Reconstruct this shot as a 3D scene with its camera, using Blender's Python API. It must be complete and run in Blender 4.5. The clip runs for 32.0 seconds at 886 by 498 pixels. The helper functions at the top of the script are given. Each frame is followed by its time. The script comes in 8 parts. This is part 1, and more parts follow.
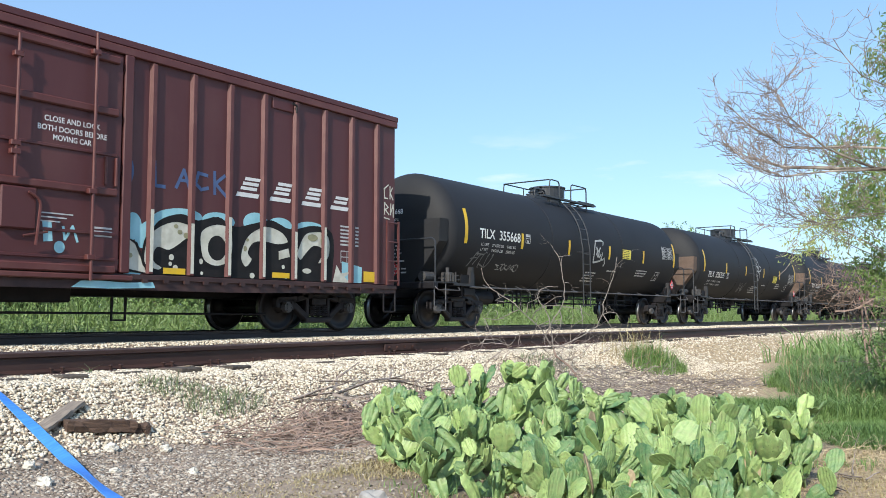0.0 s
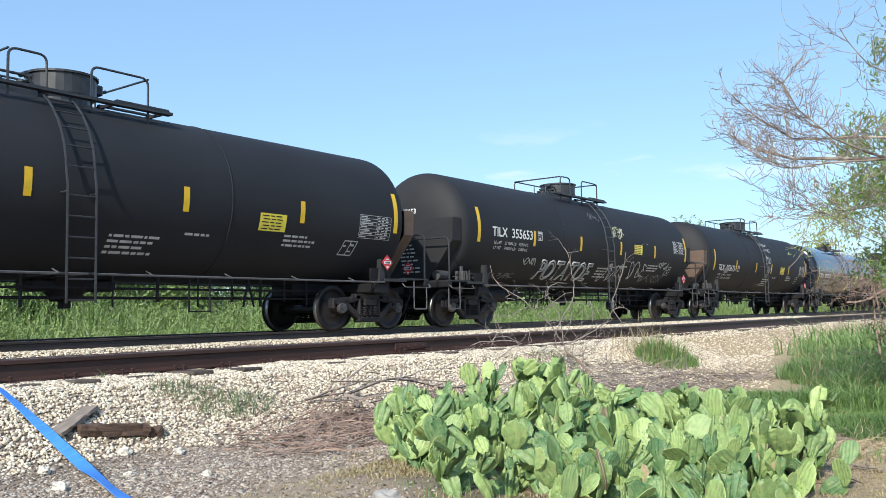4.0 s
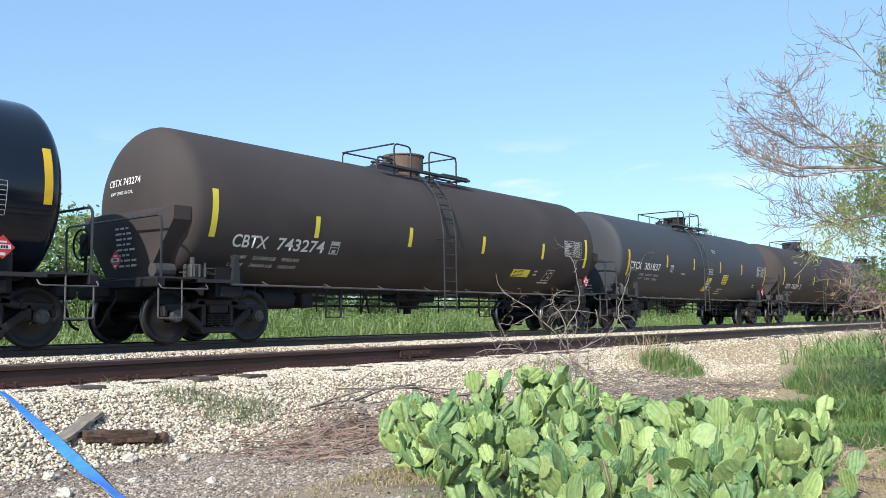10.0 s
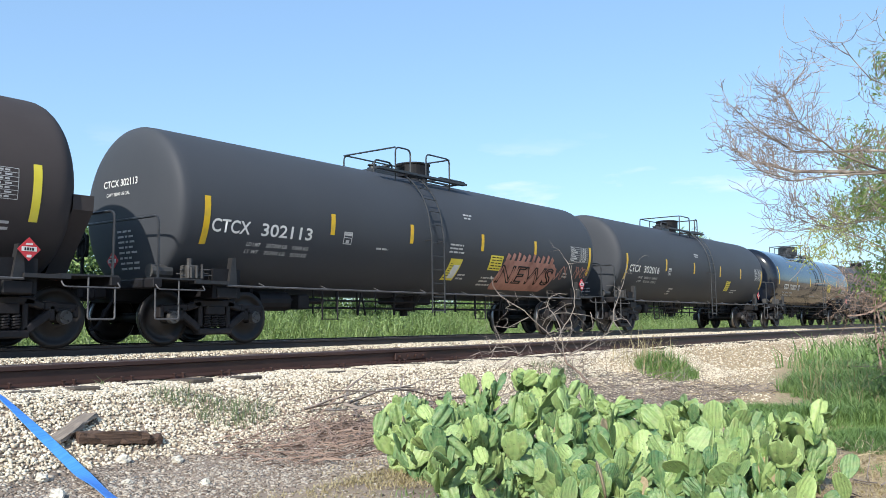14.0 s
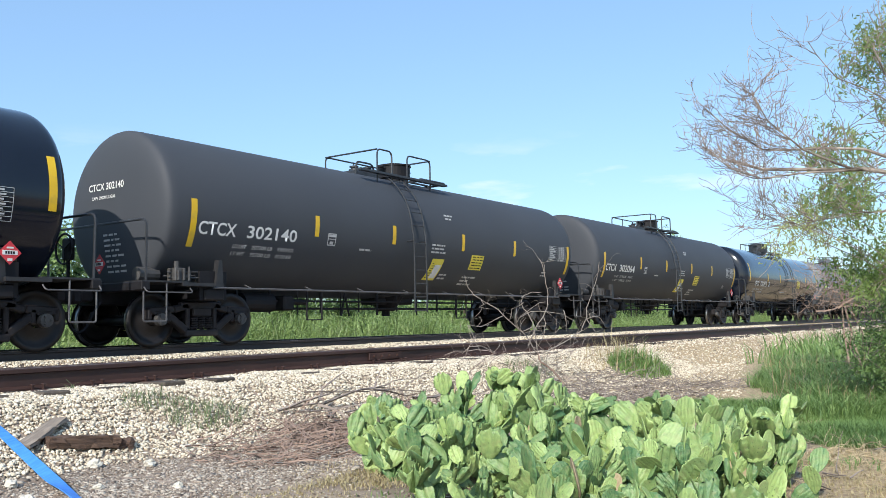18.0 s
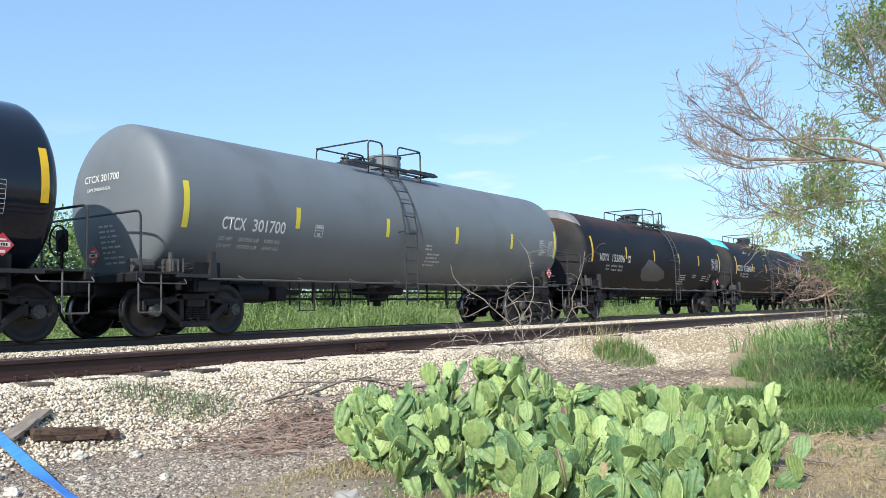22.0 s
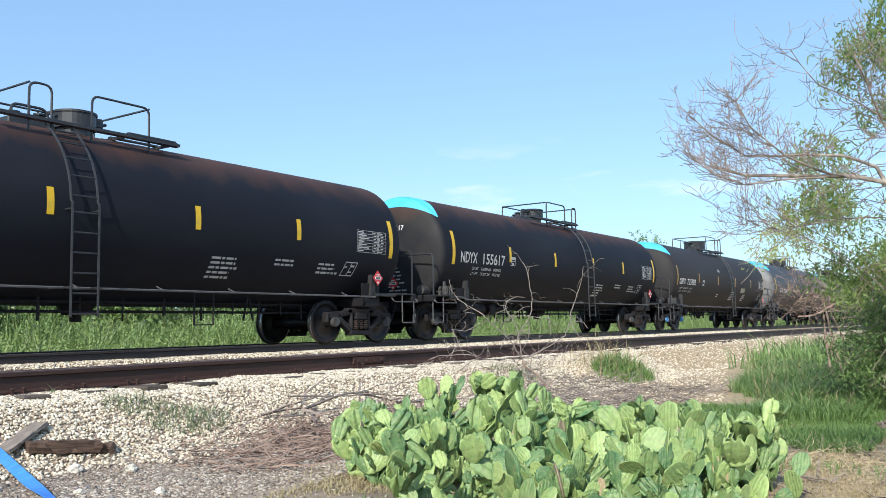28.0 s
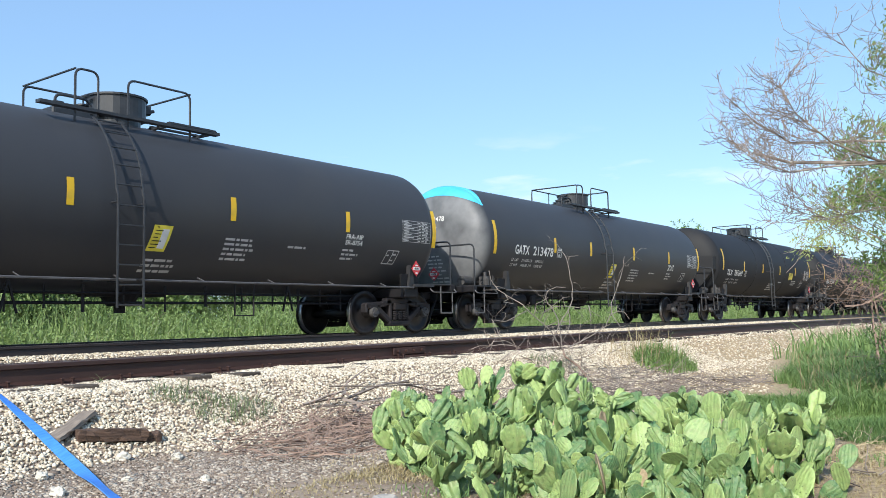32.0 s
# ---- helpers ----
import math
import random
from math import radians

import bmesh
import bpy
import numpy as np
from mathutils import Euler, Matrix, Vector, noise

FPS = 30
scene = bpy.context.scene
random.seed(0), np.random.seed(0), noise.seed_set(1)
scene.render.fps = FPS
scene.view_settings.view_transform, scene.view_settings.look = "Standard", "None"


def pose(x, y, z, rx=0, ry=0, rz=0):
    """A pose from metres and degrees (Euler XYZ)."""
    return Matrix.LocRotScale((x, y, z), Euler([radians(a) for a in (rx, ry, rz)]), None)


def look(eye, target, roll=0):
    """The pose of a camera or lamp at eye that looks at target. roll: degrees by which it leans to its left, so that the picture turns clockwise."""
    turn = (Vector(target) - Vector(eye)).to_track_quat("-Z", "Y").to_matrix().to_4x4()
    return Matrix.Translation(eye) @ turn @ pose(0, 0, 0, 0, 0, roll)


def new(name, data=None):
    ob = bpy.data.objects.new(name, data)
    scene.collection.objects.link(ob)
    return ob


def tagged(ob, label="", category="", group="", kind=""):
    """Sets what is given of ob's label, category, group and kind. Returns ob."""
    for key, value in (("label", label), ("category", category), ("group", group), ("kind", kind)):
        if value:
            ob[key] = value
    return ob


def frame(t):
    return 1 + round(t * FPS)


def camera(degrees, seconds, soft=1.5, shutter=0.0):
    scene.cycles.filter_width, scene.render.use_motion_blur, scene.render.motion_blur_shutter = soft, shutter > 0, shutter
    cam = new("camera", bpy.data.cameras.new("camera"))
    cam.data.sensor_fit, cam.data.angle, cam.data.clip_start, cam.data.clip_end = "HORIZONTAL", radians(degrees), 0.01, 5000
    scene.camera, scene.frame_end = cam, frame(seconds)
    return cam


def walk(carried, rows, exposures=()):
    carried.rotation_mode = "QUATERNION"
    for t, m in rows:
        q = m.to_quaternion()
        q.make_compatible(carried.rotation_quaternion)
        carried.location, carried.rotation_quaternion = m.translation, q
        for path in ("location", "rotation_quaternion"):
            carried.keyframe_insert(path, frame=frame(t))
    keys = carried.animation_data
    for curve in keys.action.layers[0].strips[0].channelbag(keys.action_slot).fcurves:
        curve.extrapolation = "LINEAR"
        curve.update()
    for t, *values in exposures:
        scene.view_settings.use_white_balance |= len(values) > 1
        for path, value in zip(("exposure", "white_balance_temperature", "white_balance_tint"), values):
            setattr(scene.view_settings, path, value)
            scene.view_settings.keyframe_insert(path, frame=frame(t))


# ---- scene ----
FOV = 54.3
EYE = 0.92          # the eye over the dirt
RAIL = 0.626        # top of both tracks' rails
SPEED = 12.55       # of the train, towards -x
TRACK_Y = 13.62     # centre of the train's track
cam = camera(FOV, 32.0, soft=0.72)
# seconds, yaw, pitch, roll: a hand-held camera that turns on the spot
TURNS = [
    (0.0, -53.60, 4.41, -0.00),
    (0.5, -53.82, 4.35, 0.31),
    (1.0, -54.04, 4.12, 0.17),
    (1.5, -54.12, 4.14, 0.27),
    (2.0, -54.00, 4.64, 0.33),
    (2.5, -54.22, 4.69, 0.35),
    (4.5, -52.56, 4.37, 1.07),
    (5.0, -52.44, 4.52, 0.90),
    (5.5, -53.96, 4.95, 1.10),
    (6.0, -54.09, 4.78, 1.98),
    (6.5, -53.70, 4.20, 1.51),
    (7.0, -53.33, 4.23, 1.84),
    (7.5, -53.24, 5.18, 1.98),
    (8.0, -53.16, 5.39, 1.37),
    (8.5, -51.91, 5.43, 1.18),
    (9.0, -52.83, 4.53, 1.39),
    (9.5, -52.89, 4.50, 1.44),
    (10.0, -52.61, 4.82, 0.81),
    (10.5, -53.29, 4.85, 0.55),
    (11.0, -53.42, 5.23, 0.73),
    (11.5, -53.91, 5.67, 0.55),
    (12.0, -54.39, 5.71, 0.77),
    (12.5, -54.15, 6.01, 0.62),
    (13.0, -54.21, 4.88, -0.07),
    (13.5, -53.38, 5.08, 0.21),
    (14.0, -52.93, 4.97, 0.57),
    (14.5, -53.28, 5.27, 0.47),
    (15.0, -54.39, 4.82, 0.95),
    (15.5, -54.85, 5.14, 0.67),
    (17.5, -55.26, 5.25, 1.15),
    (18.0, -54.65, 4.91, 1.16),
    (18.5, -53.83, 4.56, 0.90),
    (19.0, -54.07, 4.40, 0.87),
    (19.5, -54.48, 4.43, 0.99),
    (20.0, -54.34, 4.78, 1.13),
    (20.5, -54.74, 4.87, 1.40),
    (21.0, -54.56, 4.66, 1.03),
    (21.5, -54.38, 4.61, 1.23),
    (22.0, -55.57, 4.24, 1.35),
    (22.5, -55.48, 4.35, 1.56),
    (23.0, -55.51, 4.52, 1.51),
    (23.5, -64.17, 1.23, 1.59),
    (24.0, -66.35, 3.15, 0.27),
    (24.5, -60.55, 1.88, 1.97),
    (26.5, -57.90, 3.95, 1.53),
    (27.0, -58.03, 1.69, 1.20),
    (27.5, -55.58, 3.49, 0.54),
    (28.0, -55.69, 5.18, 1.04),
    (28.5, -46.41, 4.83, 0.66),
    (29.0, -52.00, 2.23, 2.41),
    (29.5, -52.91, 2.51, 0.35),
    (30.0, -51.70, 3.93, 1.78),
    (30.5, -52.92, 4.49, 3.02),
    (31.0, -52.54, 3.53, 2.38),
    (31.5, -53.44, 2.74, 1.91),
    (32.0, -53.05, 4.60, 1.12),
]
walk(cam, [(t, pose(0, 0, EYE, 90 + pitch, roll, yaw)) for t, yaw, pitch, roll in TURNS], exposures=[(0.0, 0.1), (32.0, 0.1)])

# ---- light ----
SUN = Vector((-0.787, -0.25, 0.565)).normalized()
world = bpy.data.worlds.new("sky")
scene.world = world
world.use_nodes = True
wn, wl = world.node_tree.nodes, world.node_tree.links
sky = wn.new("ShaderNodeTexSky")
sky.sky_type = 'NISHITA'
sky.sun_disc = False
sky.sun_elevation = math.asin(SUN.z)
sky.sun_rotation = math.atan2(SUN.x, SUN.y)
sky.air_density, sky.dust_density, sky.ozone_density = 1.0, 1.2, 2.0
wn["Background"].inputs["Strength"].default_value = 0.16
# hazy southern sky: a little greener and paler than clean air
haze = wn.new("ShaderNodeMix")
haze.data_type, haze.blend_type = 'RGBA', 'MULTIPLY'
haze.inputs[0].default_value = 1.0
haze.inputs[7].default_value = (1.05, 1.2, 1.24, 1)
wl.new(sky.outputs[0], haze.inputs[6])
veil = wn.new("ShaderNodeMix")
veil.data_type = 'RGBA'
veil.inputs[0].default_value = 0.4
veil.inputs[7].default_value = (2.4, 3.95, 6.4, 1)
wl.new(haze.outputs[2], veil.inputs[6])
# thin fair-weather clouds low in the sky
geo_, sep = wn.new("ShaderNodeTexCoord"), wn.new("ShaderNodeSeparateXYZ")
stretch_ = wn.new("ShaderNodeMapping")
stretch_.inputs["Scale"].default_value = (1, 1, 4.5)
stretch_.inputs["Rotation"].default_value = (0, 0, radians(27.4))
stretch_.inputs["Location"].default_value = (0, 0, 0.31)
puffs = wn.new("ShaderNodeTexNoise")
puffs.inputs["Scale"].default_value, puffs.inputs["Detail"].default_value = 5.5, 6
thin = wn.new("ShaderNodeMapRange")
thin.inputs["From Min"].default_value, thin.inputs["From Max"].default_value, thin.inputs["To Max"].default_value = 0.56, 0.76, 0.75
low_ = wn.new("ShaderNodeMapRange")
low_.inputs["From Min"].default_value, low_.inputs["From Max"].default_value = 0.22, 0.17
both = wn.new("ShaderNodeMath")
both.operation = 'MULTIPLY'
cloud = wn.new("ShaderNodeMix")
cloud.data_type = 'RGBA'
cloud.inputs[7].default_value = (6.6, 6.8, 7.0, 1)
wl.new(geo_.outputs["Generated"], sep.inputs[0])
wl.new(geo_.outputs["Generated"], stretch_.inputs["Vector"])
wl.new(stretch_.outputs[0], puffs.inputs["Vector"])
wl.new(puffs.outputs[0], thin.inputs["Value"])
wl.new(sep.outputs["Z"], low_.inputs["Value"])
wl.new(thin.outputs[0], both.inputs[0])
wl.new(low_.outputs[0], both.inputs[1])
wl.new(both.outputs[0], cloud.inputs[0])
wl.new(veil.outputs[2], cloud.inputs[6])
wl.new(cloud.outputs[2], wn["Background"].inputs["Color"])
sun = new("sun", bpy.data.lights.new("sun", 'SUN'))
sun.data.energy, sun.data.angle, sun.data.color = 4.7, radians(0.55), (1.0, 0.95, 0.86)
sun.matrix_world = look(SUN * 60, (0, 0, 0))


# ---- materials ----
def mat(name, low, high, rough=0.6, scale=6.0, fine=60.0, metal=0.0, bump=0.0, spread=0.15, coat=0.0, random_=0.0, stretch=(1, 1, 1), contrast=0.5, dirt=None, dirt_scale=1.2, dirt_amount=0.5, shine=0.5):
    """Two colours mixed by coarse and fine noise, with fine relief, and stains of a third colour."""
    m = bpy.data.materials.new(name)
    m.use_nodes = True
    n, l = m.node_tree.nodes, m.node_tree.links
    b = n["Principled BSDF"]
    tc = n.new("ShaderNodeTexCoord")
    mp = n.new("ShaderNodeMapping")
    mp.inputs["Scale"].default_value = stretch
    l.new(tc.outputs["Object"], mp.inputs["Vector"])
    n1, n2 = n.new("ShaderNodeTexNoise"), n.new("ShaderNodeTexNoise")
    n1.inputs["Scale"].default_value, n1.inputs["Detail"].default_value = scale, 5
    n2.inputs["Scale"].default_value, n2.inputs["Detail"].default_value = fine, 3
    for k in (n1, n2):
        l.new(mp.outputs[0], k.inputs["Vector"])
    add = n.new("ShaderNodeMath")
    add.operation = 'MULTIPLY_ADD'
    l.new(n2.outputs[0], add.inputs[0])
    add.inputs[1].default_value = spread
    l.new(n1.outputs[0], add.inputs[2])
    fac = add.outputs[0]
    if random_:
        oi = n.new("ShaderNodeObjectInfo")
        ad2 = n.new("ShaderNodeMath")
        ad2.operation = 'MULTIPLY_ADD'
        l.new(oi.outputs["Random"], ad2.inputs[0])
        ad2.inputs[1].default_value = random_
        l.new(fac, ad2.inputs[2])
        fac = ad2.outputs[0]
    mr = n.new("ShaderNodeMapRange")
    mid = 0.5 + spread / 2 + random_ / 2
    mr.inputs["From Min"].default_value, mr.inputs["From Max"].default_value = mid - contrast / 2, mid + contrast / 2
    l.new(fac, mr.inputs["Value"])
    mix = n.new("ShaderNodeMix")
    mix.data_type = 'RGBA'
    mix.inputs[6].default_value, mix.inputs[7].default_value = (*low, 1), (*high, 1)
    l.new(mr.outputs[0], mix.inputs[0])
    col = mix.outputs[2]
    if dirt:
        n3 = n.new("ShaderNodeTexNoise")
        n3.inputs["Scale"].default_value, n3.inputs["Detail"].default_value = dirt_scale, 8
        l.new(mp.outputs[0], n3.inputs["Vector"])
        r3 = n.new("ShaderNodeMapRange")
        r3.inputs["From Min"].default_value, r3.inputs["From Max"].default_value = 0.5, 0.72
        r3.inputs["To Max"].default_value = dirt_amount
        l.new(n3.outputs[0], r3.inputs["Value"])
        mx = n.new("ShaderNodeMix")
        mx.data_type = 'RGBA'
        l.new(r3.outputs[0], mx.inputs[0])
        l.new(col, mx.inputs[6])
        mx.inputs[7].default_value = (*dirt, 1)
        col = mx.outputs[2]
    l.new(col, b.inputs["Base Color"])
    b.inputs["Roughness"].default_value, b.inputs["Metallic"].default_value = rough, metal
    b.inputs["Coat Weight"].default_value = coat
    b.inputs["Specular IOR Level"].default_value = shine
    b.inputs["Coat Roughness"].default_value = 0.06
    if bump:
        bp = n.new("ShaderNodeBump")
        bp.inputs["Strength"].default_value, bp.inputs["Distance"].default_value = 1.0, bump
        l.new(add.outputs[0], bp.inputs["Height"])
        l.new(bp.outputs[0], b.inputs["Normal"])
    return m


def leaf_mat(name, low, high, rough=0.55, through_=0.25):
    """Leaves and blades: a colour for each island, and some light let through."""
    m = bpy.data.materials.new(name)
    m.use_nodes = True
    n, l = m.node_tree.nodes, m.node_tree.links
    b = n["Principled BSDF"]
    g = n.new("ShaderNodeNewGeometry")
    mix = n.new("ShaderNodeMix")
    mix.data_type = 'RGBA'
    mix.inputs[6].default_value, mix.inputs[7].default_value = (*low, 1), (*high, 1)
    l.new(g.outputs["Random Per Island"], mix.inputs[0])
    l.new(mix.outputs[2], b.inputs["Base Color"])
    b.inputs["Roughness"].default_value = rough
    t = n.new("ShaderNodeBsdfTranslucent")
    l.new(mix.outputs[2], t.inputs["Color"])
    ms = n.new("ShaderNodeMixShader")
    ms.inputs[0].default_value = through_
    l.new(b.outputs[0], ms.inputs[1])
    l.new(t.outputs[0], ms.inputs[2])
    l.new(ms.outputs[0], n["Material Output"].inputs["Surface"])
    return m


M_BLACK = mat("black_tank_paint", (0.0175, 0.0188, 0.0226), (0.0285, 0.03, 0.0348), 0.6, 0.7, 30, spread=0.1, stretch=(0.5, 1, 1), contrast=0.7, dirt=(0.031, 0.0295, 0.029), dirt_scale=0.9, dirt_amount=0.35, shine=0.15)
M_GLOSS = mat("gloss_black_paint", (0.006, 0.009, 0.017), (0.01, 0.014, 0.024), 0.11, 0.8, 40, spread=0.1, coat=0.1, shine=0.42)
M_GREY = mat("dark_grey_tank_paint", (0.048, 0.0525, 0.063), (0.065, 0.07, 0.08), 0.6, 0.6, 25, spread=0.1, stretch=(0.6, 1, 0.6), contrast=0.8, dirt=(0.058, 0.06, 0.065), dirt_scale=0.8, dirt_amount=0.4, shine=0.2)
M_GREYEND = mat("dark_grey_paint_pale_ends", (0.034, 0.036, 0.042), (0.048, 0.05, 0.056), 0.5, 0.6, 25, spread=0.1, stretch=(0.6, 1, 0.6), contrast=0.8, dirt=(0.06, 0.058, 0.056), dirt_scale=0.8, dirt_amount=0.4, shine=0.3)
M_LIGHT = mat("light_grey_tank_paint", (0.135, 0.155, 0.175), (0.17, 0.19, 0.21), 0.55, 0.8, 25, spread=0.1, contrast=0.8, dirt=(0.085, 0.085, 0.083), dirt_scale=0.9, dirt_amount=0.4)
M_BROWN = mat("brown_weathered_tank", (0.054, 0.0455, 0.0455), (0.077, 0.066, 0.0645), 0.7, 0.8, 25, spread=0.15, stretch=(0.5, 1, 0.7), contrast=0.8, dirt=(0.037, 0.034, 0.034), dirt_scale=0.7, dirt_amount=0.6, shine=0.12)
M_RUSTBLACK = mat("black_tank_paint_rusty_top", (0.0096, 0.0112, 0.0165), (0.0158, 0.0178, 0.025), 0.6, 0.7, 30, spread=0.1, stretch=(0.5, 1, 1), contrast=0.7, dirt=(0.0225, 0.0225, 0.0262), dirt_scale=0.7, dirt_amount=0.35, shine=0.13)
M_FADED = mat("faded_brown_black_paint", (0.029, 0.0275, 0.0285), (0.042, 0.0395, 0.0405), 0.6, 0.8, 25, spread=0.12, stretch=(0.5, 1, 0.8), contrast=0.8, dirt=(0.022, 0.021, 0.0215), dirt_scale=0.8, dirt_amount=0.5, shine=0.15)
M_SALMON = mat("salmon_spray_paint", (0.33, 0.15, 0.12), (0.47, 0.235, 0.19), 0.6, 3, 40, dirt=(0.16, 0.06, 0.045), dirt_scale=2.5, dirt_amount=0.6)
M_TAN = mat("rusty_tan_shield", (0.09, 0.057, 0.04), (0.15, 0.1, 0.073), 0.7, 3, 30, dirt=(0.06, 0.045, 0.04), dirt_scale=2.5, dirt_amount=0.6)
M_CYAN = mat("sky_blue_paint", (0.05, 0.42, 0.68), (0.1, 0.52, 0.78), 0.45, 2, 20)
M_IRON = mat("black_underframe_iron", (0.0068, 0.0065, 0.0082), (0.0145, 0.0135, 0.0158), 0.65, 4, 40, bump=0.002, shine=0.3)
M_TRUCK = mat("grimy_cast_steel", (0.0095, 0.0085, 0.0105), (0.0235, 0.0205, 0.0225), 0.62, 5, 50, bump=0.003, dirt=(0.046, 0.031, 0.027), dirt_scale=3, dirt_amount=0.35, shine=0.35)
M_RUST = mat("rusty_spring_steel", (0.02, 0.013, 0.011), (0.045, 0.027, 0.02), 0.75, 8, 60, bump=0.002)
M_WHEEL = mat("worn_wheel_steel", (0.011, 0.0102, 0.0118), (0.024, 0.021, 0.021), 0.5, 4, 40, metal=0.3)
M_TREAD = mat("polished_wheel_tread", (0.28, 0.27, 0.27), (0.4, 0.39, 0.38), 0.3, 4, 60, metal=0.9)
M_RAILING = mat("painted_railing", (0.018, 0.02, 0.024), (0.036, 0.039, 0.045), 0.45, 6, 50)
M_PLATE = mat("dusty_steel_plate", (0.013, 0.013, 0.015), (0.031, 0.0305, 0.033), 0.55, 5, 50, bump=0.001, dirt=(0.03, 0.025, 0.023), dirt_scale=4, dirt_amount=0.5)
M_PIPE = mat("scuffed_side_pipe", (0.06, 0.06, 0.064), (0.115, 0.115, 0.122), 0.5, 6, 50)
M_YELLOW = mat("yellow_reflective_tape", (0.68, 0.42, 0.012), (0.8, 0.52, 0.03), 0.4, 3, 40, dirt=(0.3, 0.2, 0.05), dirt_scale=6, dirt_amount=0.35)
M_SIGN = mat("yellow_placard", (0.72, 0.6, 0.04), (0.8, 0.68, 0.1), 0.45, 3, 40)
M_WHITE = mat("white_stencil_paint", (0.62, 0.62, 0.6), (0.78, 0.78, 0.76), 0.55, 5, 60)
M_DIM = mat("faded_white_stencil", (0.38, 0.38, 0.38), (0.58, 0.58, 0.57), 0.6, 6, 60)
M_RED = mat("red_placard", (0.5, 0.03, 0.04), (0.62, 0.05, 0.06), 0.45, 4, 40)
M_CAP = mat("dull_grey_bearing_cap", (0.035, 0.033, 0.034), (0.085, 0.082, 0.08), 0.55, 6, 50)
M_BLUECAP = mat("blue_bearing_cap", (0.06, 0.2, 0.42), (0.09, 0.28, 0.55), 0.45, 4, 40)
M_BOX = mat("boxcar_red_brown_paint", (0.07, 0.0185, 0.019), (0.1, 0.028, 0.028), 0.5, 1.0, 25, spread=0.12, stretch=(1, 1, 0.5), contrast=0.8, dirt=(0.125, 0.052, 0.045), dirt_scale=1.2, dirt_amount=0.45)
M_RAILB = mat("rusty_brown_rail", (0.034, 0.0155, 0.0125), (0.062, 0.029, 0.023), 0.6, 3, 60, bump=0.001, stretch=(0.4, 1, 1))
M_RAILD = mat("dark_greasy_rail", (0.022, 0.017, 0.017), (0.036, 0.027, 0.026), 0.55, 3, 60, bump=0.001, stretch=(0.4, 1, 1))
M_HEAD = mat("rail_running_surface", (0.2, 0.15, 0.13), (0.36, 0.3, 0.27), 0.35, 2, 60, metal=0.7, stretch=(0.2, 1, 1))
M_TIE = mat("weathered_tie_wood", (0.035, 0.027, 0.022), (0.11, 0.088, 0.07), 0.85, 3, 40, bump=0.006, stretch=(8, 1, 8), random_=0.3)


def top_rust(m, z0, z1, colour):
    """Rust that has spread down from the crown of a tank."""
    n, l = m.node_tree.nodes, m.node_tree.links
    b = n["Principled BSDF"]
    src = b.inputs["Base Color"].links[0].from_socket
    tc, nz, sp = n.new("ShaderNodeTexCoord"), n.new("ShaderNodeTexNoise"), n.new("ShaderNodeSeparateXYZ")
    mp = n.new("ShaderNodeMapping")
    mp.inputs["Scale"].default_value = (1, 0.6, 0.6)
    nz.inputs["Scale"].default_value, nz.inputs["Detail"].default_value = 1.6, 7
    l.new(tc.outputs["Object"], mp.inputs["Vector"])
    l.new(mp.outputs[0], nz.inputs["Vector"])
    l.new(tc.outputs["Object"], sp.inputs[0])
    ma = n.new("ShaderNodeMath")
    ma.operation = 'MULTIPLY_ADD'
    l.new(nz.outputs[0], ma.inputs[0])
    ma.inputs[1].default_value = 1.1
    l.new(sp.outputs["Z"], ma.inputs[2])
    mr = n.new("ShaderNodeMapRange")
    mr.inputs["From Min"].default_value, mr.inputs["From Max"].default_value = z0 + 0.55, z1 + 0.55
    mr.inputs["To Max"].default_value = 0.75
    l.new(ma.outputs[0], mr.inputs["Value"])
    mx = n.new("ShaderNodeMix")
    mx.data_type = 'RGBA'
    l.new(mr.outputs[0], mx.inputs[0])
    l.new(src, mx.inputs[6])
    mx.inputs[7].default_value = (*colour, 1)
    l.new(mx.outputs[2], b.inputs["Base Color"])


def sunlit_end_dust(m, x0, x1, colour):
    """Road dust and the sun's light on a tank's two ends, both put into the colour."""
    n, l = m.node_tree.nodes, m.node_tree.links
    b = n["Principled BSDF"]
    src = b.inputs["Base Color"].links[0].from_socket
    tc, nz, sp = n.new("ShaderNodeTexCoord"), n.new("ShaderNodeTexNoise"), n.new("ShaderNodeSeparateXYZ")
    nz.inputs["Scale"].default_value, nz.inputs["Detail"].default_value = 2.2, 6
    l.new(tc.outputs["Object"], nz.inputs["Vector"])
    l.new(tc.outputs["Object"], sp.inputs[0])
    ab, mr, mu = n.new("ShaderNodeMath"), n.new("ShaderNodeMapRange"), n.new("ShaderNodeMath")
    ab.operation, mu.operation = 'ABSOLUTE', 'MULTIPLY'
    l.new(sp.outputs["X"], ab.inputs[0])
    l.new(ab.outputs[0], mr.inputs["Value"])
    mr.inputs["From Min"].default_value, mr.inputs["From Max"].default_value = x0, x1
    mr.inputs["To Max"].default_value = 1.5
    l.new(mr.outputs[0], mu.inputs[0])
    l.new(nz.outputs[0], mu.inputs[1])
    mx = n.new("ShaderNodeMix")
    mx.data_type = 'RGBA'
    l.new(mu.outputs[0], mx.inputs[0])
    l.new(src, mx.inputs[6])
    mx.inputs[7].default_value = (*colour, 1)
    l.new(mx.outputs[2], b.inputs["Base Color"])


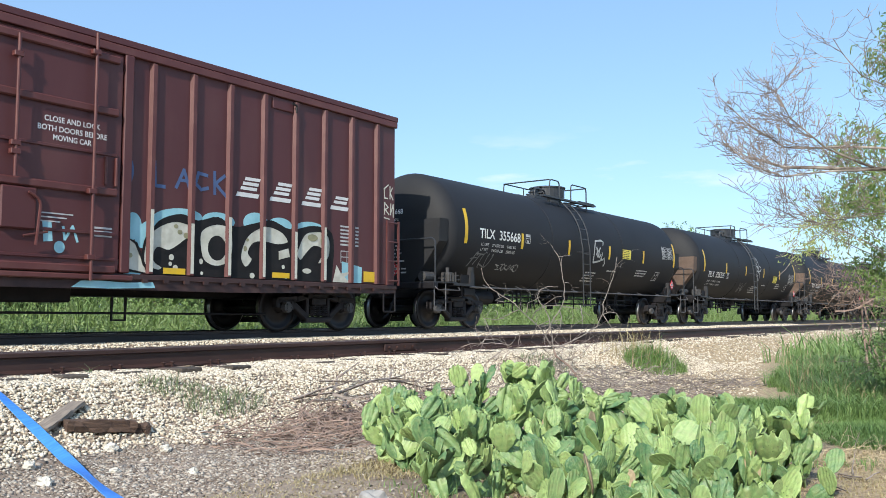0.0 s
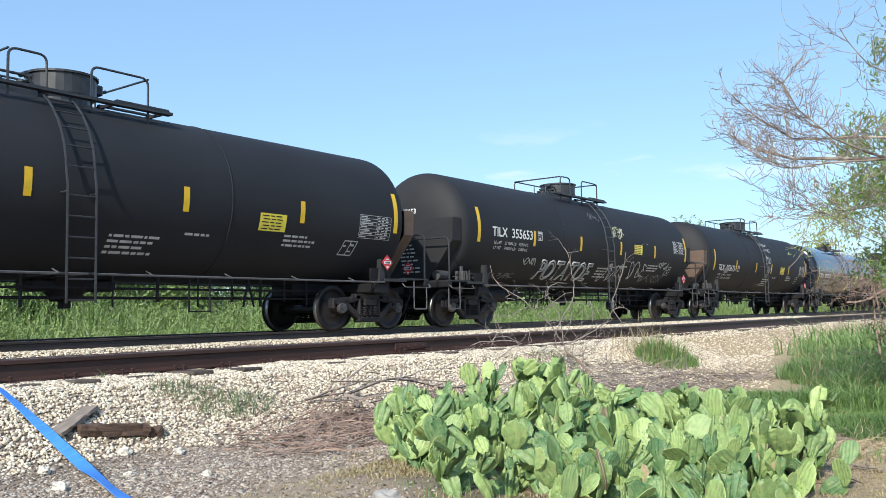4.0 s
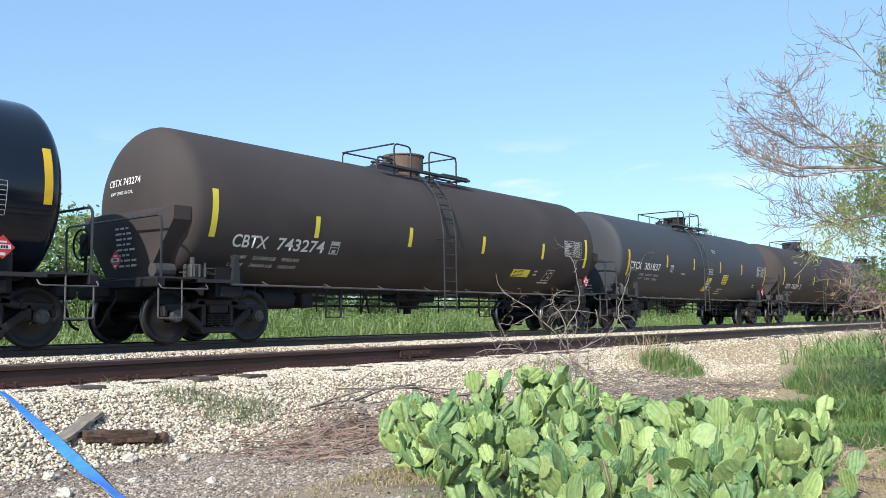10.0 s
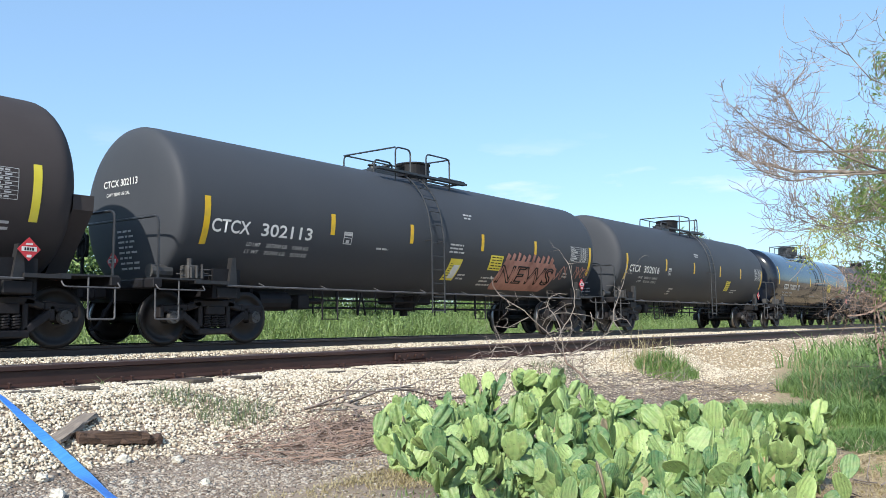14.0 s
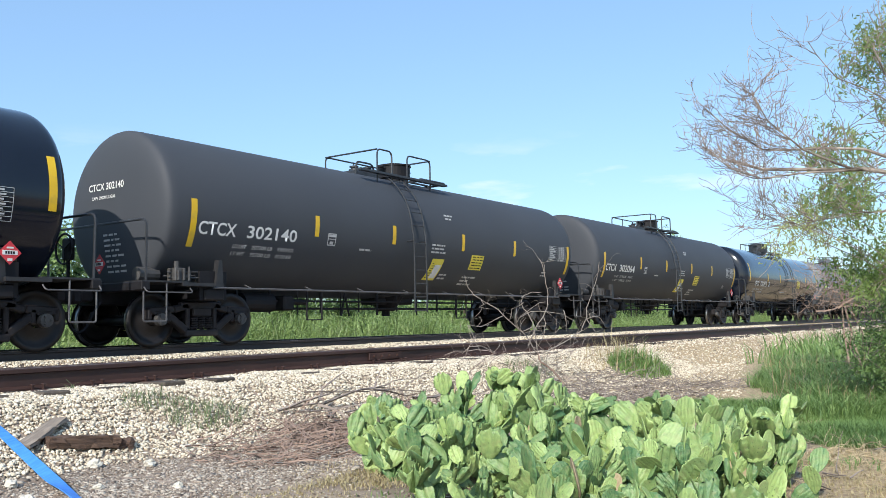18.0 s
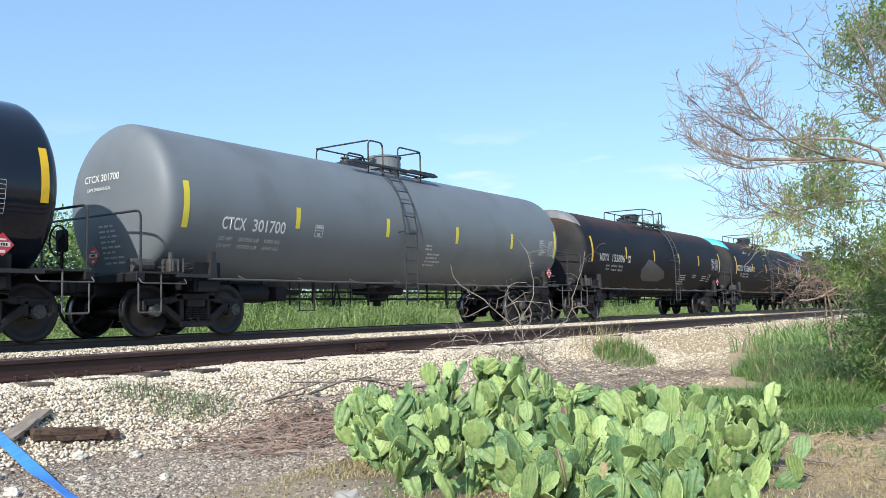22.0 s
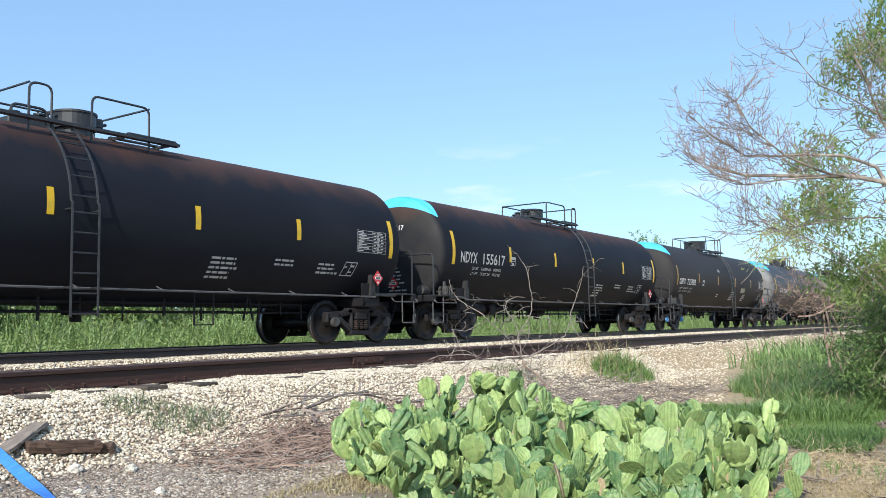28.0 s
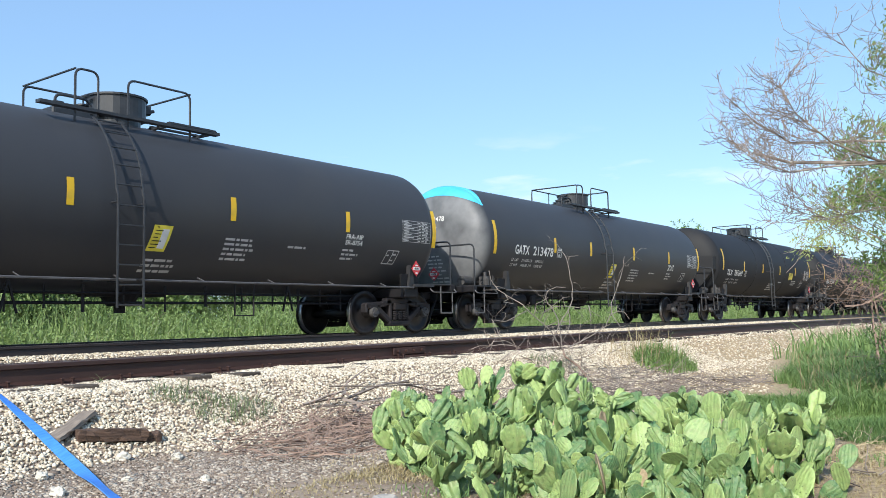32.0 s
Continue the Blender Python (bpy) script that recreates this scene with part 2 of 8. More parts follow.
# tank ends coloured paler, as the sun lights them, with some dust
sunlit_end_dust(M_RUSTBLACK, 7.3, 7.5, (0.036, 0.035, 0.035))
sunlit_end_dust(M_GREYEND, 7.12, 7.42, (0.2, 0.205, 0.21))
sunlit_end_dust(M_BLACK, 6.98, 7.35, (0.032, 0.032, 0.033))
top_rust(M_RUSTBLACK, 3.05, 3.9, (0.115, 0.055, 0.034))


# ---- mesh helpers ----
def part(name, bm, material, parent=None, label="", smooth=False):
    """Links a bmesh as one mesh object under a thing or a part."""
    me = bpy.data.meshes.new(name)
    bm.to_mesh(me)
    bm.free()
    if smooth:
        me.shade_smooth()
    me.materials.append(material)
    ob = new(name, me)
    ob.parent = parent
    return tagged(ob, label)


def again(ob, m, parent=None):
    """Another object on the same mesh."""
    o = new(ob.name.split(".")[0], ob.data)
    o.parent = parent if parent else ob.parent
    o.matrix_basis = m
    if "label" in ob:
        o["label"] = ob["label"]
    return o


def thing(name, label, category, group="", m=None, kind=""):
    ob = new(name)
    ob.empty_display_size = 0.2
    if m:
        ob.matrix_basis = m
    return tagged(ob, label, category, group, kind)


def box(bm, x0, x1, y0, y1, z0, z1, bevel=0.0, m=None):
    r = bmesh.ops.create_cube(bm, size=1.0, matrix=Matrix.LocRotScale(((x0 + x1) / 2, (y0 + y1) / 2, (z0 + z1) / 2), None, (abs(x1 - x0), abs(y1 - y0), abs(z1 - z0))))
    vs = r["verts"]
    if bevel:
        es = list({e for v in vs for e in v.link_edges})
        g = bmesh.ops.bevel(bm, geom=es, offset=bevel, segments=1, affect='EDGES')
        vs = list({v for f in g["faces"] for v in f.verts} | {v for v in vs if v.is_valid})
    if m:
        bmesh.ops.transform(bm, matrix=m, verts=vs)
    return vs


def cyl(bm, p0, p1, r0, r1=None, seg=10, caps=True):
    p0, p1 = Vector(p0), Vector(p1)
    d = p1 - p0
    m = Matrix.Translation((p0 + p1) / 2) @ d.to_track_quat('Z', 'Y').to_matrix().to_4x4()
    return bmesh.ops.create_cone(bm, cap_ends=caps, segments=seg, radius1=r0, radius2=r0 if r1 is None else r1, depth=d.length, matrix=m)["verts"]


def tube(bm, pts, r, seg=6, radii=None):
    """A bent bar through the points."""
    pts = [Vector(p) for p in pts]
    rings = []
    side = None
    for i, p in enumerate(pts):
        d = (pts[min(i + 1, len(pts) - 1)] - pts[max(i - 1, 0)]).normalized()
        if side is None:
            side = d.orthogonal().normalized()
        side = (side - d * side.dot(d)).normalized()
        up = d.cross(side)
        rr = radii[i] if radii else r
        rings.append([bm.verts.new(p + (side * math.cos(a) + up * math.sin(a)) * rr) for a in (2 * math.pi * k / seg for k in range(seg))])
    for a, b in zip(rings, rings[1:]):
        for k in range(seg):
            bm.faces.new((a[k], a[(k + 1) % seg], b[(k + 1) % seg], b[k]))
    bm.faces.new(rings[0][::-1])
    bm.faces.new(rings[-1])


def bent(pts, r=0.12, n=4):
    """Points with the inner corners rounded."""
    pts = [Vector(p) for p in pts]
    out = [pts[0]]
    for a, b, c in zip(pts, pts[1:], pts[2:]):
        ra = min(r, (a - b).length / 2, (c - b).length / 2)
        p, q = b + (a - b).normalized() * ra, b + (c - b).normalized() * ra
        out += [p.lerp(b, k / n).lerp(b.lerp(q, k / n), k / n) for k in range(n + 1)]
    return out + [pts[-1]]


def lathe_x(bm, prof, seg=56, zc=0.0):
    """A body of revolution about the x axis at height zc: prof is x, radius."""
    rings = []
    for x, r in prof:
        if r < 1e-4:
            rings.append([bm.verts.new((x, 0, zc))])
        else:
            rings.append([bm.verts.new((x, r * math.sin(a), zc + r * math.cos(a))) for a in (2 * math.pi * k / seg for k in range(seg))])
    for a, b in zip(rings, rings[1:]):
        for k in range(seg):
            k2 = (k + 1) % seg
            if len(a) == 1:
                bm.faces.new((a[0], b[k2], b[k]))
            elif len(b) == 1:
                bm.faces.new((a[k], a[k2], b[0]))
            else:
                bm.faces.new((a[k], a[k2], b[k2], b[k]))


def mesh_from(name, verts, faces, material, parent=None, label="", smooth=False):
    me = bpy.data.meshes.new(name)
    if isinstance(verts, np.ndarray):
        verts, faces = verts.astype(float), np.asarray(faces)
        k = faces.shape[1]
        me.vertices.add(len(verts))
        me.vertices.foreach_set("co", verts.ravel())
        me.loops.add(faces.size)
        me.loops.foreach_set("vertex_index", faces.ravel().astype(np.int32))
        me.polygons.add(len(faces))
        me.polygons.foreach_set("loop_start", np.arange(0, faces.size, k, dtype=np.int32))
        me.update(calc_edges=True)
    else:
        me.from_pydata(verts, [], faces)
    if smooth:
        me.shade_smooth()
    me.materials.append(material)
    ob = new(name, me)
    ob.parent = parent
    return tagged(ob, label)


def text_mesh(txt, size, aspect=1.0, spacing=1.0, outline=0.0, shear=0.0, bold=0.0055):
    """Letters of the built-in font as a flat mesh in x and y, centred on y, from x = 0."""
    cu = bpy.data.curves.new("letters", 'FONT')
    cu.body, cu.size, cu.space_character, cu.resolution_u, cu.shear, cu.offset = txt, size * 1.37, spacing, 3, shear, 0.0 if outline else bold * size / 0.25
    if outline:
        cu.fill_mode, cu.bevel_depth, cu.bevel_resolution = 'NONE', outline, 0
    ob = bpy.data.objects.new("letters", cu)
    me = bpy.data.meshes.new_from_object(ob)
    bpy.data.objects.remove(ob)
    bpy.data.curves.remove(cu)
    for v in me.vertices:
        v.co.x *= aspect
        v.co.y -= size / 2
    return me


# ---- tank cars ----
TR = 1.48          # tank's radius
TZ = 2.43          # its axis over the rail, set anew for each kind of car
TRUCK_X, WHEELBASE, WHEEL_R = 6.45, 1.78, 0.457
MESHES = {}
WHEELSETS, CARS = [], []


def shared(name, key, build, material, parent, m=None, label="", smooth=False):
    """A part whose mesh is built once for all the cars that have it."""
    k = (name, key, material.name, TZ)
    if k not in MESHES:
        bm = bmesh.new()
        build(bm)
        bmesh.ops.recalc_face_normals(bm, faces=bm.faces)
        ob = part(name, bm, material, parent, label, smooth)
        MESHES[k] = ob.data
    else:
        ob = new(name, MESHES[k])
        ob.parent = parent
        tagged(ob, label)
    if m:
        ob.matrix_basis = m
    return ob


def tank_phi(z):
    return math.asin(max(-1, min(1, (z - TZ) / TR)))


def tank_point(x, phi, off=0.0):
    return (x, -(TR + off) * math.cos(phi), TZ + (TR + off) * math.sin(phi))


def patch(bm, x0, x1, z0, z1, off=0.006, lean=0.0):
    """A sheet that lies on the tank's near side."""
    a, b = tank_phi(z0), tank_phi(z1)
    n = max(1, int(abs(b - a) / 0.08) + 1)
    low = [[bm.verts.new(tank_point(x + lean * k / n, a + (b - a) * k / n, off)) for x in (x0, x1)] for k in range(n + 1)]
    for p, q in zip(low, low[1:]):
        bm.faces.new((p[0], p[1], q[1], q[0]))


def lettering(parent, txt, x, z, size, material, width=None, name="lettering", off=0.008, shear=0.0, outline=0.0, label=""):
    """Letters bent onto the tank's near side, from x on, with their middle at height z."""
    me = text_mesh(txt, size, 1.0, outline=outline, shear=shear)
    w = max(v.co.x for v in me.vertices)
    k = width / w if width else 1.0
    phi = tank_phi(z)
    for v in me.vertices:
        v.co = tank_point(x + v.co.x * k, phi + v.co.y / TR, off + v.co.z)
    me.materials.clear()
    me.materials.append(material)
    ob = new(name, me)
    ob.parent = parent
    return tagged(ob, label, kind="stuff")


def ribbon(bm, pts, w, off=0.01):
    """A sprayed line on the tank's near side through points x, z."""
    out = []
    for k, (x, z) in enumerate(pts):
        a, b = pts[max(k - 1, 0)], pts[min(k + 1, len(pts) - 1)]
        d = Vector((b[0] - a[0], b[1] - a[1])).normalized() if a != b else Vector((1, 0))
        nx_, nz_ = -d.y * w / 2, d.x * w / 2
        out.append([bm.verts.new(tank_point(x + s * nx_, tank_phi(z + s * nz_), off)) for s in (-1, 1)])
    for p, q in zip(out, out[1:]):
        bm.faces.new((p[0], p[1], q[1], q[0]))


def scrawl(x0, x1, z0, z1, n, seed, w=0.03):
    """Looping hand-written strokes that spell nothing."""
    def build(bm):
        rnd = random.Random(seed)
        step = (x1 - x0) / n
        for k in range(n):
            cx, cz = x0 + step * (k + 0.5), (z0 + z1) / 2
            rx, rz = step * rnd.uniform(0.4, 0.75), (z1 - z0) / 2 * rnd.uniform(0.6, 1.0)
            a0, turns, ph = rnd.uniform(0, 6.28), rnd.uniform(3.0, 7.5), rnd.uniform(0.6, 1.7)
            ribbon(bm, [(cx + rx * math.cos(a0 + turns * j / 14), cz + rz * math.sin((a0 + turns * j / 14) * ph)) for j in range(15)], w * rnd.uniform(0.7, 1.2))
            if rnd.random() < 0.5:
                ribbon(bm, [(cx - rx, cz + rnd.uniform(-rz, rz)), (cx + rx, cz + rnd.uniform(-rz, rz))], w)
    return build


def blot(outline, off=0.009):
    """A filled field on the tank's near side: outline gives x0, x1 for rising z."""
    def build(bm):
        rows = []
        for (z0, a0, b0), (z1, a1, b1) in zip(outline, outline[1:]):
            rows += [(z0 + (z1 - z0) * k / 6, a0 + (a1 - a0) * k / 6, b0 + (b1 - b0) * k / 6) for k in range(6)]
        rows.append(outline[-1])
        for (z0, a0, b0), (z1, a1, b1) in zip(rows, rows[1:]):
            n = 10
            lo = [bm.verts.new(tank_point(a0 + (b0 - a0) * k / n, tank_phi(z0), off)) for k in range(n + 1)]
            hi = [bm.verts.new(tank_point(a1 + (b1 - a1) * k / n, tank_phi(z1), off)) for k in range(n + 1)]
            for k in range(n):
                bm.faces.new((lo[k], lo[k + 1], hi[k + 1], hi[k]))
    return build


def head_x(spec, r):
    """How far the tank's end bulges at the radius r."""
    p = spec["p"]
    return spec["ls"] + spec["d"] * max(0.0, 1 - (r / TR) ** p) ** (1 / p)


def head_lettering(parent, spec, txt, y, z, size, material):
    me = text_mesh(txt, size)
    for v in me.vertices:
        yy, zz = y - v.co.x, z + v.co.y
        v.co = (-head_x(spec, min(TR, math.hypot(yy, zz - TZ))) - 0.012, yy, zz)
    me.materials.clear()
    me.materials.append(material)
    ob = new("end_lettering", me)
    ob.parent = parent


def build_wheel(bm):
    prof = [(0.07, 0.11), (0.07, 0.17), (0.02, 0.2), (0.0, 0.3), (0.03, 0.37), (0.065, 0.385), (0.065, 0.45), (-0.05, WHEEL_R), (-0.058, 0.483), (-0.075, 0.483), (-0.075, 0.39), (-0.03, 0.37), (-0.05, 0.3), (-0.03, 0.2), (-0.09, 0.16), (-0.09, 0.11)]
    lathe_x(bm, [(-x, r) for x, r in prof], 32)


def wheelset(car, x, cap_mat):
    ax = shared("wheelset", "axle", lambda bm: cyl(bm, (0, -1.08, 0), (0, 1.08, 0), 0.09, seg=12), M_WHEEL, car, pose(x, 0, WHEEL_R), smooth=True)
    for s in (-1, 1):
        shared("wheel", "w", build_wheel, M_WHEEL, ax, pose(0, s * 0.76, 0, 0, 0, s * 90), smooth=True)
        shared("tread", "t", lambda bm: lathe_x(bm, [(-0.064, 0.43), (-0.0665, 0.449), (-0.045, 0.4585), (0.045, 0.4585), (0.05, 0.445)], 32), M_TREAD, ax, pose(0, s * 0.76, 0, 0, 0, s * 90), "worn bright tread", True)

        def cap(bm):
            cyl(bm, (0, -1.05, 0), (0, -1.14, 0), 0.115, 0.105, seg=14)
            cyl(bm, (0, -1.135, 0), (0, -1.15, 0), 0.05, seg=8)
            for k in range(3):
                a = k * 2.094
                cyl(bm, (0.07 * math.cos(a), -1.13, 0.07 * math.sin(a)), (0.07 * math.cos(a), -1.165, 0.07 * math.sin(a)), 0.02, seg=6)
        shared("bearing_cap", "b", cap, cap_mat, ax, pose(0, 0, 0, 0, 0, 0 if s < 0 else 180))
    WHEELSETS.append((ax, x))


def build_side_frame(bm):
    def bar(a, b, h, w=0.16):
        d = Vector((b[0] - a[0], 0, b[1] - a[1]))
        m = pose((a[0] + b[0]) / 2, 0, (a[1] + b[1]) / 2, 0, math.degrees(-math.atan2(d.z, d.x)), 0)
        box(bm, -d.length / 2, d.length / 2, -w / 2, w / 2, -h / 2, h / 2, 0.022, m)
    hb = WHEELBASE / 2
    for s in (-1, 1):
        bar((s * (hb + 0.22), 0.60), (s * (hb - 0.3), 0.63), 0.13)         # over the bearing
        bar((s * (hb + 0.2), 0.44), (s * (hb + 0.2), 0.64), 0.09)          # outer pedestal
        bar((s * (hb - 0.18), 0.40), (s * (hb - 0.18), 0.64), 0.1)         # inner pedestal
        bar((s * (hb - 0.3), 0.62), (s * 0.28, 0.70), 0.12)                # upper chord
        bar((s * (hb - 0.2), 0.52), (s * 0.28, 0.23), 0.13)                # lower chord
        bar((s * 0.30, 0.22), (s * 0.30, 0.70), 0.09)                      # column
        box(bm, s * hb - 0.12, s * hb + 0.12, -0.09, 0.09, 0.53, 0.6, 0.015)
    bar((-0.45, 0.70), (0.45, 0.70), 0.13)
    bar((-0.36, 0.21), (0.36, 0.21), 0.12, 0.2)


def build_springs(bm):
    for x in (-0.16, 0.0, 0.16):
        for y in (-0.05,):
            pts = [(x + 0.062 * math.cos(a), y + 0.062 * math.sin(a), 0.28 + 0.22 * a / 34.0) for a in (k * 0.7 for k in range(49))]
            tube(bm, pts, 0.016, 5)


def truck(car, x, spec):
    for s in (-1, 1):
        fr = shared("side_frame", "f", build_side_frame, spec.get("truck", M_TRUCK), car, pose(x, s * 1.0, 0, 0, 0, 0 if s < 0 else 180))
        shared("spring_nest", "s", build_springs, spec.get("spring", M_TRUCK), fr)
        shared("bolster_end", "e", lambda bm: box(bm, -0.2, 0.2, -0.11, 0.1, 0.5, 0.66, 0.02), M_TRUCK, fr)
    shared("truck_bolster", "b", lambda bm: box(bm, -0.2, 0.2, -0.9, 0.9, 0.48, 0.72, 0.03), M_IRON, car, pose(x, 0, 0))
    for s in (-1, 1):
        shared("brake_beam", "bb", lambda bm: box(bm, -0.04, 0.04, -0.68, 0.68, 0.33, 0.43, 0.01), M_IRON, car, pose(x + s * 0.5, 0, 0))
        wheelset(car, x + s * WHEELBASE / 2, spec.get("cap", M_CAP) if x < 0 else M_CAP)


def build_tank(spec):
    def build(bm):
        ls = spec["ls"]
        rs = [TR * (1 - (1 - k / 12) ** 2.2) for k in range(13)]
        half = [(head_x(spec, r), r) for r in rs]
        half[0] = (head_x(spec, 0), 0.0)
        band = []
        for x in np.linspace(-ls, ls, 13):
            band.append((float(x), TR))
        prof = [(-x, r) for x, r in half[:-1]] + band + [(x, r) for x, r in reversed(half[:-1])]
        lathe_x(bm, prof, 72, TZ)
    return build


def build_crescent(spec, drop):
    def build(bm):
        n, rho = 30, 2.5
        rows = []
        for k in range(n + 1):
            a = radians(-55 + 110 * k / n)
            # lower edge: a flatter arc
            c = rho - (TR - drop)
            ri = min(-c * math.cos(a) + math.sqrt(rho ** 2 - (c * math.sin(a)) ** 2), TR * 0.999)
            row = []
            for j in range(11):
                r = ri + (TR * 1.003 - ri) * (1 - (1 - j / 10) ** 2.2)
                row.append(bm.verts.new((-head_x(spec, min(r, TR)) - 0.008, r * math.sin(a), TZ + 0.004 + r * math.cos(a))))
            over = 0.34 * max(0.0, 1 - (abs(a) / radians(52)) ** 2)
            row.append(bm.verts.new((-spec["ls"] + over, TR * 1.006 * math.sin(a), TZ + 0.004 + TR * 1.006 * math.cos(a))))
            rows.append(row)
        for p, q in zip(rows, rows[1:]):
            for j in range(11):
                bm.faces.new((p[j], p[j + 1], q[j + 1], q[j]))
    return build


def build_shield(spec):
    """The stiff plate over the lower half of a tank's end, tapering down to the sill."""
    def build(bm):
        top = spec.get("shield_top", 0.2)
        outline = [(-1.38, top), (1.38, top), (1.36, -0.35), (0.55, -1.38), (-0.55, -1.38), (-1.36, -0.35)]
        front, back = [], []
        for y, z in outline:
            front.append(bm.verts.new((-spec["ls"] - spec["d"] - 0.06, y, TZ + z)))
            back.append(bm.verts.new((-spec["ls"] - spec["d"] + 0.28, y * 1.0, TZ + z)))
        mid = bm.verts.new((-spec["ls"] - spec["d"] - 0.1, 0, TZ - 0.3))
        n = len(front)
        for k in range(n):
            bm.faces.new((front[k], front[(k + 1) % n], mid))
            bm.faces.new((front[k], back[k], back[(k + 1) % n], front[(k + 1) % n]))
    return build


def build_ladder(x0, x1):
    def build(bm):
        side = [(-1.66, 0.55), (-1.66, 2.3)]
        side += [(-(TR + 0.14) * math.cos(p), TZ + (TR + 0.14) * math.sin(p)) for p in np.linspace(0.05, 1.0, 8)]
        for x in (x0, x1):
            tube(bm, [(x, y, z) for y, z in side], 0.02, 6)
        for z in (1.0, 2.2):
            for x in (x0, x1):
                cyl(bm, (x, -1.66, z), (x, -TR * math.cos(tank_phi(z)) + 0.02, z), 0.016, seg=6)
    return build


def ladder(car, x0, x1):
    """Two bent stiles with their brackets, and each rung."""
    lad = shared("ladder", x0, build_ladder(x0, x1), M_RAILING, car)
    places = [(-1.66, 0.6 + 0.31 * k) for k in range(6)] + [(-(TR + 0.14) * math.cos(p), TZ + (TR + 0.14) * math.sin(p)) for p in (0.1, 0.3, 0.5, 0.7, 0.9)]
    for y, z in places:
        shared("rung", "r", lambda bm: cyl(bm, (0, 0, 0), (0.46, 0, 0), 0.014, seg=6), M_RAILING, lad, pose(x0, y, z))


def build_dome(r, h):
    def build(bm):
        cyl(bm, (0, 0, TZ + TR - 0.12), (0, 0, TZ + TR + 0.1), r * 0.82, seg=24)
        cyl(bm, (0, 0, TZ + TR + 0.1), (0, 0, TZ + TR + h), r, seg=28)
        cyl(bm, (0, 0, TZ + TR + h), (0, 0, TZ + TR + h + 0.035), r * 1.06, seg=28)
        cyl(bm, (0, 0, TZ + TR + h + 0.035), (0, 0, TZ + TR + h + 0.06), r * 1.0, r * 0.8, seg=28)
        box(bm, r * 0.9, r + 0.16, -0.09, 0.09, TZ + TR + h - 0.16, TZ + TR + h + 0.02, 0.02)
        cyl(bm, (-r - 0.1, -0.1, TZ + TR + h - 0.04), (-r - 0.1, 0.1, TZ + TR + h - 0.04), 0.04, seg=8)
        cyl(bm, (r + 0.16, 0, TZ + TR + h - 0.09), (r + 0.26, 0, TZ + TR + h - 0.05), 0.03, seg=8)
    return build


def build_valves(bm):
    z = TZ + TR
    box(bm, -1.35, -0.55, -0.32, 0.32, z - 0.08, z + 0.07, 0.02)
    for x, y, h in ((-0.72, -0.15, 0.22), (-0.95, 0.1, 0.17), (-1.15, -0.1, 0.2)):
        cyl(bm, (x, y, z), (x, y, z + h), 0.085, 0.07, seg=10)
        cyl(bm, (x, y, z + h - 0.03), (x, y, z + h), 0.11, seg=10)
    tube(bm, bent([(-1.3, -0.3, z - 0.02), (-1.3, -0.3, z + 0.28), (-0.7, -0.3, z + 0.28), (-0.62, -0.3, z + 0.02)], 0.12), 0.024, 6)


def build_platform(bm):
    z = TZ + TR + 0.02
    for x in (0.45, 1.4):
        box(bm, x, x + 0.05, -0.95, 0.98, z - 0.08, z - 0.03, 0)
    for s in (-1, 1):
        box(bm, -1.9, 1.5, s * 0.9 - 0.07, s * 0.9 + 0.07, z - 0.1, z - 0.05, 0)


def build_railing(a, b, y, top):
    foot = TZ + math.sqrt(TR * TR - y * y) - 0.03

    def build(bm):
        tube(bm, bent([(a, y, foot), (a, y, top), (b, y, top), (b, y, foot)], 0.14, 5), 0.021, 6)
        if b - a > 1.6:
            cyl(bm, ((a + b) / 2, y, foot), ((a + b) / 2, y, top), 0.017, seg=6)
    return build


def build_sill(bm):
    box(bm, 4.9, 8.0, -0.33, 0.33, 0.72, 1.12, 0.02)
    box(bm, 7.85, 8.02, -1.5, 1.5, 0.93, 1.08, 0.015)


def build_bolster(bm):
    box(bm, -0.22, 0.22, -1.42, 1.42, 0.78, 0.98, 0.02)
    for s in (-1, 1):
        box(bm, -0.3, 0.3, s * 1.36 - 0.02, s * 1.36 + 0.02, 0.78, 1.3, 0.0)


def build_pad(bm):
    """The bright web plate between bolster and tank."""
    for s in (-1,):
        vs = [bm.verts.new(p) for p in ((-0.05, s * 1.44, 0.98), (0.14, s * 1.44, 0.98), (0.1, s * 1.44, 1.5), (0.03, s * 1.44, 1.5))]
        f = bm.faces.new(vs)
        r = bmesh.ops.extrude_face_region(bm, geom=[f])
        bmesh.ops.translate(bm, verts=[v for v in r["geom"] if isinstance(v, bmesh.types.BMVert)], vec=(0, -s * 0.12, 0))


def build_end_platform(bm):
    box(bm, -8.0, -7.05, -1.48, 1.48, 1.07, 1.1, 0)
    box(bm, -7.2, -6.5, -1.5, -1.3, 1.02, 1.08, 0.0)
    box(bm, -7.2, -6.5, 1.3, 1.5, 1.02, 1.08, 0.0)


def build_end_rail(bm):
    tube(bm, bent([(-7.9, -1.45, 1.0), (-7.9, -1.45, 2.12), (-7.92, 1.45, 2.12), (-7.9, 1.45, 1.0)], 0.14, 4), 0.022, 6)


def build_step(bm):
    tube(bm, bent([(-7.95, -1.46, 1.06), (-7.95, -1.46, 0.42), (-7.5, -1.46, 0.42), (-7.5, -1.46, 1.06)], 0.04, 3), 0.015, 6)


def build_grab(bm):
    tube(bm, bent([(-7.97, -1.5, 0.98), (-7.97, -1.58, 0.9), (-7.05, -1.58, 0.9), (-7.05, -1.5, 0.98)], 0.05, 3), 0.012, 6)


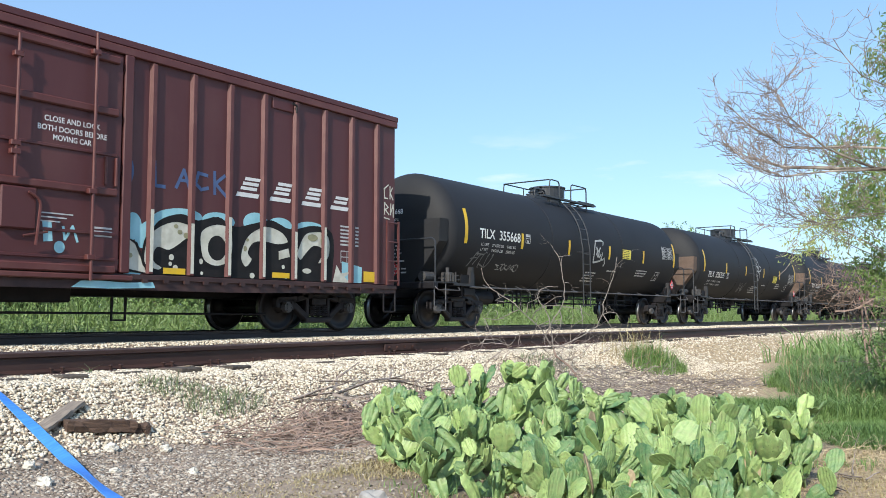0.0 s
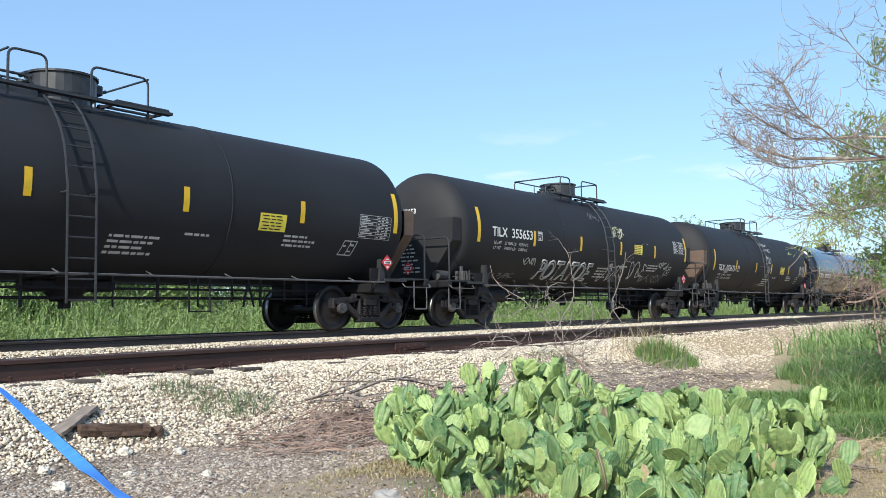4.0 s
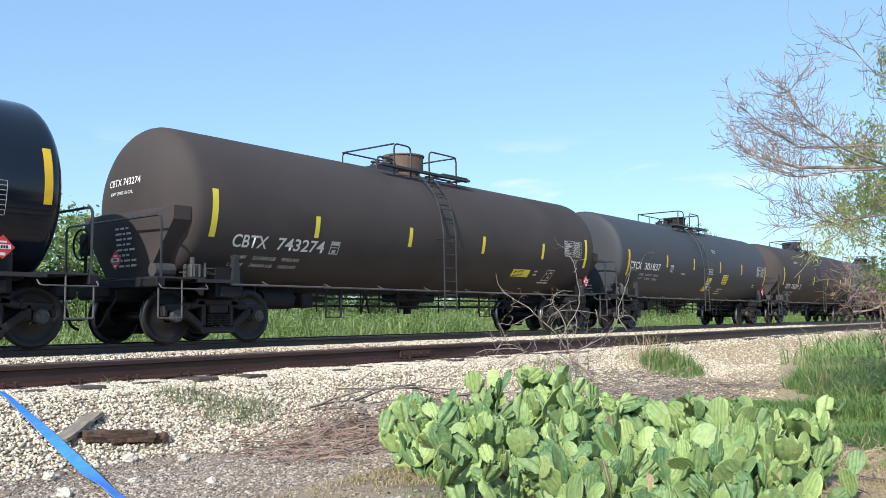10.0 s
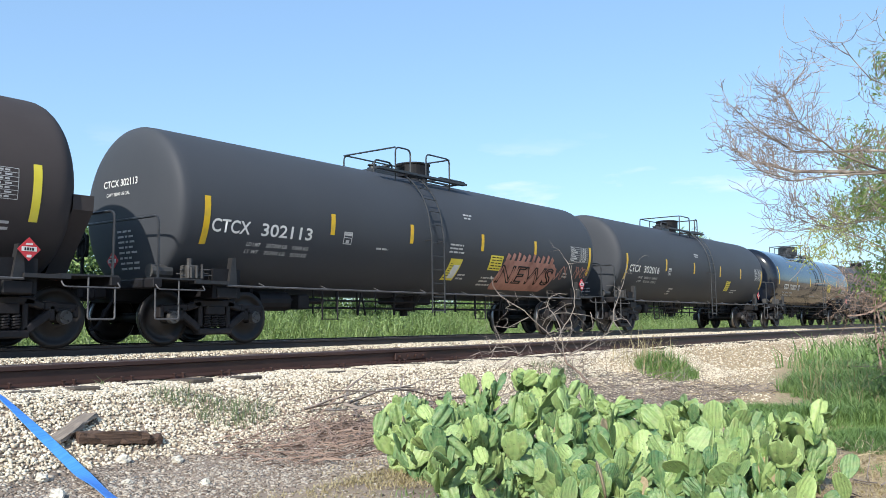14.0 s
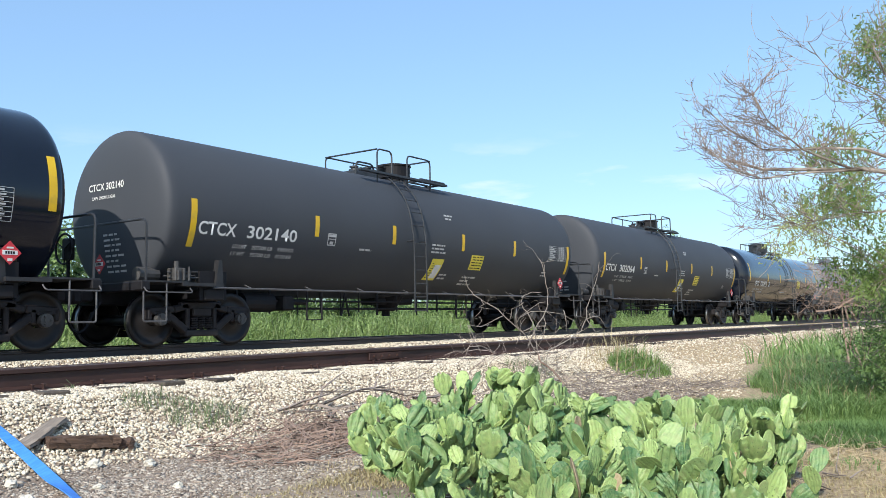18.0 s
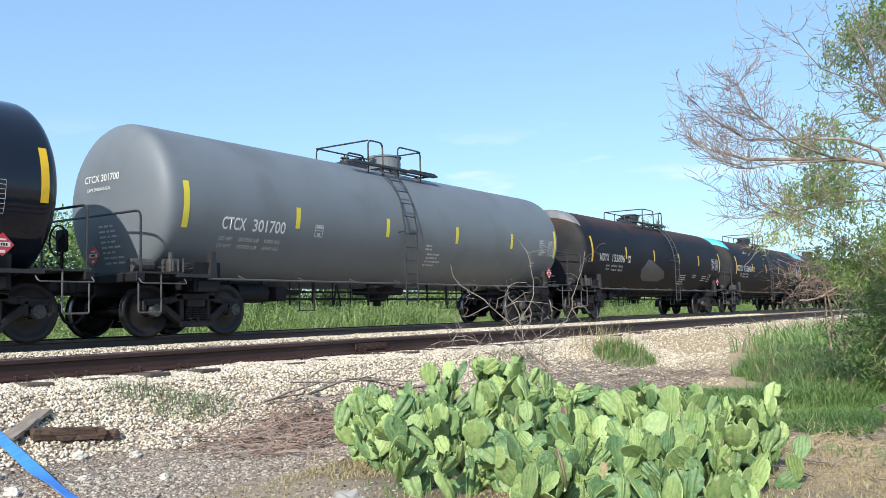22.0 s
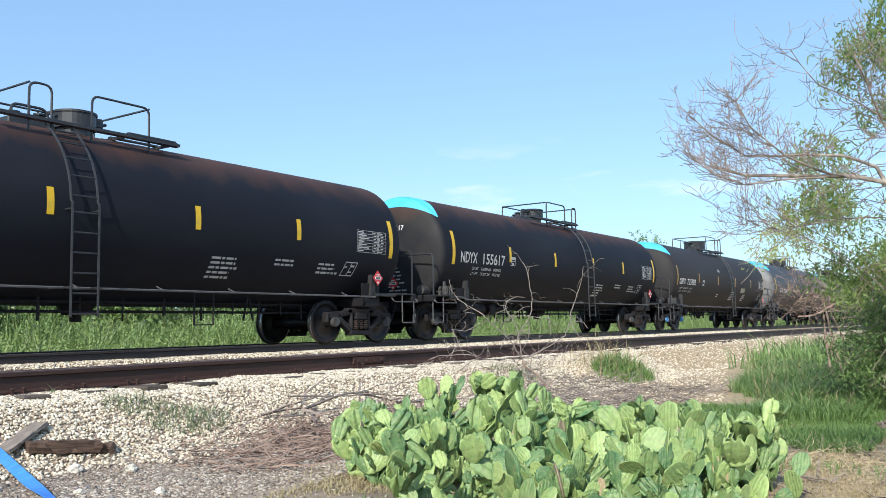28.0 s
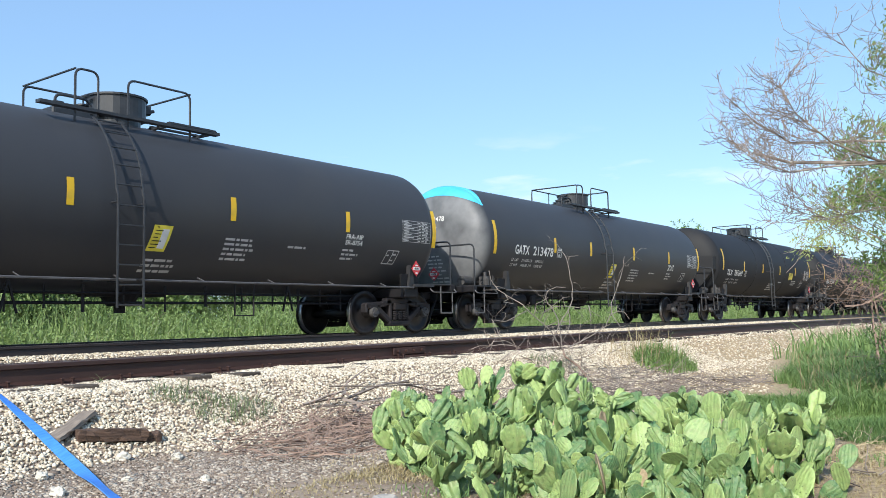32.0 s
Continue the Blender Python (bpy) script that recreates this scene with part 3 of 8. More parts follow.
def build_coupler(bm):
    box(bm, -8.28, -7.9, -0.13, 0.13, 0.78, 0.98, 0.03)
    box(bm, -8.43, -8.22, -0.2, 0.17, 0.74, 1.0, 0.05)


def build_hose(bm):
    """Brake hose that sags from the end sill to meet the next car's."""
    tube(bm, bent([(-7.95, -0.3, 0.8), (-8.13, -0.32, 0.56), (-8.26, -0.3, 0.3), (-8.39, -0.28, 0.25)], 0.1), 0.026, 6)
    cyl(bm, (-8.13, -0.32, 0.6), (-8.16, -0.32, 0.5), 0.036, seg=8)


def build_brake_wheel(bm):
    tube(bm, [(-8.02, 0.75 + 0.27 * math.cos(a), 1.75 + 0.27 * math.sin(a)) for a in (k * 0.3142 for k in range(21))], 0.02, 6)
    for a in (0.5, 2.6, 4.7):
        cyl(bm, (-8.02, 0.75, 1.75), (-8.02, 0.75 + 0.27 * math.cos(a), 1.75 + 0.27 * math.sin(a)), 0.014, seg=6)
    box(bm, -8.0, -7.88, 0.62, 0.88, 1.55, 1.95, 0.03)
    cyl(bm, (-7.94, 0.75, 1.1), (-7.94, 0.75, 1.6), 0.03, seg=6)


def build_brake_gear(bm):
    """Valves, cylinder and pipes on the near corner of the leading platform."""
    box(bm, -7.25, -7.02, -1.36, -1.12, 1.1, 1.34, 0.02)
    box(bm, -6.98, -6.86, -1.3, -1.16, 1.1, 1.26, 0.015)
    cyl(bm, (-7.7, -0.9, 1.24), (-7.3, -0.9, 1.24), 0.12, seg=12)
    cyl(bm, (-7.14, -1.24, 1.34), (-7.14, -1.24, 1.46), 0.05, seg=8)
    for z, y in ((1.16, -1.34), (1.26, -1.3), (1.2, -1.2)):
        tube(bm, bent([(-7.3, y + 0.1, z), (-7.12, y, z), (-6.7, y, z + 0.02), (-6.6, y + 0.1, z - 0.12)], 0.05), 0.013, 5)
    for k in range(3):
        cyl(bm, (-7.2 + 0.11 * k, -1.38, 1.12), (-7.2 + 0.11 * k, -1.38, 1.3 + 0.03 * k), 0.02, seg=6)


def head_lines(car, spec):
    """Small stencilled lines low on the tank's leading end."""
    bm = bmesh.new()
    rnd = random.Random(9)
    for k in range(8):
        z, y = TZ - 0.42 - 0.095 * k, 0.28 - 0.02 * k
        for _ in range(3):
            w = rnd.uniform(0.07, 0.2)
            c = [(y, z - 0.018), (y - w, z - 0.018), (y - w, z + 0.018), (y, z + 0.018)]
            out = 0.115 if spec.get("shield") else 0.012
            bm.faces.new([bm.verts.new((-max(head_x(spec, math.hypot(a, b - TZ)), spec["ls"] + spec["d"] if spec.get("shield") else 0) - out, a, b)) for a, b in c])
            y -= w + 0.04
    tagged(part("end_text", bm, M_DIM, car, "rows of small white stencilling"), kind="stuff")


def build_side_pipe(bm):
    for s in (-1, 1):
        tube(bm, [(-6.5, s * 1.46, 1.0), (6.5, s * 1.46, 1.0)], 0.02, 6)
        for k in range(8):
            x = -5.6 + 1.6 * k
            tube(bm, [(x, s * 1.25, 1.08), (x + 0.01, s * 1.45, 1.0)], 0.011, 5)


def build_rigging(bm):
    for y, z in ((-0.55, 0.66), (-0.6, 0.82), (0.5, 0.7)):
        tube(bm, [(-5.4, y, z), (5.4, y, z)], 0.022, 5)
    for k in range(15):
        x = -5.2 + 0.74 * k + 0.18 * math.sin(k * 7.0)
        cyl(bm, (x, -0.57, 0.55 + 0.05 * math.sin(k * 3)), (x, -0.57, 1.05), 0.018 + 0.012 * (k % 3 == 0), seg=5)
    for x in (-3.6, 1.9):
        tube(bm, [(x, -0.9, 1.05), (x, -0.9, 0.42), (x + 0.45, -0.9, 0.42), (x + 0.45, -0.9, 1.05)], 0.02, 5)
    for x in (-2.2, 3.4):
        tube(bm, [(x, -0.7, 1.0), (x - 0.12, -0.7, 0.5)], 0.022, 5)
        tube(bm, [(x, -0.7, 1.0), (x + 0.14, -0.7, 0.5)], 0.022, 5)


def build_reservoir(bm):
    cyl(bm, (-5.1, -0.55, 0.78), (-4.3, -0.55, 0.78), 0.19, seg=14)
    box(bm, -4.15, -3.85, -0.8, -0.4, 0.62, 0.92, 0.03)
    cyl(bm, (-3.85, -0.6, 0.8), (-3.3, -0.6, 0.8), 0.06, seg=8)


def build_outlet(bm):
    cyl(bm, (0.1, 0, 0.62), (0.1, 0, 1.05), 0.22, 0.5, seg=16)
    box(bm, -0.6, 0.9, -0.25, 0.25, 0.78, 0.98, 0.04)
    cyl(bm, (0.1, 0, 0.5), (0.1, 0, 0.64), 0.1, seg=10)


def build_grid_table(x, z, w=0.86, h=0.5):
    """A ruled table of small print: long entries first, then short figures."""
    def build(bm):
        rows = 8
        for k in range(rows):
            zz = z - h / 2 + h * k / (rows - 1)
            patch(bm, x - w / 2, x + w / 2, zz - 0.004, zz + 0.004)
            if k < rows - 1:
                m = zz + h / (rows - 1) / 2
                patch(bm, x - w / 2 + 0.03, x - w / 2 + 0.22 + 0.09 * ((k * 5) % 3), m - 0.013, m + 0.013)
                for j in range(3):
                    xx = x + w * 0.06 + j * 0.125
                    patch(bm, xx, xx + 0.07 + 0.03 * ((k + j) % 2), m - 0.013, m + 0.013)
        for xx in (x - w / 2, x + w * 0.03, x + w / 2):
            patch(bm, xx - 0.004, xx + 0.004, z - h / 2, z + h / 2)
    return build


def build_lines(x, z, w, rows, gap=0.085, seed=1):
    """Small stencilled lines too fine to read, as bars."""
    def build(bm):
        rnd = random.Random(seed)
        for k in range(rows):
            xx, end = x, x + w * rnd.uniform(0.6, 1.0)
            while xx < end:
                wd = rnd.uniform(0.05, 0.22)
                patch(bm, xx, min(xx + wd, end), z - gap * k - 0.02, z - gap * k + 0.02)
                xx += wd + 0.03
    return build


def build_square(x, z, s=0.15):
    def build(bm):
        for a, b, c, d in ((-s, s, -s, -s + 0.02), (-s, s, s - 0.02, s), (-s, -s + 0.02, -s, s), (s - 0.02, s, -s, s), (-s, s, -0.0, 0.015)):
            patch(bm, x + a, x + b, z + c, z + d)
        patch(bm, x - 0.05, x + 0.05, z - 0.1, z - 0.04)
        patch(bm, x - 0.1, x + 0.1, z + 0.05, z + 0.1)
    return build


def build_frame(x, z):
    """A leaning ruled frame in two columns."""
    def build(bm):
        for x0, x1, z0, z1, ln in ((-0.24, 0.16, -0.15, -0.13, 0.0), (-0.16, 0.24, 0.13, 0.15, 0.0), (-0.24, -0.22, -0.15, 0.15, 0.08), (0.14, 0.16, -0.15, 0.15, 0.08), (-0.04, -0.02, -0.15, 0.15, 0.08)):
            patch(bm, x + x0, x + x1, z + z0, z + z1, 0.006, ln)
        patch(bm, x - 0.16, x - 0.08, z + 0.02, z + 0.05)
        patch(bm, x + 0.02, x + 0.15, z + 0.04, z + 0.08)
        patch(bm, x, x + 0.1, z - 0.08, z - 0.05)
    return build


def placard(parent, x, y, z, colour, turn=0.0):
    ob = shared("placard", "d", lambda bm: box(bm, -0.12, 0.12, -0.006, 0.006, -0.12, 0.12), colour, parent, pose(x, y, z, 0, 45, turn), "diamond hazard placard in a steel bracket")
    turned = pose(0, 0, 0, 0, -45, 0)
    shared("placard_print", "p", lambda bm: [box(bm, -w, w, -0.01, -0.007, a, b, m=turned) for a, b, w in ((-0.03, 0.035, 0.11), (0.06, 0.085, 0.05), (-0.12, -0.08, 0.035))], M_WHITE if colour is M_RED else M_IRON, ob)
    shared("placard_number", "n", lambda bm: [box(bm, -0.07 + 0.037 * k, -0.045 + 0.037 * k, -0.013, -0.0105, -0.018, 0.022, m=turned) for k in range(4)], M_IRON if colour is M_RED else M_WHITE, ob)


def tank_car(spec, centre):
    global TZ
    TZ = spec.get("tz", 2.43)
    car = thing("tank_car", spec["label"], "tank car", "cars of the train", pose(centre, TRACK_Y, RAIL))
    CARS.append((car, centre))
    paint = spec["paint"]
    kk = spec["kind"]
    shared("tank", kk, build_tank(spec), paint, car, smooth=True)
    if spec.get("cap_paint"):
        shared("end_cap", kk, build_crescent(spec, spec.get("drop", 0.3)), spec["cap_paint"], car, label="sky-blue painted crescent on the tank end", smooth=True)
    if spec.get("shield"):
        for k in (0, 180):
            shared("head_shield", kk, build_shield(spec), spec["shield"], car, pose(0, 0, 0, 0, 0, k), "plate over the lower half of the tank end")
    seam = lambda bm: lathe_x(bm, [(-0.012, TR), (-0.012, TR + 0.012), (0.012, TR + 0.012), (0.012, TR)], 48, TZ)
    for x in spec.get("seams", ()):
        shared("seam", "weld", seam, paint, car, pose(x, 0, 0), smooth=True)
    lx = spec.get("ladder", -1.0)
    ladder(car, lx, lx + 0.46)
    dr, dh = spec.get("dome", (0.5, 0.45))
    shared("manway_dome", (dr, dh), build_dome(dr, dh), spec.get("dome_paint", M_RAILING), car, pose(spec.get("dome_x", 0), 0, 0))
    shared("valve_box", 1, build_valves, M_RAILING, car)
    deck = shared("platform", 1, build_platform, M_RAILING, car, label="grated walkway on top of the tank")
    for k in range(8):
        shared("slat", 1, lambda bm: box(bm, 0.45, 1.45, 0, 0.08, -0.03, 0), M_RAILING, deck, pose(0, -0.92 + 0.26 * k, TZ + TR + 0.02))
    rx, top = spec["rail"], spec.get("rail_top", 4.42)
    for nm, a, b, y in (("near_a", rx[0], rx[1], -0.82), ("near_b", rx[2], rx[3], -0.82), ("far", rx[0], rx[3], 0.82)):
        shared("railing", (nm, rx), build_railing(a, b, y, top), M_RAILING, car)
    for x in (rx[0], rx[3]):
        shared("cross_rail", top, lambda bm: cyl(bm, (0, -0.82, top - 0.01), (0, 0.82, top - 0.01), 0.02, seg=6), M_RAILING, car, pose(x, 0, 0))
    shared("side_pipe", 1, build_side_pipe, spec.get("pipe", M_PIPE), car)
    shared("brake_rigging", 1, build_rigging, M_IRON, car)
    shared("reservoir", 1, build_reservoir, M_IRON, car)
    shared("outlet", 1, build_outlet, M_IRON, car)
    shared("brake_wheel", 1, build_brake_wheel, M_IRON, car)
    shared("brake_gear", 1, build_brake_gear, M_CAP, car, label="grey brake valves and pipes on the end platform")
    head_lines(car, spec)
    for s, turn in ((-1, 0), (1, 180)):
        shared("sill", 1, build_sill, M_IRON, car, pose(0, 0, 0, 0, 0, 0 if s > 0 else 180), "stub centre sill")
        shared("bolster", 1, build_bolster, M_IRON, car, pose(s * TRUCK_X, 0, 0))
        for w in (0, 180):
            shared("web_plate", 1, build_pad, spec.get("web", M_PLATE), car, pose(s * (TRUCK_X - 0.05), 0, 0, 0, 0, w))
        shared("end_platform", 1, build_end_platform, spec.get("web", M_PLATE), car, pose(0, 0, 0, 0, 0, turn))
        shared("end_handrail", 1, build_end_rail, M_RAILING, car, pose(0, 0, 0, 0, 0, turn))
        for w in (1, -1):
            shared("step", w, build_step if w > 0 else lambda bm: [build_step(bm), bmesh.ops.scale(bm, vec=(1, -1, 1), verts=bm.verts)], M_PIPE, car, pose(0, 0, 0, 0, 0, turn))
            shared("grab_iron", w, build_grab if w > 0 else lambda bm: [build_grab(bm), bmesh.ops.scale(bm, vec=(1, -1, 1), verts=bm.verts)], M_PIPE, car, pose(0, 0, 0, 0, 0, turn))
        shared("coupler", 1, build_coupler, M_TRUCK, car, pose(0, 0, 0, 0, 0, turn))
        shared("brake_hose", s, build_hose if s < 0 else lambda bm: [build_hose(bm), bmesh.ops.scale(bm, vec=(1, -1, 1), verts=bm.verts)], M_IRON, car, pose(0, 0, 0, 0, 0, turn))
        truck(car, s * TRUCK_X, spec)
    rz = spec.get("strip_z", 2.31)
    for x in spec["strips"]:
        shared("reflector", ("short", rz), lambda bm: patch(bm, -0.06, 0.06, rz - 0.21, rz + 0.21), spec.get("tape", M_YELLOW), car, pose(x, 0, 0), "yellow reflective strip")
    lo, hi = spec["tall_z"]
    for x in spec["tall"]:
        shared("reflector", ("tall", lo), lambda bm: patch(bm, -0.065, 0.065, lo, hi), spec.get("tape", M_YELLOW), car, pose(x, 0, 0), "long yellow reflective strip")
    tx, mz, ink = spec["mark_x"], spec["mark_z"], spec.get("ink", M_WHITE)
    size = spec.get("size", 0.25)
    letters, digits = spec["mark"].split()
    cut = tx[0] + (tx[1] - tx[0]) * 0.36
    lettering(car, letters, tx[0], mz, size, ink, cut - tx[0])
    lettering(car, digits, tx[0] + (tx[1] - tx[0]) * 0.46, mz, size, ink, (tx[1] - tx[0]) * 0.54)
    for txt, drop in ((spec.get("lim", "LD LMT 211500 LB 95950 KG"), 0.28), (spec.get("wt", "LT WT 74500 LB 33800 KG"), 0.41)):
        bits = txt.split(" ")
        for words, dx, w in ((bits[:-4], 0.0, 0.36), (bits[-4:-2], 0.5, 0.56), (bits[-2:], 1.2, 0.46)):
            k = spec.get("lim_w", 1.66) / 1.66
            lettering(car, " ".join(words), tx[0] + spec.get("lim_x", 0.1) + dx * k, mz - drop, 0.078, M_DIM, w * k, shear=0.1)
    shared("stencil_box", ("sq", spec["box"], mz), build_square(spec["box"], mz, 0.125), M_DIM, car)
    gx0, gx1, gz0, gz1 = spec["grid"]
    tagged(shared("data_panel", spec["grid"], build_grid_table((gx0 + gx1) / 2, (gz0 + gz1) / 2, gx1 - gx0, gz1 - gz0), M_DIM, car), "white stencilled data table", kind="stuff")
    for k, (lx_, lz_, lw_, rows_) in enumerate(spec["lines"]):
        tagged(shared("stencil_text", (k, kk), build_lines(lx_, lz_, lw_, rows_, seed=len(kk) + 3 * k), M_DIM, car), kind="stuff")
    if spec.get("frame"):
        shared("stencil_frame", spec["frame"], build_frame(*spec["frame"]), M_DIM, car)
    if spec.get("sign"):
        sx0, sx1, sz0, sz1 = spec["sign"]
        gap = (sz1 - sz0) / 5.4
        shared("placard_sign", spec["sign"], lambda bm: patch(bm, sx0, sx1, sz0, sz1), spec.get("sign_paint", M_SIGN), car, label="yellow safety sign")
        shared("sign_print", spec["sign"], lambda bm: [patch(bm, sx0 + 0.05 + 0.03 * (k % 2) + d, sx0 + 0.05 + 0.03 * (k % 2) + d + w, sz0 + gap * (0.5 + k), sz0 + gap * (0.85 + k), 0.009) for k in range(5) for d, w in ((0.0, 0.16), (0.2, 0.1), (0.33, 0.14))], spec.get("sign_ink", M_IRON), car)
    if spec.get("sign2"):
        qx0, qx1, qz0, qz1 = spec["sign2"]
        shared("inspection_sign", spec["sign2"], lambda bm: patch(bm, qx0, qx1 - 0.06, qz0, qz1, 0.006, 0.06), M_SIGN, car, label="yellow and white inspection sticker")
        shared("sticker_field", spec["sign2"], lambda bm: patch(bm, qx0 + 0.19, qx1 - 0.1, qz0 + 0.05, qz0 + 0.36, 0.009, 0.04), M_WHITE, car)
        shared("sticker_print", spec["sign2"], lambda bm: [patch(bm, qx0 + 0.04 + 0.012 * k, qx0 + 0.16 + 0.04 * (k % 3), qz0 + 0.05 + 0.055 * k, qz0 + 0.065 + 0.055 * k, 0.012) for k in range(7)], M_IRON, car)
    if spec.get("notice"):
        for txt, nz_ in (("FRA-AIP", 2.02), ("SR-8754", 1.9)):
            lettering(car, txt, 4.33, nz_, 0.1, M_WHITE, 0.52)
    for nm, build, material, note in spec.get("paintings", ()):
        bm = bmesh.new()
        build(bm)
        tagged(part(nm, bm, material, car, note), kind="stuff")
    for args in spec.get("words", ()):
        lettering(car, *args[:5], args[5], "graffiti", outline=args[6], label="spray-painted outlined word")
    hm = spec["mark"] if spec.get("headmark", True) else ""
    if hm:
        head_lettering(car, spec, hm, spec.get("hy", 0.75), 2.88, 0.13, M_WHITE)
        head_lettering(car, spec, "CAPY 29000 US GAL", spec.get("hy", 0.75) - 0.1, 2.68, 0.06, M_WHITE)
    col = spec.get("placard", M_RED)
    for x, y in ((TRUCK_X + 0.1, -1.5), (-7.97, -0.25)):
        placard(car, x, y, 1.42, col, 0 if y < -1 else -90)
    return car


# kinds of tank car: ls is half the straight shell, d and p the bulge of the ends
M_DULLSIGN = mat("dull_olive_sign", (0.2, 0.19, 0.11), (0.28, 0.26, 0.16), 0.6, 4, 40)
M_OLDTAPE = mat("dirty_ochre_tape", (0.3, 0.17, 0.03), (0.46, 0.28, 0.05), 0.5, 5, 50, dirt=(0.1, 0.07, 0.04), dirt_scale=5, dirt_amount=0.6)
M_PALECAP = mat("faded_grey_crescent", (0.13, 0.13, 0.135), (0.2, 0.2, 0.205), 0.5, 3, 40)
BLACK = dict(kind="round_black", placard=M_RED, label="matt black tank car with rounded ends and yellow reflective strips", paint=M_BLACK, shield=M_BLACK, ls=6.95, d=0.62, p=2.3, strips=(-3.98, -1.3, 1.42, 4.1), tall=(-6.65, 6.88), tall_z=(2.08, 2.95), mark_x=(-6.11, -4.14), mark_z=2.01, box=-3.7, grid=(5.74, 6.72, 1.92, 2.4), sign=(3.05, 3.7, 1.9, 2.22), lines=((0.12, 1.64, 0.95, 4), (1.5, 1.74, 0.75, 1), (3.72, 1.84, 0.9, 3)), frame=(5.54, 1.7), seams=(-2.3, 2.4), ladder=-0.8, rail=(-1.3, -0.7, 0.05, 1.1), dome=(0.55, 0.42))
GREY = dict(kind="flat_grey", tz=2.405, dome_x=0.5, label="dark grey tank car with flat ends and yellow strips", paint=M_GREY, ls=7.25, d=0.3, p=4.5, strips=(-3.87, -1.36, 1.44, 3.98), tall=(-6.95, 7.16), tall_z=(1.72, 2.55), mark_x=(-6.84, -4.42), mark_z=2.07, size=0.24, box=-3.41, grid=(5.97, 7.03, 2.09, 2.51), sign=(1.88, 2.46, 1.66, 2.03), sign2=(0.18, 0.72, 1.36, 1.86), lines=((0.73, 2.95, 0.45, 2), (0.1, 2.18, 0.72, 3), (1.8, 1.47, 0.62, 3), (0.76, 1.5, 0.45, 2), (-2.5, 1.92, 0.6, 1), (5.75, 1.72, 0.28, 2)), ladder=-0.87, rail=(-1.15, -0.6, 0.0, 0.95), dome=(0.42, 0.4), dome_paint=M_IRON, lim="LD LMT 207300 LB 93800 KG", wt="LT WT 75700 LB 35700 KG", lim_x=0.85, lim_w=1.55)
GLOSS = dict(kind="gloss", tz=2.36, label="glossy black tank car with a bright sun glint on its end", paint=M_GLOSS, ls=7.2, d=0.45, p=2.8, strips=(-3.84, -1.4, 1.62, 4.34), tall=(-7.03, 7.2), tall_z=(2.08, 2.92), mark_x=(-6.13, -4.0), mark_z=1.98, size=0.26, box=-3.57, grid=(5.56, 6.6, 1.88, 2.36), sign=(2.32, 3.0, 1.89, 2.28), lines=((-0.88, 1.6, 0.97, 1), (3.15, 1.6, 0.5, 1), (4.2, 1.6, 0.9, 2)), frame=(6.1, 1.5), ladder=0.4, rail=(-0.55, 0.5, 1.05, 1.33), dome=(0.5, 0.5), pipe=M_IRON, lim="LD LMT 207300 LB 94000 KG", wt="LT WT 78700 LB 35700 KG", lim_x=-0.05)
GLOSS3 = dict(GREY, kind="gloss_flat", tz=2.37, label="glossy black tank car with flat ends and yellow strips", paint=M_GLOSS, d=0.34, p=3.6)
BROWN = dict(kind="brown", strip_z=2.18, shield_top=-0.12, label="weathered brown tank car with rounded ends", paint=M_BROWN, shield=M_BROWN, ls=7.0, d=0.55, p=2.4, strips=(-4.37, -1.5, 1.35, 4.21), tall=(-6.84, 6.66), tall_z=(1.83, 2.66), mark_x=(-6.37, -4.08), mark_z=1.81, box=-3.79, grid=(5.37, 6.38, 2.12, 2.56), sign=(2.99, 3.84, 1.48, 1.67), lines=((4.05, 1.64, 0.2, 2), (4.55, 1.36, 0.8, 1), (6.2, 1.8, 0.16, 2)), frame=(4.88, 1.56), ladder=-0.55, rail=(-1.3, -0.7, 0.0, 1.1), dome_paint=M_TAN, tape=M_SIGN, sign_paint=M_SIGN)
RUSTY = dict(kind="rust_top", ink=M_DIM, tz=2.25, label="rust-topped black tank car with a sky-blue crescent end", paint=M_RUSTBLACK, ls=7.3, d=0.32, p=3.2, strips=(-4.1, -1.3, 1.5, 4.05), tall=(-7.0, 7.08), tall_z=(1.9, 2.76), mark_x=(-6.5, -4.27), mark_z=2.09, size=0.26, box=-3.81, grid=(5.88, 6.88, 1.98, 2.46), lines=((1.92, 1.64, 0.85, 5), (3.5, 1.68, 0.65, 2), (4.75, 1.66, 0.75, 3)), frame=(5.75, 1.6), ladder=-1.05, rail=(-1.3, -0.92, -0.2, 0.93), rail_top=4.27, dome=(0.36, 0.36), cap_paint=M_CYAN, spring=M_RUST, truck=M_TRUCK, lim="LD LMT 210700 LB 95550 KG", wt="LT WT 75300 LB 34150 KG", lim_x=0.6, lim_w=1.5)
LIGHT = dict(GREY, kind="light", label="light grey tank car with softly rounded ends", paint=M_LIGHT, ls=7.1, d=0.42, p=3.0, sign=None, sign2=None, dome_paint=M_LIGHT, strip_z=2.27, strips=(-4.2, -1.27, 1.6, 4.4), tall=(-6.98, 7.05), tall_z=(1.9, 2.72), mark_x=(-6.15, -4.53), mark_z=2.05, box=-3.56, grid=(6.05, 7.1, 1.95, 2.4), lines=((0.3, 1.95, 0.3, 2), (0.45, 1.75, 0.75, 4), (5.75, 1.72, 0.28, 2)), tape=M_SIGN, lim_x=0.0)
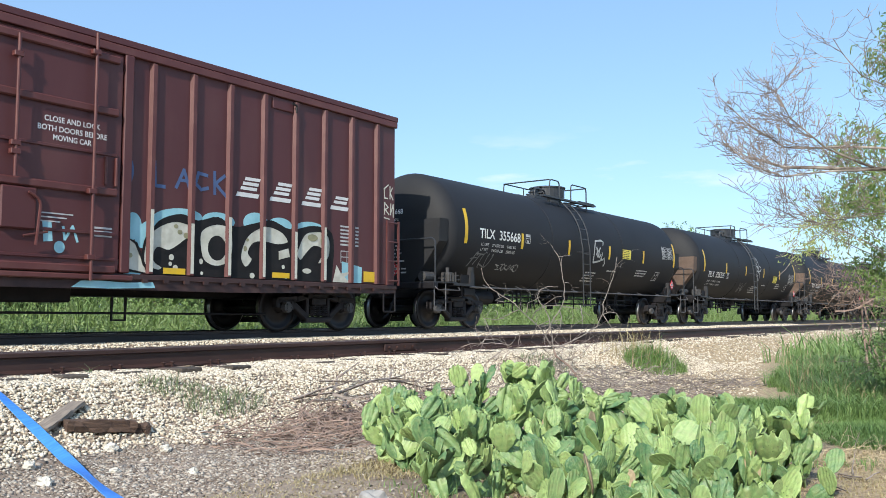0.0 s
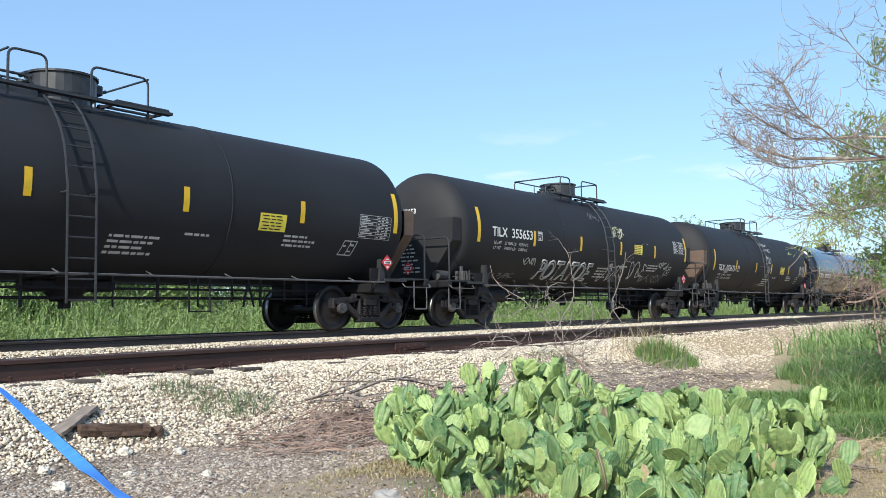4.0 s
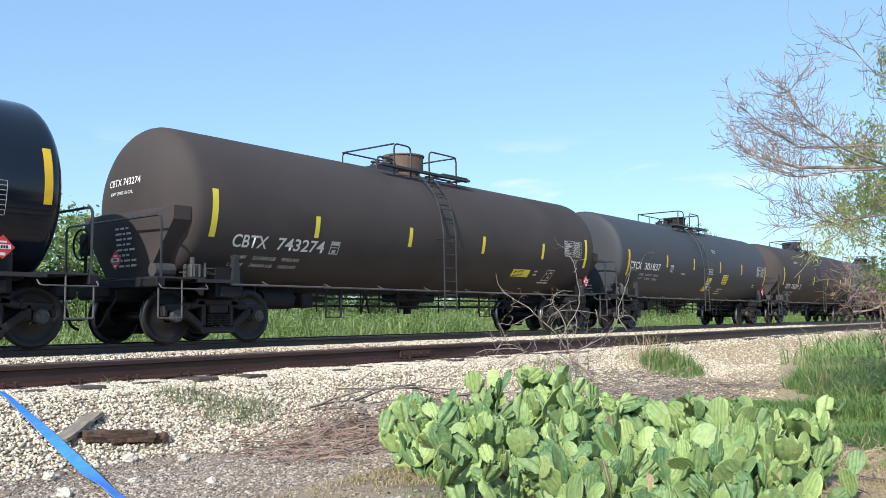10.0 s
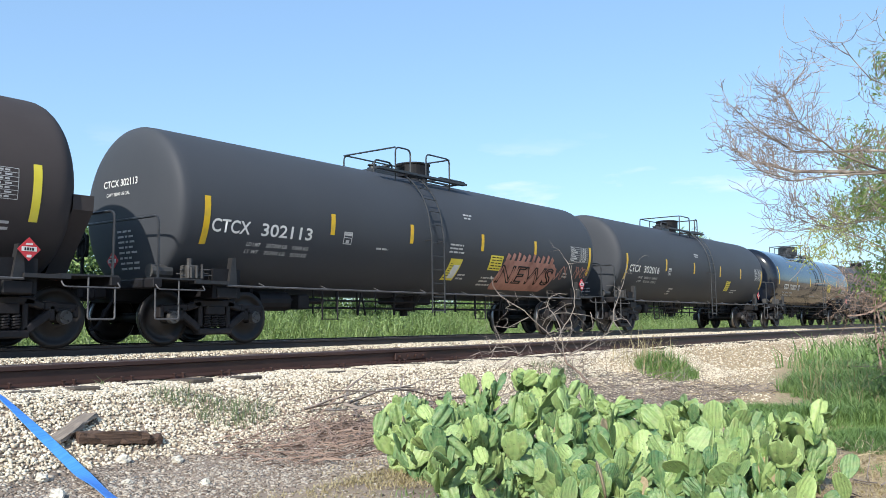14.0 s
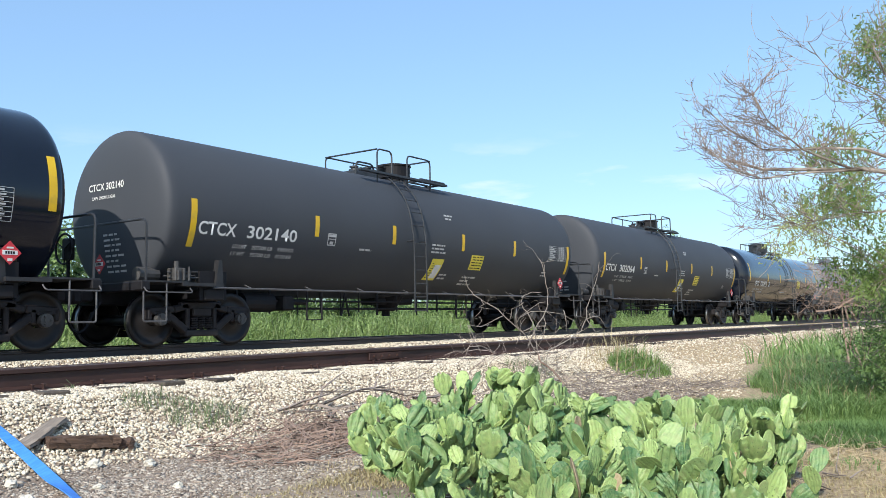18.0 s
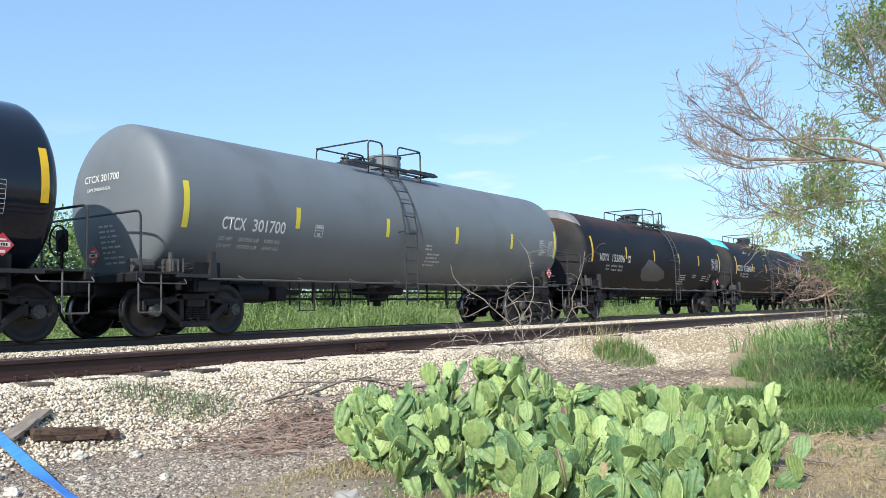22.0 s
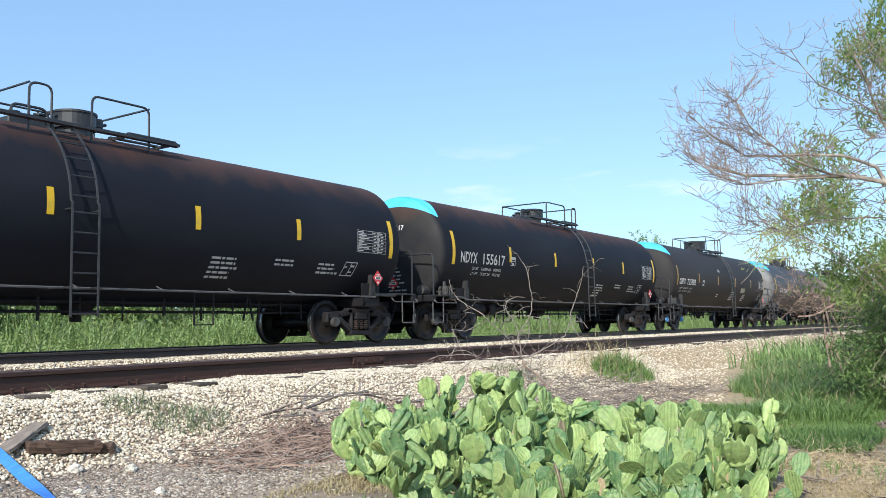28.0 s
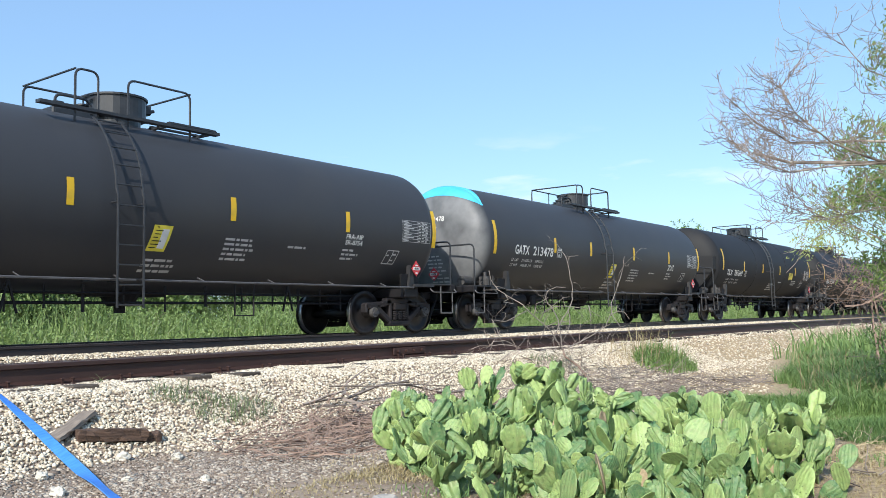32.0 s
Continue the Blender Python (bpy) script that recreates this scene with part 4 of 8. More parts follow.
SOFT = dict(kind="soft_cap", tz=2.29, label="black tank car with softly rounded ends and a sky-blue crescent", paint=M_FADED, ls=6.95, d=0.5, p=2.6, strip_z=2.25, strips=(-4.1, -1.3, 1.55, 4.35), tall=(-6.88, 6.95), tall_z=(1.89, 2.69), mark_x=(-6.64, -4.56), mark_z=2.06, box=-3.48, grid=(5.9, 7.05, 2.03, 2.44), sign=(2.57, 3.35, 1.76, 1.99), sign_paint=M_DULLSIGN, sign_ink=M_DIM, lines=((-1.2, 2.75, 0.5, 2), (1.0, 1.75, 0.75, 5), (3.1, 1.66, 0.7, 4), (-1.2, 1.6, 0.4, 2)), frame=(6.3, 1.6), ladder=0.25, rail=(-0.8, 0.6, 1.1, 1.5), cap_paint=M_CYAN, cap=M_BLUECAP, tape=M_OLDTAPE, lim="LD LMT 204500 LB 92750 KG", wt="LT WT 81100 LB 36800 KG")
LEASED = dict(kind="grey_cap", tz=2.32, label="dark grey tank car with a sky-blue crescent on its pale end", paint=M_GREYEND, ls=7.1, d=0.5, p=2.6, strips=(-3.87, -1.68, 1.4, 4.36), tall=(-6.95, 7.26), tall_z=(1.93, 2.79), mark_x=(-6.0, -3.98), mark_z=2.1, box=-3.62, grid=(6.12, 7.12, 2.02, 2.49), sign2=(-0.24, 0.18, 1.5, 1.92), notice=True, lines=((1.3, 1.78, 0.9, 5), (2.8, 1.72, 0.6, 1), (4.3, 1.74, 0.5, 3), (-0.2, 1.36, 0.7, 3)), frame=(5.86, 1.66), ladder=-1.0, rail=(-1.25, -0.85, -0.3, 0.95), cap_paint=M_CYAN, lim_x=-0.1)
GREY2 = dict(GREY, kind="flat_grey_aft_ladder", dome_x=0.0, strips=(-3.72, -1.05, 1.8, 4.3), mark_x=(-6.74, -4.3), mark_z=2.09, box=-3.38, grid=(6.2, 7.1, 2.1, 2.6), sign=(2.72, 3.2, 1.56, 1.95), sign2=None, ladder=0.2, rail=(-0.75, 0.3, 0.85, 1.13), lines=((-0.9, 2.85, 0.45, 2), (-2.9, 1.5, 0.4, 3), (3.6, 1.6, 0.8, 2)))
# spray paint on single cars
M_SPRAY = mat("grey_white_spray", (0.3, 0.3, 0.3), (0.55, 0.55, 0.54), 0.6, 4, 50, contrast=0.8)
M_SPRAYDIM = mat("thin_grey_spray", (0.09, 0.095, 0.1), (0.2, 0.2, 0.2), 0.6, 4, 50, contrast=0.8)
M_CREAMSPRAY = mat("cream_tag_spray", (0.45, 0.45, 0.28), (0.66, 0.65, 0.42), 0.6, 4, 50)
M_OVER = mat("grey_overpaint", (0.2, 0.2, 0.2), (0.3, 0.3, 0.3), 0.6, 4, 40)
NOTE, SMEAR = "looping spray-painted tag", "faded patch of spray paint"
TAGS_A = [("graffiti", scrawl(-6.25, -5.3, 1.5, 1.95, 4, 11), M_SPRAYDIM, NOTE), ("graffiti", scrawl(-5.0, -3.9, 1.5, 1.68, 7, 12, 0.02), M_SPRAY, NOTE), ("graffiti", lambda bm: [ribbon(bm, p, 0.06) for p in ([(0.35, 1.95), (0.33, 2.3), (0.4, 2.62), (0.8, 2.66), (0.95, 2.62), (0.88, 2.2), (0.82, 2.02), (0.35, 1.95)], [(0.8, 2.1), (0.95, 2.05), (1.05, 2.12), (1.15, 1.95), (1.1, 1.86)])], M_SPRAY, NOTE), ("graffiti", scrawl(0.45, 0.82, 2.1, 2.45, 2, 13, 0.05), M_SPRAY, NOTE)]
PETALS = [[(0.5 + math.cos(a) * u * ln - math.sin(a) * v, 2.42 + math.sin(a) * u * ln + math.cos(a) * v) for u, v in ((0.1, 0), (0.45, 0.13), (0.75, 0.1), (1, 0), (0.75, -0.1), (0.45, -0.13), (0.1, 0))] for a, ln in ((1.75, 0.6), (0.25, 0.45), (-1.2, 0.55), (-2.3, 0.4), (2.9, 0.38))]
TAGS_B = [("graffiti", lambda bm: [ribbon(bm, p, 0.045) for p in PETALS], M_SPRAY, "spray-painted outline of a flower"), ("graffiti", scrawl(-1.75, -0.85, 1.35, 1.8, 4, 21), M_SPRAYDIM, NOTE), ("graffiti", scrawl(-0.2, 0.3, 1.4, 1.65, 2, 22), M_SPRAYDIM, NOTE)]
TAGS_C = [("graffiti", scrawl(-4.35, -3.65, 1.6, 1.8, 5, 31, 0.03), M_SPRAY, NOTE), ("graffiti", scrawl(-5.7, -4.4, 1.22, 1.38, 7, 32, 0.03), M_SPRAYDIM, NOTE), ("graffiti", scrawl(0.55, 2.1, 1.22, 1.85, 5, 33, 0.035), M_SPRAY, NOTE), ("graffiti", scrawl(0.82, 1.65, 2.6, 3.0, 6, 34, 0.035), M_CREAMSPRAY, NOTE), ("graffiti", scrawl(2.4, 3.7, 1.35, 1.95, 4, 35, 0.035), M_SPRAY, NOTE), ("graffiti", scrawl(3.5, 5.3, 1.3, 1.55, 6, 36, 0.03), M_SPRAYDIM, NOTE), ("graffiti", scrawl(4.6, 5.4, 1.75, 2.0, 4, 37, 0.03), M_SPRAY, NOTE), ("graffiti", scrawl(-0.5, 0.3, 3.1, 3.35, 4, 38, 0.03), M_SPRAYDIM, NOTE)]
TAGS_D = [("graffiti", scrawl(-0.1, 0.9, 3.15, 3.32, 4, 41, 0.025), M_SPRAY, NOTE), ("graffiti", scrawl(0.0, 1.0, 2.9, 3.08, 5, 42, 0.025), M_SPRAY, NOTE), ("graffiti", scrawl(0.1, 0.85, 2.3, 2.75, 3, 43, 0.035), M_SPRAY, NOTE), ("graffiti", scrawl(0.2, 0.8, 1.75, 2.25, 3, 44, 0.035), M_SPRAY, NOTE), ("graffiti", scrawl(-0.5, 0.2, 1.3, 1.45, 5, 45, 0.02), M_SPRAYDIM, NOTE), ("overpaint", blot([(1.8, -5.42, -4.98), (1.93, -5.4, -4.94), (2.06, -5.24, -4.9)], 0.016), M_OVER, SMEAR)]
TAGS_E = [("graffiti_field", blot([(1.2, 2.5, 5.05), (1.3, 2.4, 5.2), (1.5, 2.4, 5.3), (1.75, 2.45, 5.3), (1.95, 2.6, 5.1)]), M_SALMON, SMEAR), ("graffiti_flame", lambda bm: [ribbon(bm, [(2.65 + 0.25 * k, 1.93), (2.68 + 0.25 * k, 2.02), (2.72 + 0.25 * k, 2.1 + 0.03 * (k % 3))], 0.16 - 0.02 * (k % 3), 0.012) for k in range(10)], M_SALMON, "spray-painted flames"), ("graffiti", scrawl(5.1, 6.0, 1.55, 1.92, 5, 52, 0.028), M_SALMON, NOTE), ("graffiti", scrawl(6.4, 7.2, 1.6, 1.95, 4, 53, 0.028), M_SALMON, NOTE)]
HIGH = dict(BLACK, kind="round_black_high", mark_x=(-6.06, -4.1), mark_z=2.39, grid=(5.74, 6.72, 2.34, 2.77), sign=(2.38, 3.05, 2.17, 2.48))
TANSHIELD = dict(BLACK, shield=M_TAN, kind="round_black_tan")
M_SMEAR = mat("grey_scoured_patch", (0.05, 0.052, 0.06), (0.075, 0.078, 0.088), 0.55, 3, 30)
SCOUR = [("scoured_patch", blot([(1.35, -1.9, -0.3), (1.5, -2.35, 0.2), (1.75, -2.5, -0.1), (1.95, -2.2, -0.9), (2.15, -1.95, -1.7)], 0.005), M_SMEAR, "grey scoured patch")]
TRAIN = [
    (dict(HIGH, paintings=TAGS_A), 24.1, "TILX 355668"), (dict(TANSHIELD, paintings=TAGS_B), 40.92, "TILX 355325"), (TANSHIELD, 57.75, "TILX 355309"),
    (dict(HIGH, paintings=TAGS_C, ladder=0.08, words=[("POTATOE", -3.36, 1.5, 0.7, M_SPRAY, 3.1, 0.024)]), 74.5, "TILX 355653"), (dict(BLACK, kind="round_black_low", paintings=TAGS_D, strip_z=2.14, strips=(-3.98, -1.28, 0.99, 3.85), tall_z=(1.88, 2.71), sign=(2.45, 3.1, 1.93, 2.26), shield=M_TAN), 91.2, "TILX 355673"), (GLOSS3, 107.97, "CTCX 302063"), (GLOSS, 124.75, "CTCX 730734"), (BROWN, 141.78, "CBTX 743274"),
    (GREY, 158.35, "CTCX 301837"), (dict(BROWN, dome_paint=M_RAILING), 175.4, "CBTX 743297"), (dict(GREY, paintings=TAGS_E, words=[("NEWS", 2.45, 1.6, 0.54, M_IRON, 2.75, 0.022)]), 192.02, "CTCX 302113"), (GREY2, 208.75, "CTCX 302016"), (GLOSS, 225.8, "CTCX 730811"),
    (GREY, 242.55, "CTCX 302140"), (GREY, 259.35, "CTCX 302064"), (GLOSS, 276.15, "CTCX 730873"), (LIGHT, 292.95, "CTCX 301700"),
    (dict(RUSTY, kind="rust_plain", cap_paint=M_PALECAP, paintings=SCOUR, mark_x=(-6.4, -4.25), ladder=0.5, rail=(-0.7, 0.5, 1.1, 1.45), label="black tank car with rust along its top"), 309.75, "NDYX 155806"), (dict(RUSTY, mark_x=(-6.88, -4.29), mark_z=2.2, size=0.3, box=-3.8, sign=(2.75, 3.2, 1.88, 2.16), sign_paint=M_DULLSIGN), 326.65, "NDYX 155648"), (RUSTY, 343.4, "NDYX 155631"),
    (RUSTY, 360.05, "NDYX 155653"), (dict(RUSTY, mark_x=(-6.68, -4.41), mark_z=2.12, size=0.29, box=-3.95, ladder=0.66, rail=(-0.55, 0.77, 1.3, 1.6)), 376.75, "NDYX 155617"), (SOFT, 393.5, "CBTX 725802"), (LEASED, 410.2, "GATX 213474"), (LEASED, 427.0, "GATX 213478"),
    (BLACK, 443.8, "TILX 355660"), (BLACK, 460.6, "TILX 355661"), (GREY, 477.4, "CTCX 302071"), (BLACK, 494.2, "TILX 355662"),
]
for spec, at, mark in TRAIN:
    tank_car(dict(spec, mark=mark), at)


# ---- ground ----
def profile(y):
    return float(np.interp(y, (-60, 4.8, 5.15, 6.0, 6.4, 8.8, 9.3, 11.6, 12.2, 12.78, 12.95, 15.1, 15.7, 17.2, 24, 60), (0, 0, 0.05, 0.392, 0.436, 0.438, 0.36, 0.36, 0.464, 0.468, 0.44, 0.44, 0.4, 0.12, 0.1, 0.1)))


def ground_z(x, y):
    z = profile(y + 0.25 * noise.noise((x * 0.35, 3.1, 0)))
    a = max(0.0, 1 - max(0, abs(y - 4.5) - 3) / 20)
    return z + (0.02 * noise.noise((x * 0.9, y * 0.9, 0)) + 0.008 * noise.noise((x * 4, y * 4, 2))) * a


def spaced(lo, hi, a, b, step, grow=1.22):
    out = list(np.arange(a, b + 1e-6, step))
    s, v = step, a
    while v > lo:
        s *= grow
        v -= s
        out.insert(0, max(v, lo))
    s, v = step, b
    while v < hi:
        s *= grow
        v += s
        out.append(min(v, hi))
    return out


M_GROUND = mat("dry_gravelly_dirt", (0.185, 0.138, 0.103), (0.39, 0.305, 0.235), 0.95, 1.6, 45, spread=0.5, bump=0.012, contrast=0.7, dirt=(0.11, 0.08, 0.06), dirt_scale=0.6, dirt_amount=0.7)


def sandy_path(m):
    """Paler sand on the path that runs beside the dirt."""
    n, l = m.node_tree.nodes, m.node_tree.links
    b = n["Principled BSDF"]
    src = b.inputs["Base Color"].links[0].from_socket
    tc, nz, sp = n.new("ShaderNodeTexCoord"), n.new("ShaderNodeTexNoise"), n.new("ShaderNodeSeparateXYZ")
    nz.inputs["Scale"].default_value, nz.inputs["Detail"].default_value = 1.7, 6
    l.new(tc.outputs["Object"], nz.inputs["Vector"])
    l.new(tc.outputs["Object"], sp.inputs[0])
    one, two = n.new("ShaderNodeMath"), n.new("ShaderNodeMath")
    one.operation = two.operation = 'MULTIPLY_ADD'
    l.new(sp.outputs["Y"], one.inputs[0])
    one.inputs[1].default_value = -1.2
    l.new(sp.outputs["X"], one.inputs[2])
    l.new(nz.outputs[0], two.inputs[0])
    two.inputs[1].default_value = 3.0
    l.new(one.outputs[0], two.inputs[2])
    mr = n.new("ShaderNodeMapRange")
    mr.inputs["From Min"].default_value, mr.inputs["From Max"].default_value = 4.8, 6.2
    mr.inputs["To Max"].default_value = 0.9
    l.new(two.outputs[0], mr.inputs["Value"])
    fine = n.new("ShaderNodeTexNoise")
    fine.inputs["Scale"].default_value, fine.inputs["Detail"].default_value = 24, 5
    l.new(tc.outputs["Object"], fine.inputs["Vector"])
    cr = n.new("ShaderNodeValToRGB")
    cr.color_ramp.elements[0].position, cr.color_ramp.elements[0].color = 0.36, (0.27, 0.19, 0.11, 1)
    cr.color_ramp.elements[1].position, cr.color_ramp.elements[1].color = 0.62, (0.56, 0.43, 0.26, 1)
    l.new(fine.outputs[0], cr.inputs[0])
    mx = n.new("ShaderNodeMix")
    mx.data_type = 'RGBA'
    l.new(mr.outputs[0], mx.inputs[0])
    l.new(src, mx.inputs[6])
    l.new(cr.outputs[0], mx.inputs[7])
    l.new(mx.outputs[2], b.inputs["Base Color"])


sandy_path(M_GROUND)
xs, ys = spaced(-900, 2500, 0.0, 16.0, 0.12), spaced(-900, 2500, 0.0, 9.0, 0.12)
gv = np.array([(x, y, ground_z(x, y)) for y in ys for x in xs])
nx, ny = len(xs), len(ys)
ii = np.arange(nx * ny).reshape(ny, nx)
gf = np.stack([ii[:-1, :-1], ii[:-1, 1:], ii[1:, 1:], ii[1:, :-1]], -1).reshape(-1, 4)
ground = tagged(mesh_from("ground", gv, gf, M_GROUND, smooth=True), "dry dirt and gravel ground rising to the railway bed", "ground", kind="structure")


# ---- tracks ----
def build_rail(bm, x0, x1):
    prof = [(-0.07, 0.0), (0.07, 0.0), (0.07, 0.012), (0.012, 0.03), (0.009, 0.125), (0.036, 0.135), (0.036, 0.163), (0.028, 0.17), (-0.028, 0.17), (-0.036, 0.163), (-0.036, 0.135), (-0.009, 0.125), (-0.012, 0.03), (-0.07, 0.012)]
    n = len(prof)
    st = [x0 + (x1 - x0) * k / 24 for k in range(25)]
    rings = [[bm.verts.new((x, y, z)) for y, z in prof] for x in st]
    for a, b in zip(rings, rings[1:]):
        for k in range(n):
            bm.faces.new((a[k], a[(k + 1) % n], b[(k + 1) % n], b[k]))
    bm.faces.new(rings[0])
    bm.faces.new(rings[-1][::-1])


def track(label, y0, drop, paint, ties):
    tr = thing("railway_track", label, "track", "tracks", pose(0, y0, RAIL), kind="structure")
    for k, (y, z) in enumerate(((0.0, 0.0), (1.51, -drop))):
        bm = bmesh.new()
        build_rail(bm, -460, 560)
        rl = part("rail", bm, paint, tr)
        rl.matrix_basis = pose(0, y, z - 0.17)
        bm = bmesh.new()
        box(bm, -460, 560, -0.022, 0.022, 0.1695, 0.1725)
        part("running_surface", bm, M_HEAD, rl)
    tie = None
    rnd = random.Random(4)
    for k in range(ties[2]):
        x = ties[0] + ties[1] * k
        m = pose(x + rnd.uniform(-0.05, 0.05), 0.75 + rnd.uniform(-0.02, 0.26), -0.185 - drop * 0.5 + rnd.uniform(-0.012, 0.004), math.degrees(-math.atan2(drop, 1.51)), 0, rnd.uniform(-2, 2))
        if tie is None:
            bm = bmesh.new()
            box(bm, -0.115, 0.115, -1.3, 1.3, -0.17, 0.0, 0.012)
            tie = part("tie", bm, M_TIE, tr)
            tie.matrix_basis = m
        else:
            again(tie, m)
    return tr


near_track = track("siding track of rusty brown rails on weathered wooden ties", 6.8, 0.055, M_RAILB, (-2.0, 0.53, 130))
far_track = track("main track of dark rails under the train", 12.87, 0.0, M_RAILD, (-2.0, 0.53, 130))


def fastenings():
    """Tie plates, spikes and one bolted joint on the nearest rail."""
    plate = spike = None
    for k in range(30):
        x = -2.0 + 0.53 * (k + 4)
        m = pose(x, -0.005, -0.186)
        if plate is None:
            bm = bmesh.new()
            box(bm, -0.09, 0.09, -0.15, 0.15, 0.0, 0.016, 0.004)
            plate = part("tie_plate", bm, M_RAILB, near_track)
            plate.matrix_basis = m
            bm = bmesh.new()
            box(bm, -0.008, 0.008, -0.008, 0.008, -0.05, 0.035)
            box(bm, -0.015, 0.015, -0.014, 0.022, 0.03, 0.045, 0.004)
            spike = part("spike", bm, M_RAILB, near_track)
            spike.matrix_basis = pose(x - 0.05, -0.09, -0.17)
        else:
            again(plate, m)
            again(spike, pose(x - 0.05, -0.09, -0.17))
        again(spike, pose(x + 0.045, -0.088, -0.168, 4, 0, 8))
    bm = bmesh.new()
    box(bm, 8.0, 8.62, -0.034, -0.012, -0.135, -0.045, 0.008)
    joint = part("joint_bar", bm, M_RAILB, near_track)
    for k in range(4):
        bm = bmesh.new()
        cyl(bm, (8.08 + 0.15 * k, -0.03, -0.09), (8.08 + 0.15 * k, -0.06, -0.09), 0.016, seg=6)
        part("bolt", bm, M_RAILB, joint)


fastenings()


# ---- the boxcar ----
M_CREAM = mat("cream_spray_paint", (0.5, 0.49, 0.4), (0.68, 0.67, 0.58), 0.6, 4, 40, dirt=(0.3, 0.27, 0.2), dirt_scale=5, dirt_amount=0.5)
M_DARKSPRAY = mat("black_spray_paint", (0.012, 0.012, 0.012), (0.022, 0.02, 0.02), 0.6, 5, 50, shine=0.2)
M_TEAL = mat("pale_blue_spray_paint", (0.22, 0.48, 0.55), (0.35, 0.62, 0.68), 0.6, 4, 40)
M_BLUESPRAY = mat("blue_spray_paint", (0.06, 0.075, 0.16), (0.085, 0.17, 0.34), 0.6, 4, 30, contrast=0.9)
M_OLIVE = mat("olive_spray_paint", (0.2, 0.19, 0.1), (0.36, 0.34, 0.2), 0.6, 6, 40)
# the wall's own paint again, lightened for the sun on raised parts
M_BOXLIT = mat("sunlit_rib_paint", (0.088, 0.024, 0.023), (0.125, 0.04, 0.035), 0.5, 2, 30, dirt=(0.2, 0.09, 0.07), dirt_scale=3, dirt_amount=0.3)
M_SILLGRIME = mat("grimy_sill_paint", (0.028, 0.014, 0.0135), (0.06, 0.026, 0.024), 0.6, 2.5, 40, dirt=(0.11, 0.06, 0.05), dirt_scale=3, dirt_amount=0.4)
BY = -1.5


def poly(bm, pts, y):
    bm.faces.new([bm.verts.new((x, y, z)) for x, z in pts])


def oval(bm, cx, cz, rx, rz, y, n=20, turn=0.0):
    poly(bm, [(cx + rx * math.cos(a) * math.cos(turn) - rz * math.sin(a) * math.sin(turn), cz + rx * math.cos(a) * math.sin(turn) + rz * math.sin(a) * math.cos(turn)) for a in (2 * math.pi * k / n for k in range(n))], y)


def stroke(bm, pts, w, y):
    """A brushed line on the wall."""
    for k, ((x0, z0), (x1, z1)) in enumerate(zip(pts, pts[1:])):
        y -= 0.0005 * (k > 0)
        d = Vector((x1 - x0, z1 - z0)).normalized()
        nx_, nz_ = -d.y * w / 2, d.x * w / 2
        ex, ez = d.x * w / 3, d.y * w / 3
        poly(bm, [(x0 + nx_ - ex, z0 + nz_ - ez), (x0 - nx_ - ex, z0 - nz_ - ez), (x1 - nx_ + ex, z1 - nz_ + ez), (x1 + nx_ + ex, z1 + nz_ + ez)], y)


def ring(bm, pts, w, y):
    """A closed brushed outline."""
    n, out = len(pts), []
    for k in range(n):
        a, b = pts[k - 1], pts[(k + 1) % n]
        d = Vector((b[0] - a[0], b[1] - a[1])).normalized()
        out.append([bm.verts.new((pts[k][0] - s * d.y * w / 2, y, pts[k][1] + s * d.x * w / 2)) for s in (-1, 1)])
    for k in range(n):
        p, q = out[k - 1], out[k]
        bm.faces.new((p[0], p[1], q[1], q[0]))


def rounded(pts, open_=False):
    """A smooth line through the corners of a letter."""
    n, out = len(pts), []
    for k in range(n - 1 if open_ else n):
        p = [Vector(pts[max(0, min(n - 1, k + j))] if open_ else pts[(k + j) % n]) for j in (-1, 0, 1, 2)]
        for j in range(4):
            t = j / 4
            q = 0.5 * (2 * p[1] + (p[2] - p[0]) * t + (2 * p[0] - 5 * p[1] + 4 * p[2] - p[3]) * t * t + (3 * p[1] - p[0] - 3 * p[2] + p[3]) * t ** 3)
            out.append((q.x, q.y))
    return out


def wall_text(parent, txt, x, z, size, material, width, y, name="lettering", shear=0.0):
    me = text_mesh(txt, size, shear=shear)
    w = max(v.co.x for v in me.vertices)
    for v in me.vertices:
        v.co = (x + v.co.x * width / w, y, z + v.co.y)
    me.materials.clear()
    me.materials.append(material)
    ob = new(name, me)
    ob.parent = parent


